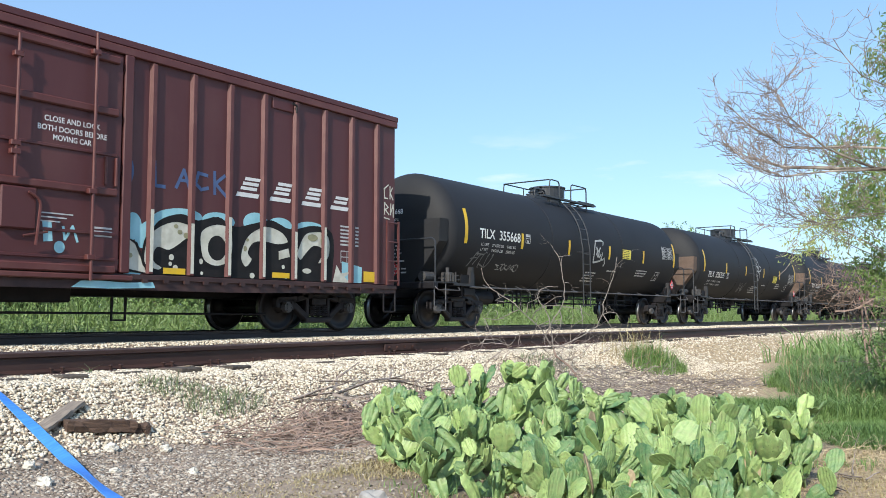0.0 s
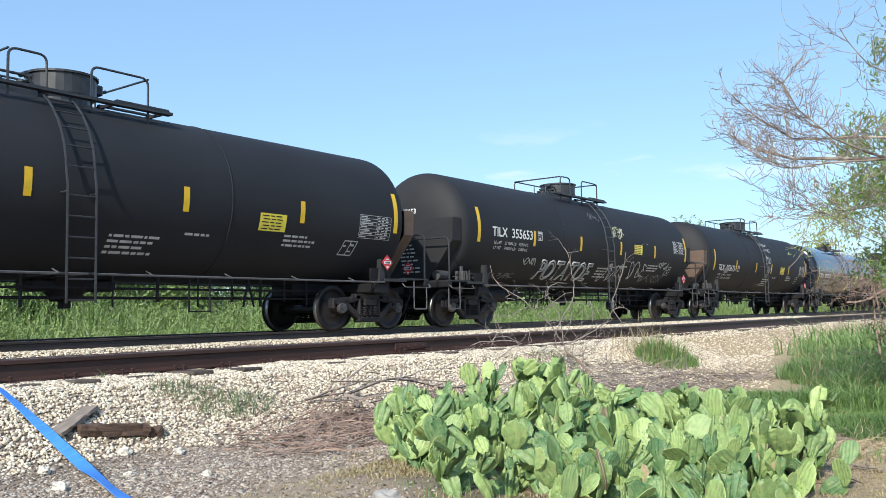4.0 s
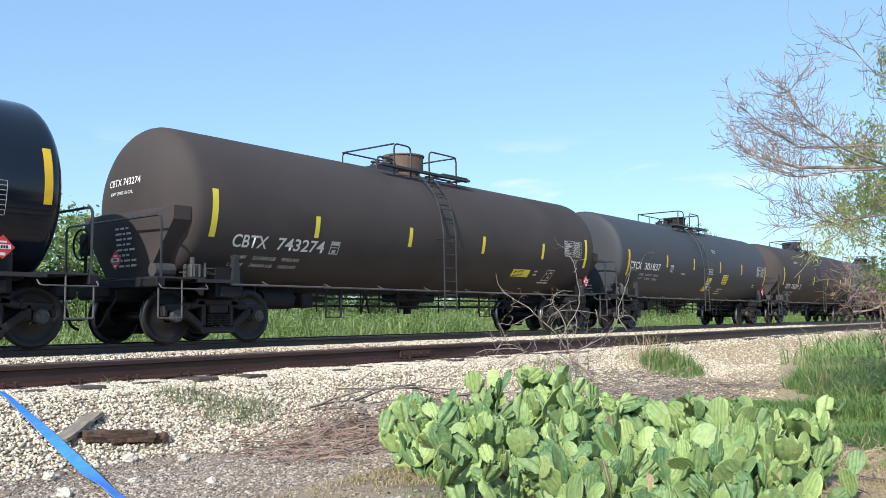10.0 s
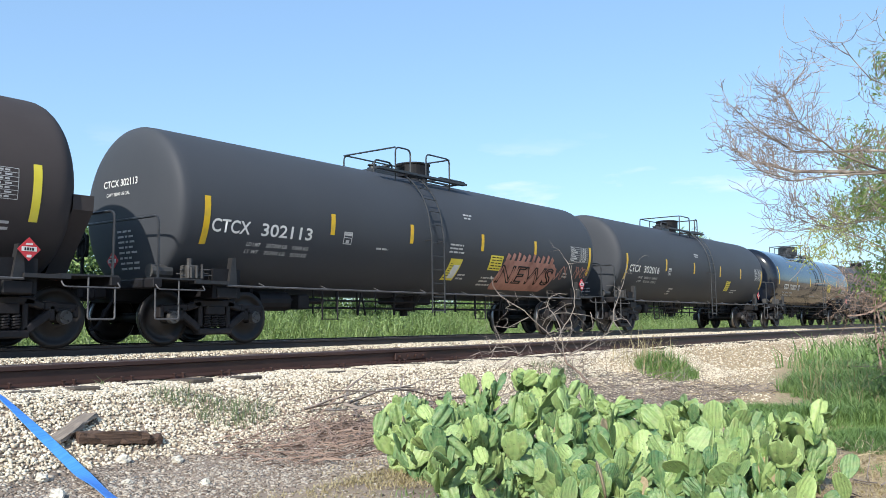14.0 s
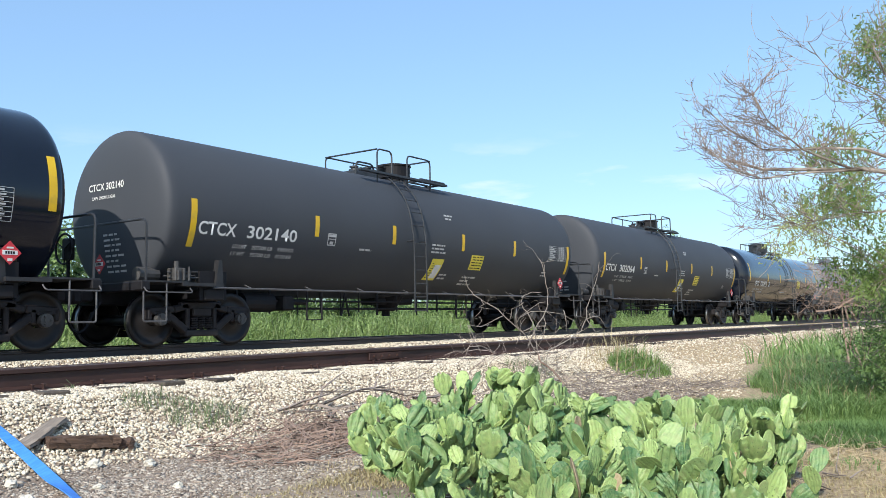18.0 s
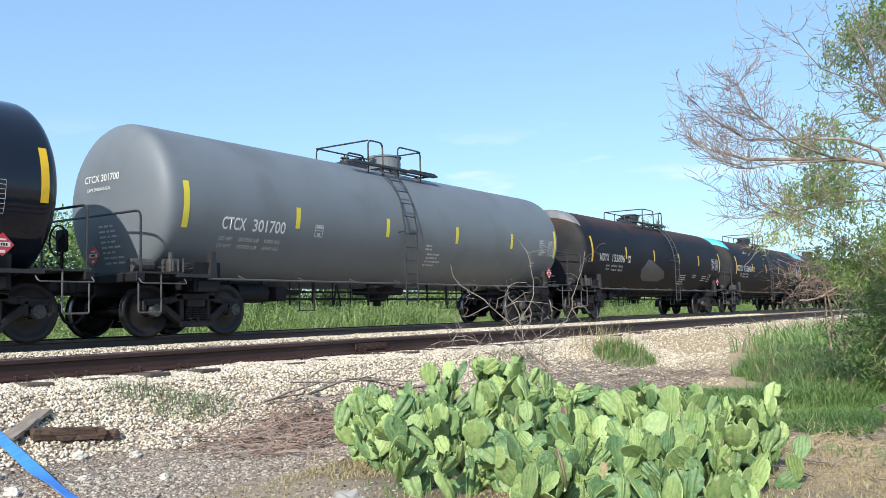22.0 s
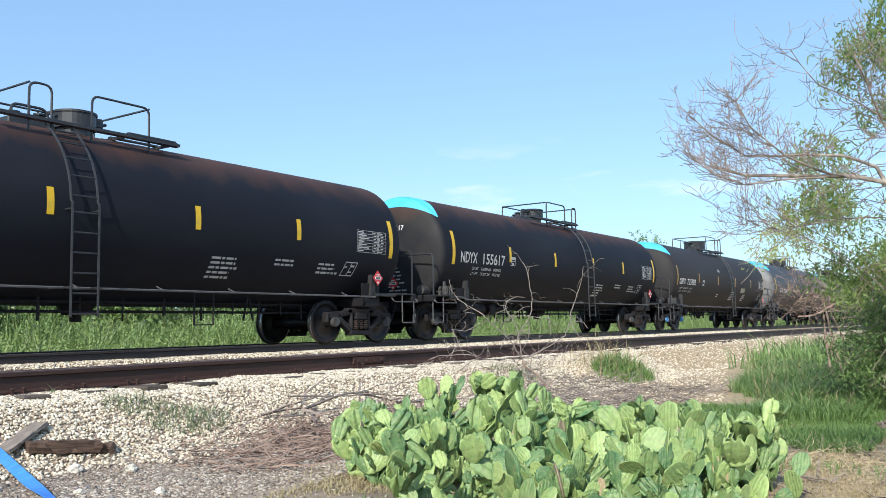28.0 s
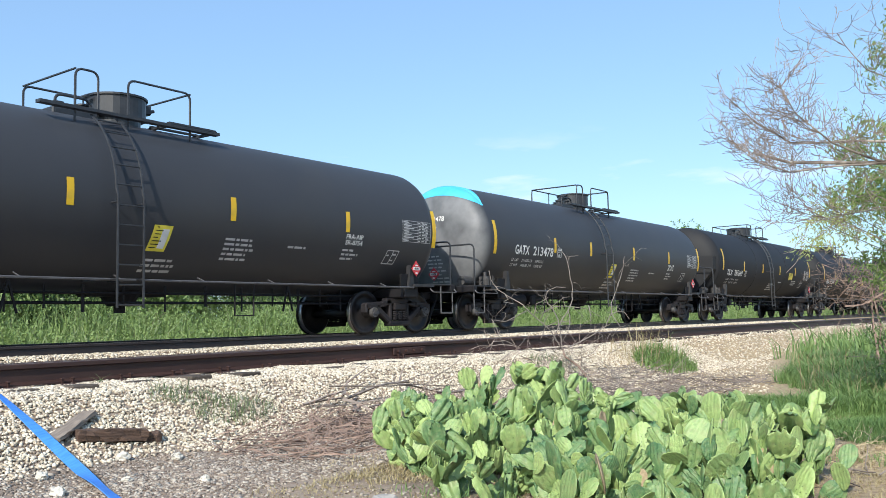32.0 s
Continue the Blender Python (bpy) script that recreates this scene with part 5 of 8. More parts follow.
def boxcar(centre):
    car = thing("boxcar", "red-brown steel boxcar with ribbed sides and graffiti", "boxcar", "cars of the train", pose(centre, TRACK_Y, RAIL))
    CARS.append((car, centre))
    half = 8.1

    def put(name, material, build, label="", m=None):
        bm = bmesh.new()
        build(bm)
        bmesh.ops.recalc_face_normals(bm, faces=bm.faces)
        ob = part(name, bm, material, car, label)
        if m:
            ob.matrix_basis = m
        return ob

    put("body", M_BOX, lambda bm: box(bm, -half, half, BY, 1.5, 0.95, 4.58, 0.02))

    def roof(bm):
        box(bm, -half - 0.03, half + 0.03, BY - 0.06, 1.56, 4.58, 4.69, 0.01)
        vs = [bm.verts.new((x, y, z)) for x in (-half, half) for y, z in ((BY - 0.02, 4.69), (0, 4.81), (1.52, 4.69))]
        for f in ((0, 1, 4, 3), (1, 2, 5, 4), (0, 3, 5, 2), (0, 2, 1), (3, 4, 5)):
            bm.faces.new([vs[k] for k in f])
    put("roof", M_BOX, roof)
    put("eave_rail", M_BOXLIT, lambda bm: box(bm, -half, half, BY - 0.07, BY, 4.44, 4.57, 0.01))

    def sill(bm):
        prof = [(-half, 0.95), (-half, 0.78), (-6.0, 0.74), (-3.6, 0.7), (3.6, 0.7), (6.0, 0.74), (half, 0.78), (half, 0.95)]
        for y in (BY - 0.03, 1.53):
            f = bm.faces.new([bm.verts.new((x, y, z)) for x, z in prof])
            r = bmesh.ops.extrude_face_region(bm, geom=[f])
            bmesh.ops.translate(bm, verts=[v for v in r["geom"] if isinstance(v, bmesh.types.BMVert)], vec=(0, 0.06 if y < 0 else -0.06, 0))
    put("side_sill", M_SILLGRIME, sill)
    put("centre_sill", M_IRON, lambda bm: [box(bm, -half, half, -0.35, 0.35, 0.62, 0.95, 0.02), box(bm, -0.5, 0.9, -0.9, -0.4, 0.5, 0.9, 0.03), box(bm, -6.3, -6.0, -1.4, 1.4, 0.72, 0.95), box(bm, 6.0, 6.36, -1.4, 1.4, 0.72, 0.95)])
    put("brake_pipe", M_IRON, lambda bm: [tube(bm, [(-5.2, -0.9, 0.36), (4.9, -0.9, 0.32)], 0.02, 6), tube(bm, [(1.6, -0.9, 0.6), (1.6, -0.9, 0.22), (1.85, -0.9, 0.22), (1.85, -0.9, 0.6)], 0.025, 6)])
    rib = None
    ribs = [1.86 + 0.8 * k for k in range(8)]
    for x in ribs + [-v for v in ribs]:
        if rib is None:
            def profile_(bm):
                a = [bm.verts.new((dx, dy, z)) for z in (0.97, 4.42) for dx, dy in ((-0.07, BY), (-0.035, BY - 0.065), (0.035, BY - 0.065), (0.07, BY))]
                for f in ((0, 1, 5, 4), (1, 2, 6, 5), (2, 3, 7, 6), (3, 2, 1, 0), (4, 5, 6, 7)):
                    bm.faces.new([a[k] for k in f])
            rib = put("rib", M_BOXLIT, profile_, m=pose(x, 0, 0))
        else:
            again(rib, pose(x, 0, 0))
        if 1.4 < x < 6.2:
            put("rib_paint", M_CREAM, lambda bm: poly(bm, [(-0.033, 1.0), (0.033, 1.0), (0.033, 1.95 - 0.1 * math.sin(x * 3)), (-0.033, 1.95 - 0.1 * math.sin(x * 3))], BY - 0.069), m=pose(x, 0, 0))
    # the plug door and its gear
    door = put("door", M_BOX, lambda bm: box(bm, -1.95, 1.28, BY - 0.05, BY, 0.98, 4.4, 0.015))

    def door_bits():
        for z in (3.46, 2.2, 1.0, 4.3):
            box_ob = bmesh.new()
            box(box_ob, -1.9, 1.2, BY - 0.11, BY - 0.05, z - 0.06, z + 0.06, 0.02)
            yield "door_beam", box_ob, M_BOXLIT
        for z in (2.79, 1.55, 1.16):
            b2 = bmesh.new()
            box(b2, -1.9, 1.2, BY - 0.075, BY - 0.05, z - 0.025, z + 0.025, 0.008)
            yield "door_batten", b2, M_BOX
        for x, z0, z1 in ((0.75, 0.82, 4.62), (-0.45, 2.25, 4.3), (-1.5, 0.82, 4.62)):
            b3 = bmesh.new()
            cyl(b3, (x, BY - 0.16, z0), (x, BY - 0.16, z1), 0.026, seg=10)
            for z in (z0 + 0.35, (z0 + z1) / 2 - 0.55, z1 - 0.3):
                box(b3, x - 0.08, x + 0.06, BY - 0.19, BY - 0.1, z - 0.04, z + 0.04, 0.01)
            yield "lock_rod", b3, M_BOXLIT
        b4 = bmesh.new()
        box(b4, -0.62, -0.1, BY - 0.13, BY - 0.05, 1.52, 2.12, 0.02)
        yield "latch_box", b4, M_BOX
        b5 = bmesh.new()
        tube(b5, bent([(-0.25, BY - 0.17, 2.05), (-0.06, BY - 0.17, 1.95), (-0.12, BY - 0.17, 1.3)], 0.1), 0.022, 6)
        tube(b5, [(-0.3, BY - 0.16, 1.42), (0.05, BY - 0.16, 1.5)], 0.018, 6)
        yield "latch_handle", b5, M_BOXLIT
        for x in (1.0, 1.18):
            b6 = bmesh.new()
            box(b6, x - 0.02, x + 0.02, BY - 0.1, BY - 0.05, 2.3, 2.75, 0.008)
            yield "hinge", b6, M_BOXLIT
    for nm, b, mt in door_bits():
        part(nm, b, mt, door)
    put("door_post", M_BOX, lambda bm: box(bm, 1.3, 1.46, BY - 0.08, BY, 0.96, 4.44, 0.015))
    put("door_track", M_BOXLIT, lambda bm: box(bm, -5.4, 1.5, BY - 0.12, BY - 0.04, 0.84, 0.92, 0.015))
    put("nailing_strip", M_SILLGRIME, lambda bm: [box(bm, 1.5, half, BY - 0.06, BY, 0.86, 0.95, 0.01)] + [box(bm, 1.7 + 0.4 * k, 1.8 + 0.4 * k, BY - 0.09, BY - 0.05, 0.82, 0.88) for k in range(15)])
    put("plate", M_BOX, lambda bm: box(bm, 4.45, 4.98, BY - 0.03, BY, 4.2, 4.42, 0.01))
    put("hook", M_TRUCK, lambda bm: tube(bm, bent([(4.9, BY - 0.08, 4.36), (5.02, BY - 0.09, 4.34), (5.0, BY - 0.09, 4.2)], 0.04), 0.02, 6))

    def ladder(bm):
        for x in (7.72, 8.1):
            box(bm, x - 0.02, x + 0.02, BY - 0.12, BY - 0.08, 0.95, 2.35)
        for k in range(4):
            cyl(bm, (7.72, BY - 0.1, 1.05 + 0.42 * k), (8.1, BY - 0.1, 1.05 + 0.42 * k), 0.016, seg=6)
    put("ladder", M_BOXLIT, ladder)
    put("step", M_IRON, lambda bm: tube(bm, bent([(7.7, BY - 0.02, 0.8), (7.7, BY - 0.02, 0.38), (8.08, BY - 0.02, 0.38), (8.08, BY - 0.02, 0.8)], 0.03), 0.02, 6))
    for s in (-1, 1):
        put("coupler", M_TRUCK, build_coupler, m=pose(s * 0.1, 0, 0, 0, 0, 0 if s < 0 else 180))
        truck(car, s * 6.18, dict(cap=M_WHEEL))
    # writing and paint
    for txt, x, z, w in (("CLOSE AND LOCK", 0.0, 3.19, 0.9), ("BOTH DOORS BEFORE", -0.1, 3.05, 1.12), ("MOVING CAR", 0.14, 2.92, 0.62)):
        wall_text(car, txt, x, z, 0.085, M_WHITE, w, BY - 0.056)
    for k, x in enumerate((3.62, 4.42, 5.24, 6.04)):
        def slab(bm):
            poly(bm, [(x, 2.44), (x + 0.52, 2.44), (x + 0.55, 2.52), (x + 0.03, 2.52)], BY - 0.006)
            for j in range(3 - (k == 3)):
                poly(bm, [(x + 0.1 + 0.05 * j, 2.57 + 0.09 * j), (x + 0.48 + 0.04 * j, 2.57 + 0.09 * j), (x + 0.5 + 0.04 * j, 2.63 + 0.09 * j), (x + 0.12 + 0.05 * j, 2.63 + 0.09 * j)], BY - 0.006)
        put("emblem_bar", M_WHITE, slab, "slanted white emblem bars")
    rnd = random.Random(5)

    def graffiti(name, material, y, items):
        def build(bm):
            for k, it in enumerate(items):
                yy = y - 0.0002 * k
                if it[0] == "o":
                    oval(bm, *it[1:5], yy, 22, it[5] if len(it) > 5 else 0.0)
                elif it[0] == "p":
                    poly(bm, it[1], yy)
                elif it[0] == "r":
                    ring(bm, it[1], it[2], yy)
                else:
                    stroke(bm, it[1], it[2], yy)
        put(name, material, build, "spray-painted graffiti")
    one = rounded([(1.74, 1.28), (1.81, 1.56), (2.02, 1.76), (2.35, 1.88), (2.69, 1.82), (2.75, 1.7), (2.58, 1.57), (2.25, 1.36), (2.01, 1.39), (1.96, 1.2), (2.12, 1.09), (2.04, 1.02), (1.88, 1.06), (1.76, 1.12)])
    two = rounded([(2.84, 1.68), (2.99, 1.84), (3.26, 1.91), (3.51, 1.84), (3.58, 1.59), (3.53, 1.28), (3.31, 1.15), (3.06, 1.16), (2.89, 1.3)])
    three = rounded([(3.75, 1.45), (3.87, 1.71), (4.1, 1.88), (4.41, 1.96), (4.76, 1.87), (4.91, 1.68), (4.63, 1.61), (4.28, 1.64), (4.04, 1.59), (3.94, 1.43), (4.03, 1.31), (3.88, 1.15), (3.75, 1.27)])
    four = rounded([(5.14, 1.56), (5.32, 1.87), (5.59, 1.96), (5.91, 1.95), (6.05, 1.76), (5.99, 1.41), (5.68, 1.31), (5.83, 1.57), (5.59, 1.64), (5.36, 1.46), (5.23, 1.34), (5.12, 1.45)])
    wedge = [(1.22, 1.1), (1.48, 1.51), (1.61, 1.45), (1.84, 0.97), (1.42, 1.02)]
    star = [(6.13, 0.97), (6.24, 1.32), (6.37, 1.15), (6.67, 1.2), (6.48, 1.08), (6.63, 0.97)]
    block = rounded([(1.79, 1.47), (2.02, 1.84), (2.46, 2.0), (2.81, 1.92), (3.23, 2.02), (3.61, 1.88), (4.07, 1.98), (4.48, 2.07), (4.98, 1.94), (5.59, 2.06), (6.1, 1.95), (6.16, 1.4)], True) + [(6.1, 0.96), (1.84, 0.96)]
    graffiti("graffiti_mist", M_TEAL, BY - 0.004, [("o", 2.4, 1.93, 0.5, 0.16, 0.1), ("o", 3.25, 1.95, 0.36, 0.15), ("o", 4.1, 1.98, 0.3, 0.2), ("o", 1.55, 1.72, 0.16, 0.22), ("o", 1.85, 1.62, 0.3, 0.2, 0.7), ("o", 5.5, 2.0, 0.4, 0.13), ("p", [(6.4, 0.97), (7.0, 0.97), (7.02, 1.3), (6.4, 1.4)]), ("o", 1.55, 1.02, 0.2, 0.1), ("o", 4.7, 2.0, 0.3, 0.14)])
    graffiti("graffiti_block", M_DARKSPRAY, BY - 0.007, [("p", block)])
    graffiti("graffiti_fill", M_CREAM, BY - 0.01, [("p", one), ("p", two), ("p", three), ("p", four), ("p", wedge), ("p", star), ("p", [(4.66, 1.5), (4.91, 1.57), (4.95, 1.41), (4.67, 1.34)])])
    graffiti("graffiti_hole", M_DARKSPRAY, BY - 0.013, [("o", 3.22, 1.47, 0.2, 0.22)] + [("r", p, 0.05) for p in (one, two, three, four, wedge)])
    graffiti("graffiti_ring", M_CREAM, BY - 0.0145, [("r", [(3.22 + 0.22 * math.cos(a), 1.47 + 0.24 * math.sin(a)) for a in (k * math.pi / 10 for k in range(20))], 0.04)])
    graffiti("graffiti_spot", M_OLIVE, BY - 0.015, [("o", 2.44, 1.69, 0.05, 0.04), ("o", 2.57, 1.64, 0.06, 0.05), ("o", 2.36, 1.78, 0.045, 0.035), ("o", 3.85, 1.5, 0.04, 0.05), ("o", 3.9, 1.66, 0.035, 0.03), ("o", 1.5, 1.25, 0.05, 0.04), ("o", 5.55, 1.82, 0.14, 0.07), ("o", 5.85, 1.78, 0.08, 0.09)])
    graffiti("graffiti_bubble", M_CREAM, BY - 0.016, [("o", 2.28, 1.26, 0.05, 0.05), ("o", 2.26, 1.15, 0.035, 0.035), ("o", 2.36, 1.09, 0.05, 0.045), ("o", 4.02, 1.02, 0.06, 0.05), ("o", 4.78, 1.21, 0.04, 0.04), ("o", 2.88, 1.22, 0.04, 0.05), ("o", 5.4, 1.16, 0.12, 0.05), ("o", 2.9, 1.02, 0.03, 0.03), ("o", 4.85, 1.02, 0.04, 0.03)])
    graffiti("graffiti_scrawl", M_BLUESPRAY, BY - 0.005, [("o", 1.44, 2.6, 0.1, 0.22), ("s", [(1.92, 2.82), (1.94, 2.42), (2.12, 2.42)], 0.06), ("s", [(2.35, 2.44), (2.5, 2.75), (2.62, 2.44)], 0.06), ("s", [(2.42, 2.57), (2.58, 2.57)], 0.05), ("s", [(2.98, 2.72), (2.8, 2.74), (2.74, 2.55), (2.86, 2.46), (3.0, 2.5)], 0.06), ("s", [(3.14, 2.8), (3.15, 2.42)], 0.06), ("s", [(3.36, 2.76), (3.16, 2.6), (3.4, 2.4)], 0.06)])
    graffiti("graffiti_teal", M_TEAL, BY - 0.066, [("p", [(0.5, 0.72), (1.1, 0.71), (1.95, 0.74), (1.9, 0.83), (1.4, 0.81), (1.0, 0.83), (0.65, 0.82)])])
    graffiti("graffiti_door_dot", M_TEAL, BY - 0.054, [("o", 0.3, 1.3, 0.085, 0.09), ("s", [(0.1, 1.62), (0.12, 1.42)], 0.14), ("s", [(0.35, 1.6), (0.38, 1.42), (0.5, 1.62), (0.58, 1.4)], 0.04)])
    graffiti("graffiti_tag", M_CREAM, BY - 0.005, [("s", [(7.86, 3.15), (7.72, 3.05), (7.74, 2.85), (7.84, 2.85)], 0.03), ("s", [(7.92, 3.12), (7.92, 2.85)], 0.03), ("s", [(8.0, 3.1), (7.92, 2.98), (8.02, 2.84)], 0.03), ("s", [(7.74, 2.75), (7.74, 2.5)], 0.03), ("s", [(7.74, 2.74), (7.86, 2.66), (7.76, 2.6), (7.88, 2.5)], 0.03), ("s", [(7.95, 2.74), (7.93, 2.5), (8.03, 2.74), (8.03, 2.45)], 0.03), ("s", [(7.72, 2.42), (7.9, 2.4)], 0.025)])
    for x, z, w, h in ((2.12, 0.98, 0.44, 0.1), (4.5, 1.0, 0.44, 0.1), (7.05, 1.0, 0.38, 0.22)):
        put("reflector", M_YELLOW, lambda bm: poly(bm, [(x, z), (x + w, z), (x + w, z + h), (x, z + h)], BY - 0.02), "yellow reflective strip")

    def data(bm):
        for k in range(6):
            poly(bm, [(6.35, 2.1 - 0.075 * k), (6.6 + 0.06 * (k % 3), 2.1 - 0.075 * k), (6.6 + 0.06 * (k % 3), 2.135 - 0.075 * k), (6.35, 2.135 - 0.075 * k)], BY - 0.005)
            poly(bm, [(6.8, 2.1 - 0.075 * k), (6.9, 2.1 - 0.075 * k), (6.9, 2.135 - 0.075 * k), (6.8, 2.135 - 0.075 * k)], BY - 0.005)
        for x0, x1, z0, z1 in ((6.36, 6.74, 1.36, 1.38), (6.36, 6.74, 1.6, 1.62), (6.36, 6.38, 1.36, 1.62), (6.72, 6.74, 1.36, 1.62), (6.54, 6.56, 1.36, 1.62), (6.36, 6.74, 1.48, 1.5)):
            poly(bm, [(x0, z0), (x1, z0), (x1, z1), (x0, z1)], BY - 0.005)
        for k in range(3):
            poly(bm, [(0.85, 1.62 - 0.06 * k), (1.15, 1.62 - 0.06 * k), (1.15, 1.65 - 0.06 * k), (0.85, 1.65 - 0.06 * k)], BY - 0.056)
            poly(bm, [(0.0, 1.78 - 0.06 * k), (0.5 - 0.1 * k, 1.78 - 0.06 * k), (0.5 - 0.1 * k, 1.8 - 0.06 * k), (0.0, 1.8 - 0.06 * k)], BY - 0.056)
    put("data_panel", M_DIM, data, "white stencilled data lines")


boxcar(6.55)


# ---- ballast, stones, timber ----
def ico():
    bm = bmesh.new()
    bmesh.ops.create_icosphere(bm, subdivisions=1, radius=1.0)
    v = np.array([q.co[:] for q in bm.verts])
    f = np.array([[q.index for q in p.verts] for p in bm.faces])
    bm.free()
    return v, f


ICO_V, ICO_F = ico()


def stones(name, pts, sizes, material, label, category, seed=1, flat=0.65):
    """Angular crushed stones, one small island each."""
    rg = np.random.default_rng(seed)
    n, k = len(pts), len(ICO_V)
    v = np.broadcast_to(ICO_V, (n, k, 3)) * rg.uniform(0.55, 1.3, (n, k, 1))
    v = v * np.stack([rg.uniform(0.75, 1.6, n), rg.uniform(0.6, 1.15, n), rg.uniform(flat - 0.2, flat + 0.2, n)], 1)[:, None, :]
    a, b = rg.uniform(0, 6.28, n), rg.uniform(-0.6, 0.6, n)
    ca, sa, cb, sb = np.cos(a), np.sin(a), np.cos(b), np.sin(b)
    x, y, z = v[..., 0], v[..., 1], v[..., 2]
    y, z = y * cb[:, None] - z * sb[:, None], y * sb[:, None] + z * cb[:, None]
    x, y = x * ca[:, None] - y * sa[:, None], x * sa[:, None] + y * ca[:, None]
    v = np.stack([x, y, z], -1) * sizes[:, None, None] + pts[:, None, :]
    f = (ICO_F[None] + (np.arange(n) * k)[:, None, None]).reshape(-1, 3)
    return tagged(mesh_from(name, v.reshape(-1, 3), f, material), label, category, kind="stuff")


def leaf_stone_mat(name, cols, rough=0.85):
    """Stones: a colour for each island, with fine grain."""
    m = bpy.data.materials.new(name)
    m.use_nodes = True
    n, l = m.node_tree.nodes, m.node_tree.links
    b = n["Principled BSDF"]
    g = n.new("ShaderNodeNewGeometry")
    r = n.new("ShaderNodeValToRGB")
    while len(r.color_ramp.elements) < len(cols):
        r.color_ramp.elements.new(0.5)
    for k, (pos, c) in enumerate(cols):
        r.color_ramp.elements[k].position, r.color_ramp.elements[k].color = pos, (*c, 1)
    l.new(g.outputs["Random Per Island"], r.inputs[0])
    tc, nz = n.new("ShaderNodeTexCoord"), n.new("ShaderNodeTexNoise")
    nz.inputs["Scale"].default_value = 55
    l.new(tc.outputs["Object"], nz.inputs["Vector"])
    mx = n.new("ShaderNodeMix")
    mx.data_type, mx.blend_type = 'RGBA', 'MULTIPLY'
    mr = n.new("ShaderNodeMapRange")
    mr.inputs["From Min"].default_value, mr.inputs["From Max"].default_value = 0.3, 0.7
    mr.inputs["To Min"].default_value, mr.inputs["To Max"].default_value = 0.72, 1.08
    l.new(nz.outputs[0], mr.inputs["Value"])
    mx.inputs[0].default_value = 1.0
    l.new(r.outputs[0], mx.inputs[6])
    l.new(mr.outputs[0], mx.inputs[7])
    l.new(mx.outputs[2], b.inputs["Base Color"])
    b.inputs["Roughness"].default_value = rough
    return m


M_BALLAST = leaf_stone_mat("limestone_ballast", [(0.0, (0.24, 0.187, 0.14)), (0.22, (0.52, 0.435, 0.322)), (0.6, (0.73, 0.635, 0.49)), (1.0, (0.86, 0.78, 0.635))])
M_PEBBLE = leaf_stone_mat("dusty_pebbles", [(0.0, (0.16, 0.12, 0.095)), (0.5, (0.34, 0.28, 0.225)), (1.0, (0.56, 0.5, 0.42))])
rg = np.random.default_rng(11)


def on_ground(xy, lift):
    return np.array([(x, y, ground_z(x, y) + lift) for x, y in xy])


def scatter(n, x0, x1, y0, y1, power=1.0):
    """Random places, denser towards x0."""
    return np.stack([x0 + (x1 - x0) * rg.random(n) ** power, y0 + (y1 - y0) * rg.random(n)], 1)


def near_shoulder():
    a = scatter(56000, 1.5, 15, 4.85, 6.75, 1.25)
    b = scatter(7000, 15, 45, 4.9, 6.75, 1.4)
    c = scatter(9000, 1.5, 30, 8.5, 12.7, 1.5)
    d = np.concatenate([scatter(4500, 1.5, 40, 6.75, 8.5, 1.3), scatter(16000, 1.5, 48, 11.95, 12.84, 1.3)])
    e = scatter(11000, 6.4, 18, 2.9, 5.2)
    xy = np.concatenate([a, b, c, d, e])
    # the foot of the slope frays out into the dirt
    wob = np.array([noise.noise((x * 0.8, 7.7, 0)) + 0.5 * noise.noise((x * 2.7, 1.7, 0)) for x in xy[:, 0]])
    fringe = np.maximum(3.0, 2.3 + (xy[:, 0] - 7.9) * 0.28) + 2.2 * rg.random(len(xy)) ** 1.5
    keep = (xy[:, 0] > 6.8) & (xy[:, 1] > fringe) | (xy[:, 1] > 5.08 + 0.2 * wob + 0.25 * (rg.random(len(xy)) ** 3) + 0.05 * (xy[:, 0] < 3.0))
    xy = xy[keep]
    s = rg.uniform(0.0082, 0.0165, len(xy)) * np.where(xy[:, 0] > 15, 1.35, 1.0) * np.where(xy[:, 1] > 8.4, 1.5, 1.0)
    return stones("ballast", on_ground(xy, 0.008), s, M_BALLAST, "pale crushed limestone ballast beside the rails", "ballast", 3, 0.8)


near_shoulder()
xy = np.concatenate([scatter(13000, 2.4, 6.4, 3.7, 5.25), scatter(14000, 1.6, 9.5, 2.6, 5.4, 1.3), scatter(5000, 1.2, 5.0, 1.5, 4.8)])
keep = (rg.random(len(xy)) < np.clip((xy[:, 1] - 2.2) / 2.2, 0.12, 1)) & ~((xy[:, 0] > 6.8) & (xy[:, 1] < 4.6))
xy = xy[keep]
stones("pebbles", on_ground(xy, 0.002), rg.uniform(0.005, 0.015, len(xy)) * np.where(rg.random(len(xy)) > 0.96, 1.7, 1), M_PEBBLE, "loose dusty pebbles on the dirt", "pebbles", 5, 0.5)


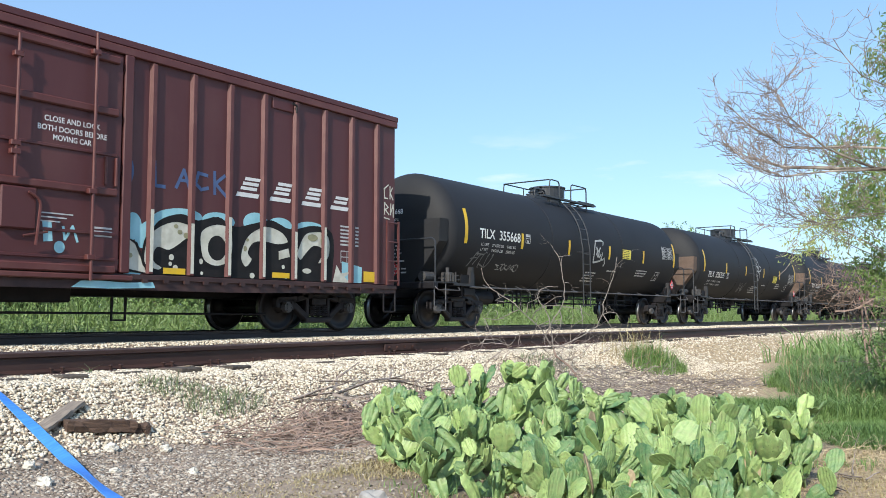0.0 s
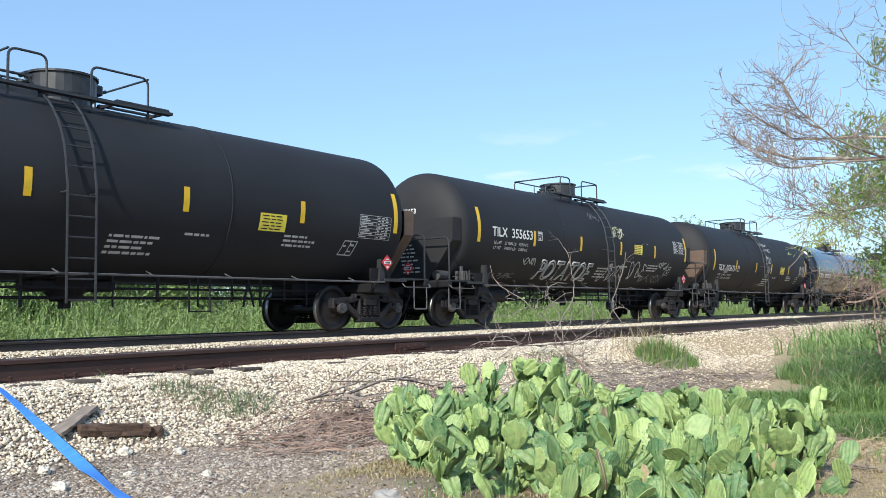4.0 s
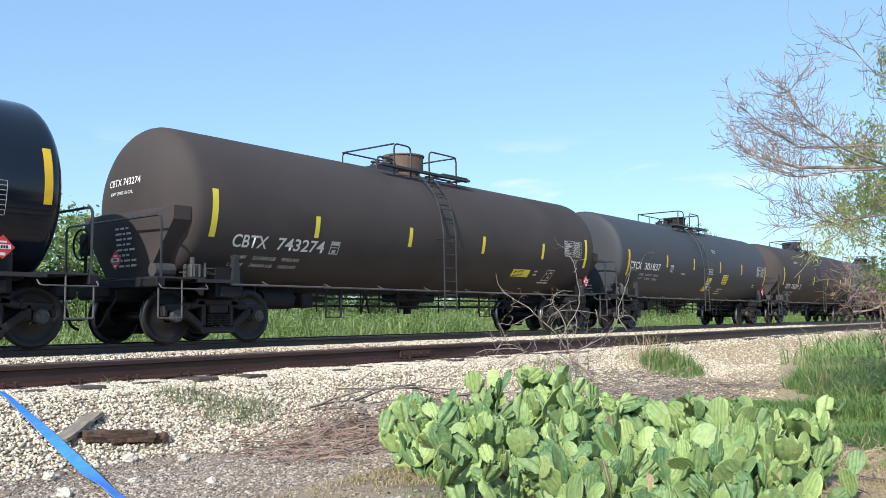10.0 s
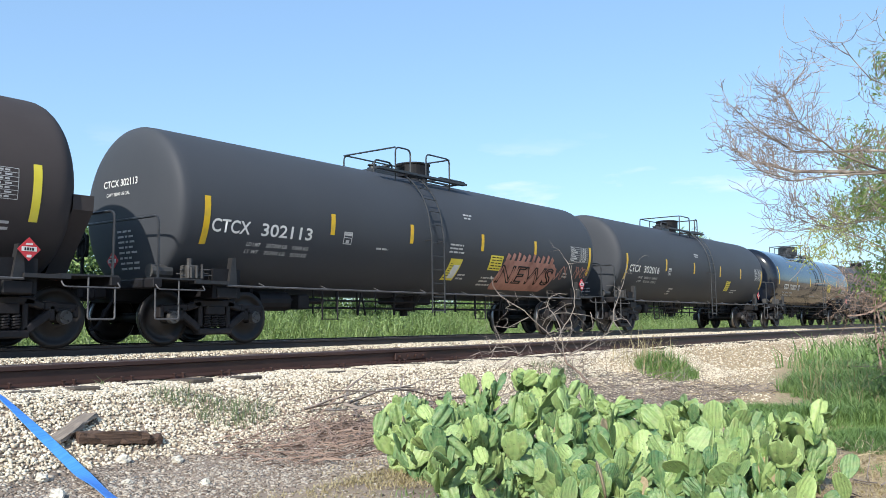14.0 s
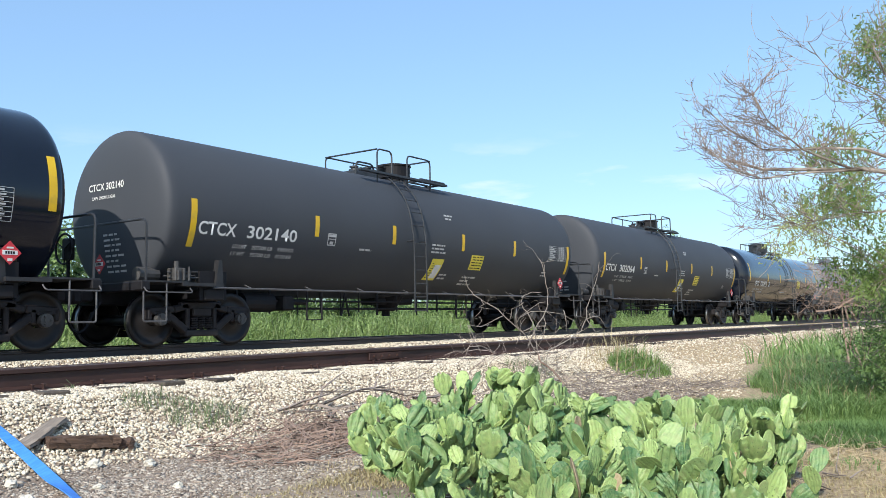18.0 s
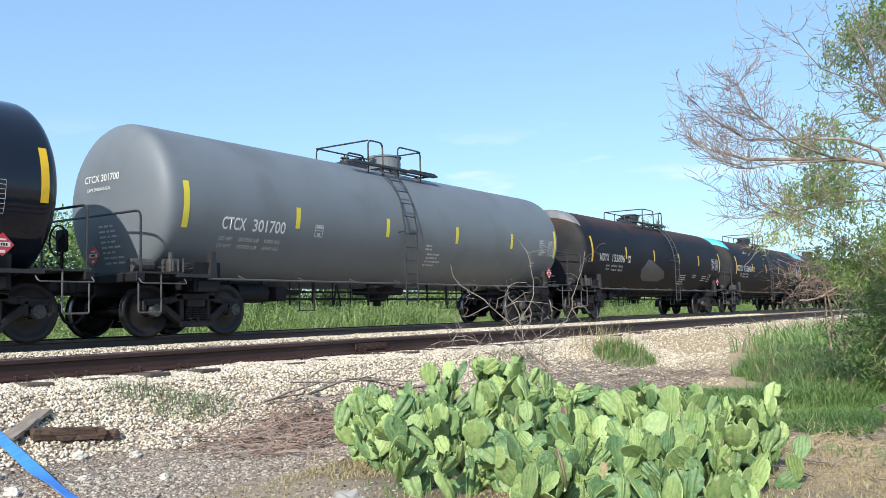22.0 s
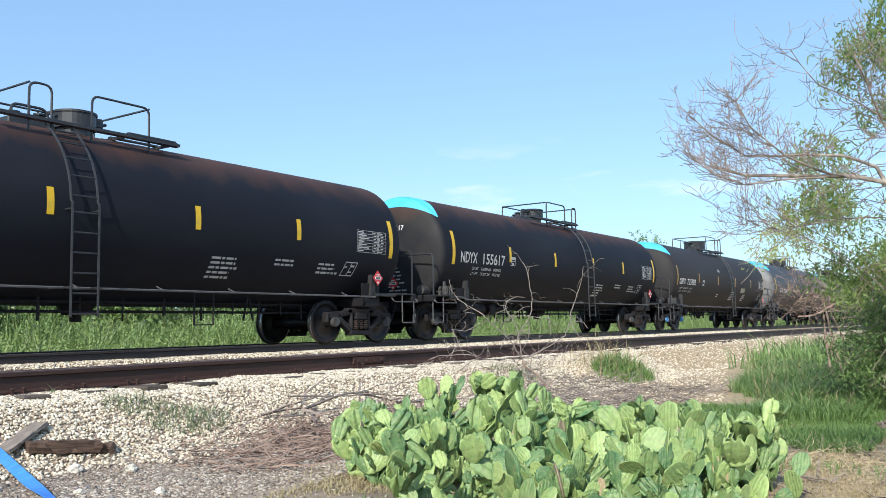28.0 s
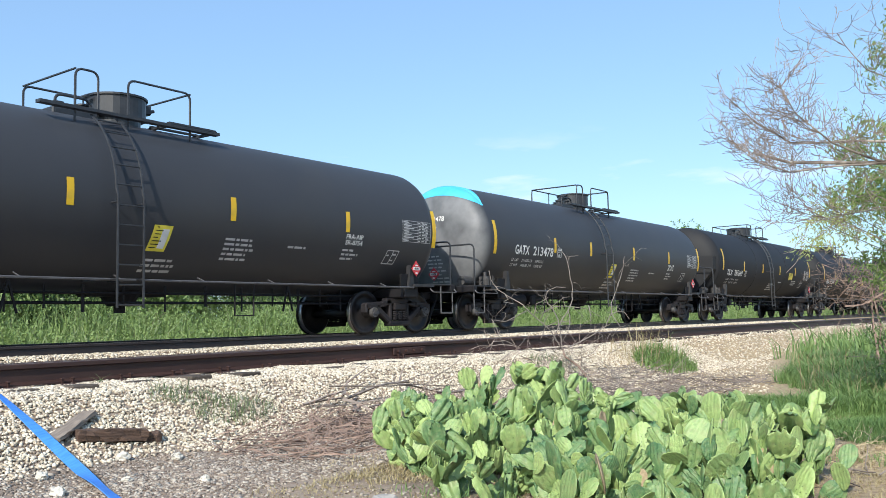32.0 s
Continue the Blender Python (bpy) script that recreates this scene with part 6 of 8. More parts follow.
def rock(name, x, y, s, material, label, seed, squash=0.7):
    bm = bmesh.new()
    bmesh.ops.create_icosphere(bm, subdivisions=3, radius=1.0)
    for v in bm.verts:
        n = noise.noise(v.co * 1.6 + Vector((seed, 0, 0))) * 0.45 + noise.noise(v.co * 4 + Vector((0, seed, 0))) * 0.16
        v.co *= 1 + n
        v.co.x *= s[0]
        v.co.y *= s[1]
        v.co.z *= s[2]
    low = min(v.co.z for v in bm.verts)
    ob = part(name, bm, material)
    ob.matrix_basis = pose(x, y, ground_z(x, y) - low * 0.55, 0, 0, seed * 40)
    return tagged(ob, label, "stone", "loose stones")


M_STONE = mat("pale_limestone", (0.5, 0.46, 0.38), (0.68, 0.64, 0.56), 0.9, 12, 80, bump=0.004)
for k, (x, y, r) in enumerate(((3.33, 5.15, 0.05), (3.62, 4.98, 0.045), (2.7, 5.0, 0.04), (3.0, 4.6, 0.03), (4.1, 5.2, 0.04), (3.25, 4.2, 0.035), (2.55, 4.55, 0.045), (4.55, 4.6, 0.03), (2.3, 4.1, 0.03))):
    rock("stone", x, y, (r, r * 0.8, r * 0.65), M_STONE, "pale fist-sized limestone on the dirt", k + 1)
M_RUBBLE = mat("grey_rubble", (0.24, 0.22, 0.2), (0.42, 0.4, 0.37), 0.9, 12, 80, bump=0.004)
rock("rubble_block", 3.14, 2.72, (0.09, 0.065, 0.055), M_RUBBLE, "pale broken block of rubble beside the cactus", 12)

M_OLDWOOD = mat("grey_split_timber", (0.1, 0.075, 0.055), (0.3, 0.24, 0.18), 0.9, 5, 60, bump=0.008, stretch=(1.2, 14, 14), contrast=0.6)
M_PALEWOOD = mat("bleached_board", (0.17, 0.135, 0.11), (0.33, 0.27, 0.215), 0.9, 5, 60, bump=0.004, stretch=(1.2, 12, 12))


M_DARKWOOD = mat("dark_rotten_tie", (0.035, 0.02, 0.015), (0.16, 0.098, 0.068), 0.9, 5, 60, bump=0.01, stretch=(1.2, 14, 14), contrast=0.6)


def beam(name, a, b, w, h, material, label, category="timber", seed=0, rough=0.012, parent=None, group=""):
    """A weathered board or beam lying from a to b (bottom centre line)."""
    a, b = Vector(a), Vector(b)
    ln = (b - a).length
    bm = bmesh.new()
    n = 10
    rings = []
    for k in range(n + 1):
        x = ln * k / n
        j = [Vector((x + (noise.noise((k * 1.3, seed, i)) * 0.05 if k in (0, n) else 0), sy * w / 2, (sz + 1) * h / 2)) + noise.noise_vector((k * 0.7, seed + i * 3.3, 1)) * rough for i, (sy, sz) in enumerate(((-1, -1), (-0.2, -1.05), (1, -1), (1.05, 0.1), (1, 1), (0.1, 1.1), (-1, 1), (-1.04, 0)))]
        rings.append([bm.verts.new(v) for v in j])
    for p, q in zip(rings, rings[1:]):
        for i in range(8):
            bm.faces.new((p[i], p[(i + 1) % 8], q[(i + 1) % 8], q[i]))
    bm.faces.new(rings[0][::-1])
    bm.faces.new(rings[-1])
    ob = part(name, bm, material, parent)
    d = b - a
    ob.matrix_basis = Matrix.Translation(a) @ d.to_track_quat('X', 'Z').to_matrix().to_4x4()
    return ob if parent else tagged(ob, label, category, group)


tagged(beam("broken_tie", (3.16, 5.44, 0.155), (3.62, 5.34, 0.11), 0.11, 0.08, M_DARKWOOD, "", seed=2, rough=0.02), "short split piece of weathered brown tie", "timber")
tagged(beam("broken_tie", (3.5, 5.4, 0.11), (3.73, 5.33, 0.105), 0.09, 0.06, M_DARKWOOD, "", seed=8, rough=0.03), "splintered end of the weathered brown tie", "timber")
tagged(beam("board", (3.0, 5.43, 0.175), (3.43, 5.72, 0.295), 0.1, 0.026, M_PALEWOOD, "", seed=5), "bleached board end leaning on the ballast", "timber")

# the blue strap
M_STRAP = mat("blue_webbing", (0.035, 0.19, 0.66), (0.08, 0.3, 0.8), 0.6, 10, 140, bump=0.001, stretch=(1, 6, 1))


def strap():
    pts = [Vector((x, y, ground_z(x, y) + 0.045)) for x, y in ((2.97, 6.3), (2.97, 6.12), (2.96, 5.57), (2.93, 5.03), (2.78, 4.6), (2.6, 4.12), (2.32, 3.37), (1.92, 2.37), (1.68, 1.75), (1.42, 1.1))]
    fine = []
    for k in range(len(pts) - 1):
        p0, p1, p2, p3 = pts[max(k - 1, 0)], pts[k], pts[k + 1], pts[min(k + 2, len(pts) - 1)]
        for j in range(8):
            t = j / 8
            fine.append(0.5 * (2 * p1 + (p2 - p0) * t + (2 * p0 - 5 * p1 + 4 * p2 - p3) * t * t + (3 * p1 - p0 - 3 * p2 + p3) * t ** 3))
    bm = bmesh.new()
    rows = []
    for k, p in enumerate(fine):
        d = (fine[min(k + 1, len(fine) - 1)] - fine[max(k - 1, 0)]).normalized()
        s = d.cross(Vector((0, 0, 1))).normalized()
        tw = 0.35 * math.sin(k * 0.21)
        w = (s * math.cos(tw) + Vector((0, 0, 1)) * math.sin(tw)) * 0.036
        up = w.cross(d).normalized() * 0.0025
        rows.append([bm.verts.new(p + q) for q in (-w - up, w - up, w + up, -w + up)])
    for p, q in zip(rows, rows[1:]):
        for i in range(4):
            bm.faces.new((p[i], p[(i + 1) % 4], q[(i + 1) % 4], q[i]))
    bm.faces.new(rows[0])
    bm.faces.new(rows[-1][::-1])
    ob = part("strap", bm, M_STRAP)
    tagged(ob, "bright blue webbing strap drawn over the ground to the rail", "strap")


strap()


# ---- leaves and grass ----
def quads(name, v, material, label, category="", kind="stuff", parent=None):
    """v: n x 4 x 3 corners."""
    n = len(v)
    ob = mesh_from(name, v.reshape(-1, 3), np.arange(n * 4).reshape(n, 4), material, parent)
    return tagged(ob, label, category, kind=kind)


def leaf_quads(rg, centres, length, width, droop=0.3, along=None):
    """A pointed leaf at every place, hanging or lying as droop says."""
    n = len(centres)
    d = rg.normal(size=(n, 3)) if along is None else along + rg.normal(size=(n, 3)) * 0.35
    d[:, 2] -= droop
    d /= np.linalg.norm(d, axis=1)[:, None]
    s = np.cross(d, rg.normal(size=(n, 3)))
    s /= np.linalg.norm(s, axis=1)[:, None] + 1e-9
    ln = length * rg.uniform(0.6, 1.3, (n, 1))
    w = width * rg.uniform(0.7, 1.3, (n, 1))
    return np.stack([centres, centres + d * ln * 0.45 + s * w / 2, centres + d * ln, centres + d * ln * 0.45 - s * w / 2], 1)


def blades(rg, xy, base, height, width, lean=0.35):
    """Grass blades: two tapering pieces each, bent to one side."""
    n = len(xy)
    a = rg.uniform(0, 6.283, n)
    h = height * rg.uniform(0.55, 1.15, n)
    out = np.stack([np.cos(a), np.sin(a)], 1)
    side = np.stack([-np.sin(a), np.cos(a), np.zeros(n)], 1) * (width * rg.uniform(0.6, 1.3, n))[:, None] / 2
    l1, l2 = lean * rg.uniform(0.2, 1, n) * h * 0.4, lean * rg.uniform(0.4, 1.6, n) * h
    p0 = np.concatenate([xy, base[:, None]], 1)
    p1 = np.concatenate([xy + out * l1[:, None], (base + h * 0.6)[:, None]], 1)
    p2 = np.concatenate([xy + out * l2[:, None], (base + h)[:, None]], 1)
    q = np.empty((n, 2, 4, 3))
    q[:, 0] = np.stack([p0 - side, p0 + side, p1 + side * 0.8, p1 - side * 0.8], 1)
    q[:, 1] = np.stack([p1 - side * 0.8, p1 + side * 0.8, p2 + side * 0.12, p2 - side * 0.12], 1)
    return q.reshape(-1, 4, 3)


def gz_of(xy):
    return np.array([ground_z(x, y) for x, y in xy])


M_WEED = leaf_mat("field_weeds", (0.13, 0.215, 0.06), (0.3, 0.41, 0.14))
M_PALEWEED = leaf_mat("pale_seeding_weeds", (0.19, 0.25, 0.1), (0.34, 0.4, 0.2))
M_WEEDL = leaf_mat("pale_bush_leaves", (0.1, 0.17, 0.06), (0.28, 0.37, 0.15))
M_WEEDD = leaf_mat("dark_bush_leaves", (0.025, 0.06, 0.018), (0.075, 0.13, 0.035))
M_GRASS = leaf_mat("tall_green_grass", (0.13, 0.235, 0.07), (0.32, 0.45, 0.165), through_=0.4)
M_LAWN = leaf_mat("short_green_grass", (0.15, 0.265, 0.075), (0.28, 0.41, 0.14), through_=0.4)
M_DRY = leaf_mat("dry_grass", (0.3, 0.24, 0.12), (0.5, 0.42, 0.24), through_=0.1)
M_TREELEAF = leaf_mat("feathery_tree_leaves", (0.14, 0.235, 0.06), (0.38, 0.48, 0.17), through_=0.5)
M_SPRIG = leaf_mat("young_yellow_green_leaves", (0.36, 0.42, 0.11), (0.58, 0.63, 0.26), through_=0.5)
M_THICKET = leaf_mat("dark_thicket_leaves", (0.05, 0.095, 0.03), (0.17, 0.26, 0.08), through_=0.25)
M_SHRUB = leaf_mat("dark_feathery_shrub", (0.085, 0.165, 0.05), (0.27, 0.39, 0.13), through_=0.35)


def field():
    rg = np.random.default_rng(21)
    # weeds behind the train
    n = 56000
    xy = np.stack([-14 + 120 * rg.random(n) ** 1.35, 16.6 + 13 * rg.random(n) ** 1.4], 1)
    hh = np.array([0.85 + 0.5 * noise.noise((x * 0.25, y * 0.25, 0)) + 0.25 * noise.noise((x * 1.1, y * 1.1, 0)) for x, y in xy])
    hh = np.clip(hh, 0.25, 1.5) * np.clip((xy[:, 1] - 15.6) / 1.8, 0.35, 1) * (1 + np.clip(xy[:, 1] - 17.5, 0, 20) * 0.14)
    quads("field_grass", blades(rg, xy, np.full(n, 0.08), hh, 0.036, 0.5), M_WEED, "tall green weeds along the far side of the tracks", "grass")
    m = 210000
    k = rg.integers(0, n, m)
    c = np.concatenate([xy[k] + rg.normal(size=(m, 2)) * 0.12, (0.1 + hh[k] * rg.random(m) ** 0.6)[:, None]], 1)
    quads("field_leaves", leaf_quads(rg, c, 0.085, 0.034, -0.1), M_WEED, "broad leaves of the weeds beyond the train", "weeds")


    k = rg.integers(0, len(xy), 9000)
    quads("pale_weeds", blades(rg, xy[k] + rg.normal(size=(9000, 2)) * 0.3, np.full(9000, 0.08), hh[k] * 1.08, 0.036, 0.5), M_PALEWEED, "pale grey-green weeds among the field grass", "weeds")
    # the rough meadow that goes on beyond
    n = 16000
    xy = np.stack([-70 + 420 * rg.random(n) ** 1.2, 28 + 90 * rg.random(n) ** 1.3], 1)
    quads("far_meadow", blades(rg, xy, np.full(n, 0.05), rg.uniform(0.7, 1.6, n), 0.5, 0.4), M_WEED, "green meadow weeds stretching away from the tracks", "grass")


field()


def bush(x, y, rx, rz, seed, material, n=2600, leaf=0.2, label="dark green bush beyond the railway"):
    rg = np.random.default_rng(seed)
    b = thing("bush", label, "bush", "bushes behind the train", pose(x, y, 0.08))
    bm = bmesh.new()
    ends = []
    for k in range(9):
        a, e = rg.uniform(0, 6.28), rg.uniform(0.3, 1.0)
        tip = Vector((rx * 0.8 * math.cos(a) * (1.1 - e * 0.5), rx * 0.8 * math.sin(a) * (1.1 - e * 0.5), rz * (0.35 + 0.6 * e)))
        mid = tip * 0.5 + Vector((0, 0, rz * 0.12))
        tube(bm, [(0, 0, -0.1), mid, tip], 0.03, 5, [0.05, 0.03, 0.012])
        ends.append(tip)
    part("stem", bm, M_OLDWOOD, b)
    cl = []
    for t in ends + [Vector((rg.normal() * rx * 0.4, rg.normal() * rx * 0.4, rz * rg.uniform(0.3, 0.9))) for _ in range(14)]:
        r = rg.uniform(0.25, 0.5) * rx * 0.6
        cl.append(np.array(t[:]) + rg.normal(size=(n // 23, 3)) * np.array([r, r, r * 0.7]))
    c = np.concatenate(cl)
    c = c[c[:, 2] > 0.02]
    ob = quads("foliage", leaf_quads(rg, c, leaf, leaf * 0.5, 0.2), material, "", parent=b)
    return b


rb = random.Random(8)
for k in range(40):
    x = -12 + k * 2.5 + rb.uniform(-1.2, 1.2)
    bush(x, rb.uniform(21.5, 27), rb.uniform(1.3, 2.2), rb.uniform(1.7, 2.9), 100 + k, M_WEEDD if k % 3 else M_WEED, label="dark green bush beyond the railway" if k % 3 else "yellow-green bush beyond the railway")
for k in range(8):
    bush(7.5 + k * 1.9 + rb.uniform(-0.4, 0.4), rb.uniform(25, 28.5), rb.uniform(1.6, 2.1), rb.uniform(4.1, 5.0) - 0.25 * max(0, k - 5), 300 + k, M_WEED if k % 2 else M_WEEDL, 4200, 0.17, "tall bright green bush behind the tracks")
for k in range(16):
    bush(95 + k * 16 + rb.uniform(-4, 4), rb.uniform(24, 40), rb.uniform(4, 6), rb.uniform(3.5, 6), 200 + k, M_WEEDD, 1500, 0.7, "distant dark green tree belt")


# ---- prickly pears ----
def cactus_mat():
    m = mat("prickly_pear_skin", (0.072, 0.167, 0.07), (0.39, 0.52, 0.187), 0.45, 5, 30, spread=0.3, random_=0.8, bump=0.008, contrast=0.95, dirt=(0.33, 0.31, 0.15), dirt_scale=4, dirt_amount=0.45)
    n, l = m.node_tree.nodes, m.node_tree.links
    b = n["Principled BSDF"]
    src = b.inputs["Base Color"].links[0].from_socket
    tc, vo = n.new("ShaderNodeTexCoord"), n.new("ShaderNodeTexVoronoi")
    vo.inputs["Scale"].default_value, vo.inputs["Randomness"].default_value = 7.5, 0.35
    l.new(tc.outputs["Object"], vo.inputs["Vector"])
    mr = n.new("ShaderNodeMapRange")
    mr.inputs["From Min"].default_value, mr.inputs["From Max"].default_value = 0.1, 0.17
    mr.inputs["To Min"].default_value, mr.inputs["To Max"].default_value = 0.7, 0.0
    l.new(vo.outputs["Distance"], mr.inputs["Value"])
    mx = n.new("ShaderNodeMix")
    mx.data_type = 'RGBA'
    l.new(mr.outputs[0], mx.inputs[0])
    l.new(src, mx.inputs[6])
    mx.inputs[7].default_value = (0.04, 0.06, 0.025, 1)
    l.new(mx.outputs[2], b.inputs["Base Color"])
    # shallow folds that run up the paddle
    wv, bp = n.new("ShaderNodeTexWave"), n.new("ShaderNodeBump")
    wv.wave_type, wv.bands_direction = 'BANDS', 'X'
    wv.inputs["Scale"].default_value, wv.inputs["Distortion"].default_value = 2.6, 3.5
    wv.inputs["Detail"].default_value, wv.inputs["Detail Scale"].default_value = 1.0, 1.3
    l.new(tc.outputs["Object"], wv.inputs["Vector"])
    bp.inputs["Strength"].default_value, bp.inputs["Distance"].default_value = 0.6, 0.0022
    l.new(wv.outputs["Fac"], bp.inputs["Height"])
    l.new(b.inputs["Normal"].links[0].from_socket, bp.inputs["Normal"])
    l.new(bp.outputs[0], b.inputs["Normal"])
    return m


M_CACTUS = cactus_mat()
M_DEADPAD = mat("dried_cactus_pad", (0.3, 0.22, 0.13), (0.48, 0.38, 0.25), 0.85, 8, 60, bump=0.006)


def pad_mesh(seed, fluted=False):
    """A paddle one unit long, standing on its narrow end: bowed, with a scalloped rim, or fluted from foot to rim."""
    rnd = random.Random(seed)
    bm = bmesh.new()
    bmesh.ops.create_uvsphere(bm, u_segments=26, v_segments=14, radius=0.5)
    bow, wid, ph, skew = rnd.uniform(-0.25, 0.25), rnd.uniform(0.3, 0.42), rnd.uniform(0, 6), rnd.uniform(-0.12, 0.12)
    ribs, deep = (rnd.uniform(22, 32), rnd.uniform(0.045, 0.08)) if fluted else (rnd.uniform(6, 11), rnd.uniform(0.006, 0.02))
    for v in bm.verts:
        t = v.co.z + 0.5
        a = math.atan2(v.co.x, v.co.z)
        rim = math.hypot(v.co.x, v.co.z) * 2
        w = wid * 2 * (0.56 + 0.48 * math.sin(min(1, t * 0.93) * 1.8)) * (0.8 if t < 0.1 else 1)
        x = v.co.x * w * (1.05 + (0.07 if fluted else 0.03) * rim * math.sin(a * 15 + ph)) + skew * t * t * 0.5
        z = t + (0.055 if fluted else 0.015) * rim * t * math.sin(a * 17 + ph)
        y = v.co.y * 0.085
        y += bow * (t - 0.1) ** 2 + deep * math.sin(x * ribs * (1.15 - 0.25 * t) + ph) * min(1.0, t * 1.4) + bow * 0.5 * (x * 2) ** 2
        v.co = (x, y, z)
    me = bpy.data.meshes.new("pad")
    bm.to_mesh(me)
    bm.free()
    me.shade_smooth()
    me.materials.append(M_CACTUS)
    return me


PADS = [pad_mesh(k) for k in range(12)]
FOLDED = [pad_mesh(k + 20, True) for k in range(12)]
DEAD = [m.copy() for m in PADS[:4]]
for m in DEAD:
    m.materials.clear()
    m.materials.append(M_DEADPAD)


def prickly_pear(x, y, r, top, count, seed, fold):
    rnd = random.Random(seed)
    plant = thing("prickly_pear", "prickly pear cactus with pale green paddles on the dirt", "cactus", "prickly pears", pose(x, y, ground_z(x, y)))
    made = []

    def pad(pos, face, tilt, roll, s, dead=False):
        o = new("pad", rnd.choice(DEAD if dead else FOLDED if rnd.random() < fold else PADS))
        o.parent = plant
        m = Matrix.Translation(pos) @ Euler((radians(tilt), radians(roll), radians(face)), 'XYZ').to_matrix().to_4x4() @ Matrix.Diagonal((s, s, s, 1))
        o.matrix_basis = m
        made.append((m, s, 0))
        return m

    stack = []
    for _ in range(count * 12):
        if len(made) >= count:
            break
        if not stack or rnd.random() < 0.2:
            a, q = rnd.uniform(0, 6.28), r * math.sqrt(rnd.random())
            px, py = q * math.cos(a), q * math.sin(a)
            s = rnd.uniform(0.13, 0.235)
            m = pad((px, py, -0.03), rnd.gauss(-60, 68), rnd.gauss(0, 30), rnd.gauss(0, 30), s, rnd.random() < 0.06)
            stack.append((m, s))
        else:
            m0, s0 = stack.pop(rnd.randrange(len(stack)))
            for _ in range(rnd.choice((1, 2, 2, 3))):
                u = rnd.uniform(-0.28, 0.28)
                p = m0 @ Vector((u, 0, 0.95 - abs(u) * 0.5))
                s = rnd.uniform(0.095, 0.215)
                if p.z + s > top * (1 - 0.3 * (math.hypot(p.x, p.y) / (r + 0.15)) ** 2) or math.hypot(p.x, p.y) > r + 0.16:
                    continue
                f0 = math.degrees(m0.to_euler().z)
                m = pad(p - Vector((0, 0, 0.015)), f0 * 0.35 - 39 + rnd.gauss(0, 60), rnd.gauss(0, 28), rnd.gauss(u * -90, 28), s, rnd.random() < 0.012)
                stack.append((m, s))
    return plant


PLANTS = ((4.45, 3.48, 0.28, 0.58, 40), (4.62, 3.25, 0.3, 0.56, 40), (4.75, 3.05, 0.34, 0.7, 50), (4.7, 2.75, 0.36, 0.74, 60), (4.2, 3.0, 0.34, 0.54, 46), (4.3, 2.5, 0.36, 0.66, 56), (3.85, 2.55, 0.32, 0.48, 42), (5.0, 2.5, 0.26, 0.48, 28), (4.75, 2.2, 0.28, 0.36, 26), (4.1, 2.1, 0.32, 0.5, 44), (3.65, 2.05, 0.3, 0.38, 34), (4.75, 1.86, 0.3, 0.56, 42), (4.85, 1.58, 0.26, 0.74, 46), (4.4, 1.62, 0.32, 0.56, 46), (4.95, 1.38, 0.15, 0.6, 18), (4.5, 1.32, 0.2, 0.46, 26), (3.95, 1.6, 0.28, 0.42, 34), (4.0, 1.3, 0.18, 0.3, 13), (3.45, 1.45, 0.18, 0.28, 11))
for k, (x, y, r, top, n) in enumerate(PLANTS):
    prickly_pear(x, y, r, top, int(n * 1.6), 300 + k, 0.75 if y > 2.3 else 0.3)

# a red can and a white sheet by the cactus
M_REDCAN = mat("faded_red_plastic", (0.5, 0.02, 0.025), (0.66, 0.05, 0.05), 0.4, 5, 50)
M_SHEET = mat("dirty_white_sheet", (0.5, 0.48, 0.45), (0.72, 0.7, 0.67), 0.75, 5, 40, bump=0.003, dirt=(0.3, 0.24, 0.18), dirt_scale=5, dirt_amount=0.6)


def red_can():
    bm = bmesh.new()
    lathe_x(bm, [(0.0, 0.0), (0.0, 0.075), (0.01, 0.085), (0.12, 0.085), (0.16, 0.07), (0.185, 0.03), (0.21, 0.028), (0.21, 0.0)], 20)
    can = part("plastic_can", bm, M_REDCAN, smooth=True)
    can.matrix_basis = pose(3.37, 1.86, ground_z(3.37, 1.86) - 0.025, 130, -12, 118)
    tagged(can, "red plastic can lying among the cactus paddles", "can")
    bm = bmesh.new()
    tube(bm, bent([(0.03, 0, 0.08), (0.05, 0, 0.125), (0.13, 0, 0.125), (0.16, 0, 0.065)], 0.03), 0.011, 6)
    part("handle", bm, M_REDCAN, can)


red_can()


def crumpled(name, x, y, sx, sy, h, turn, material, label, category, seed):
    bm = bmesh.new()
    n = 22
    g = [[bm.verts.new(((i / n - 0.5) * sx, (j / n - 0.5) * sy, 0.015 + h * max(0, (0.4 + 1.3 * noise.noise((i * 0.22 + seed, j * 0.2, 0)) + 0.35 * noise.noise((i * 0.6, j * 0.6, seed)))) * math.sin(math.pi * min(1, max(0, i / n))) ** 0.6 * math.sin(math.pi * j / n) ** 0.6)) for i in range(n + 1)] for j in range(n + 1)]
    for j in range(n):
        for i in range(n):
            bm.faces.new((g[j][i], g[j][i + 1], g[j + 1][i + 1], g[j + 1][i]))
    r = bmesh.ops.extrude_face_region(bm, geom=bm.faces[:])
    bmesh.ops.translate(bm, verts=[v for v in r["geom"] if isinstance(v, bmesh.types.BMVert)], vec=(0, 0, -0.008))
    ob = part(name, bm, material)
    ob.matrix_basis = pose(x, y, ground_z(x, y) + 0.004, 0, 0, turn)
    return tagged(ob, label, category)


crumpled("plastic_sheet", 2.46, 2.64, 0.46, 0.34, 0.12, 30, M_SHEET, "crumpled dirty white plastic sheet on the dirt", "sheet", 3)


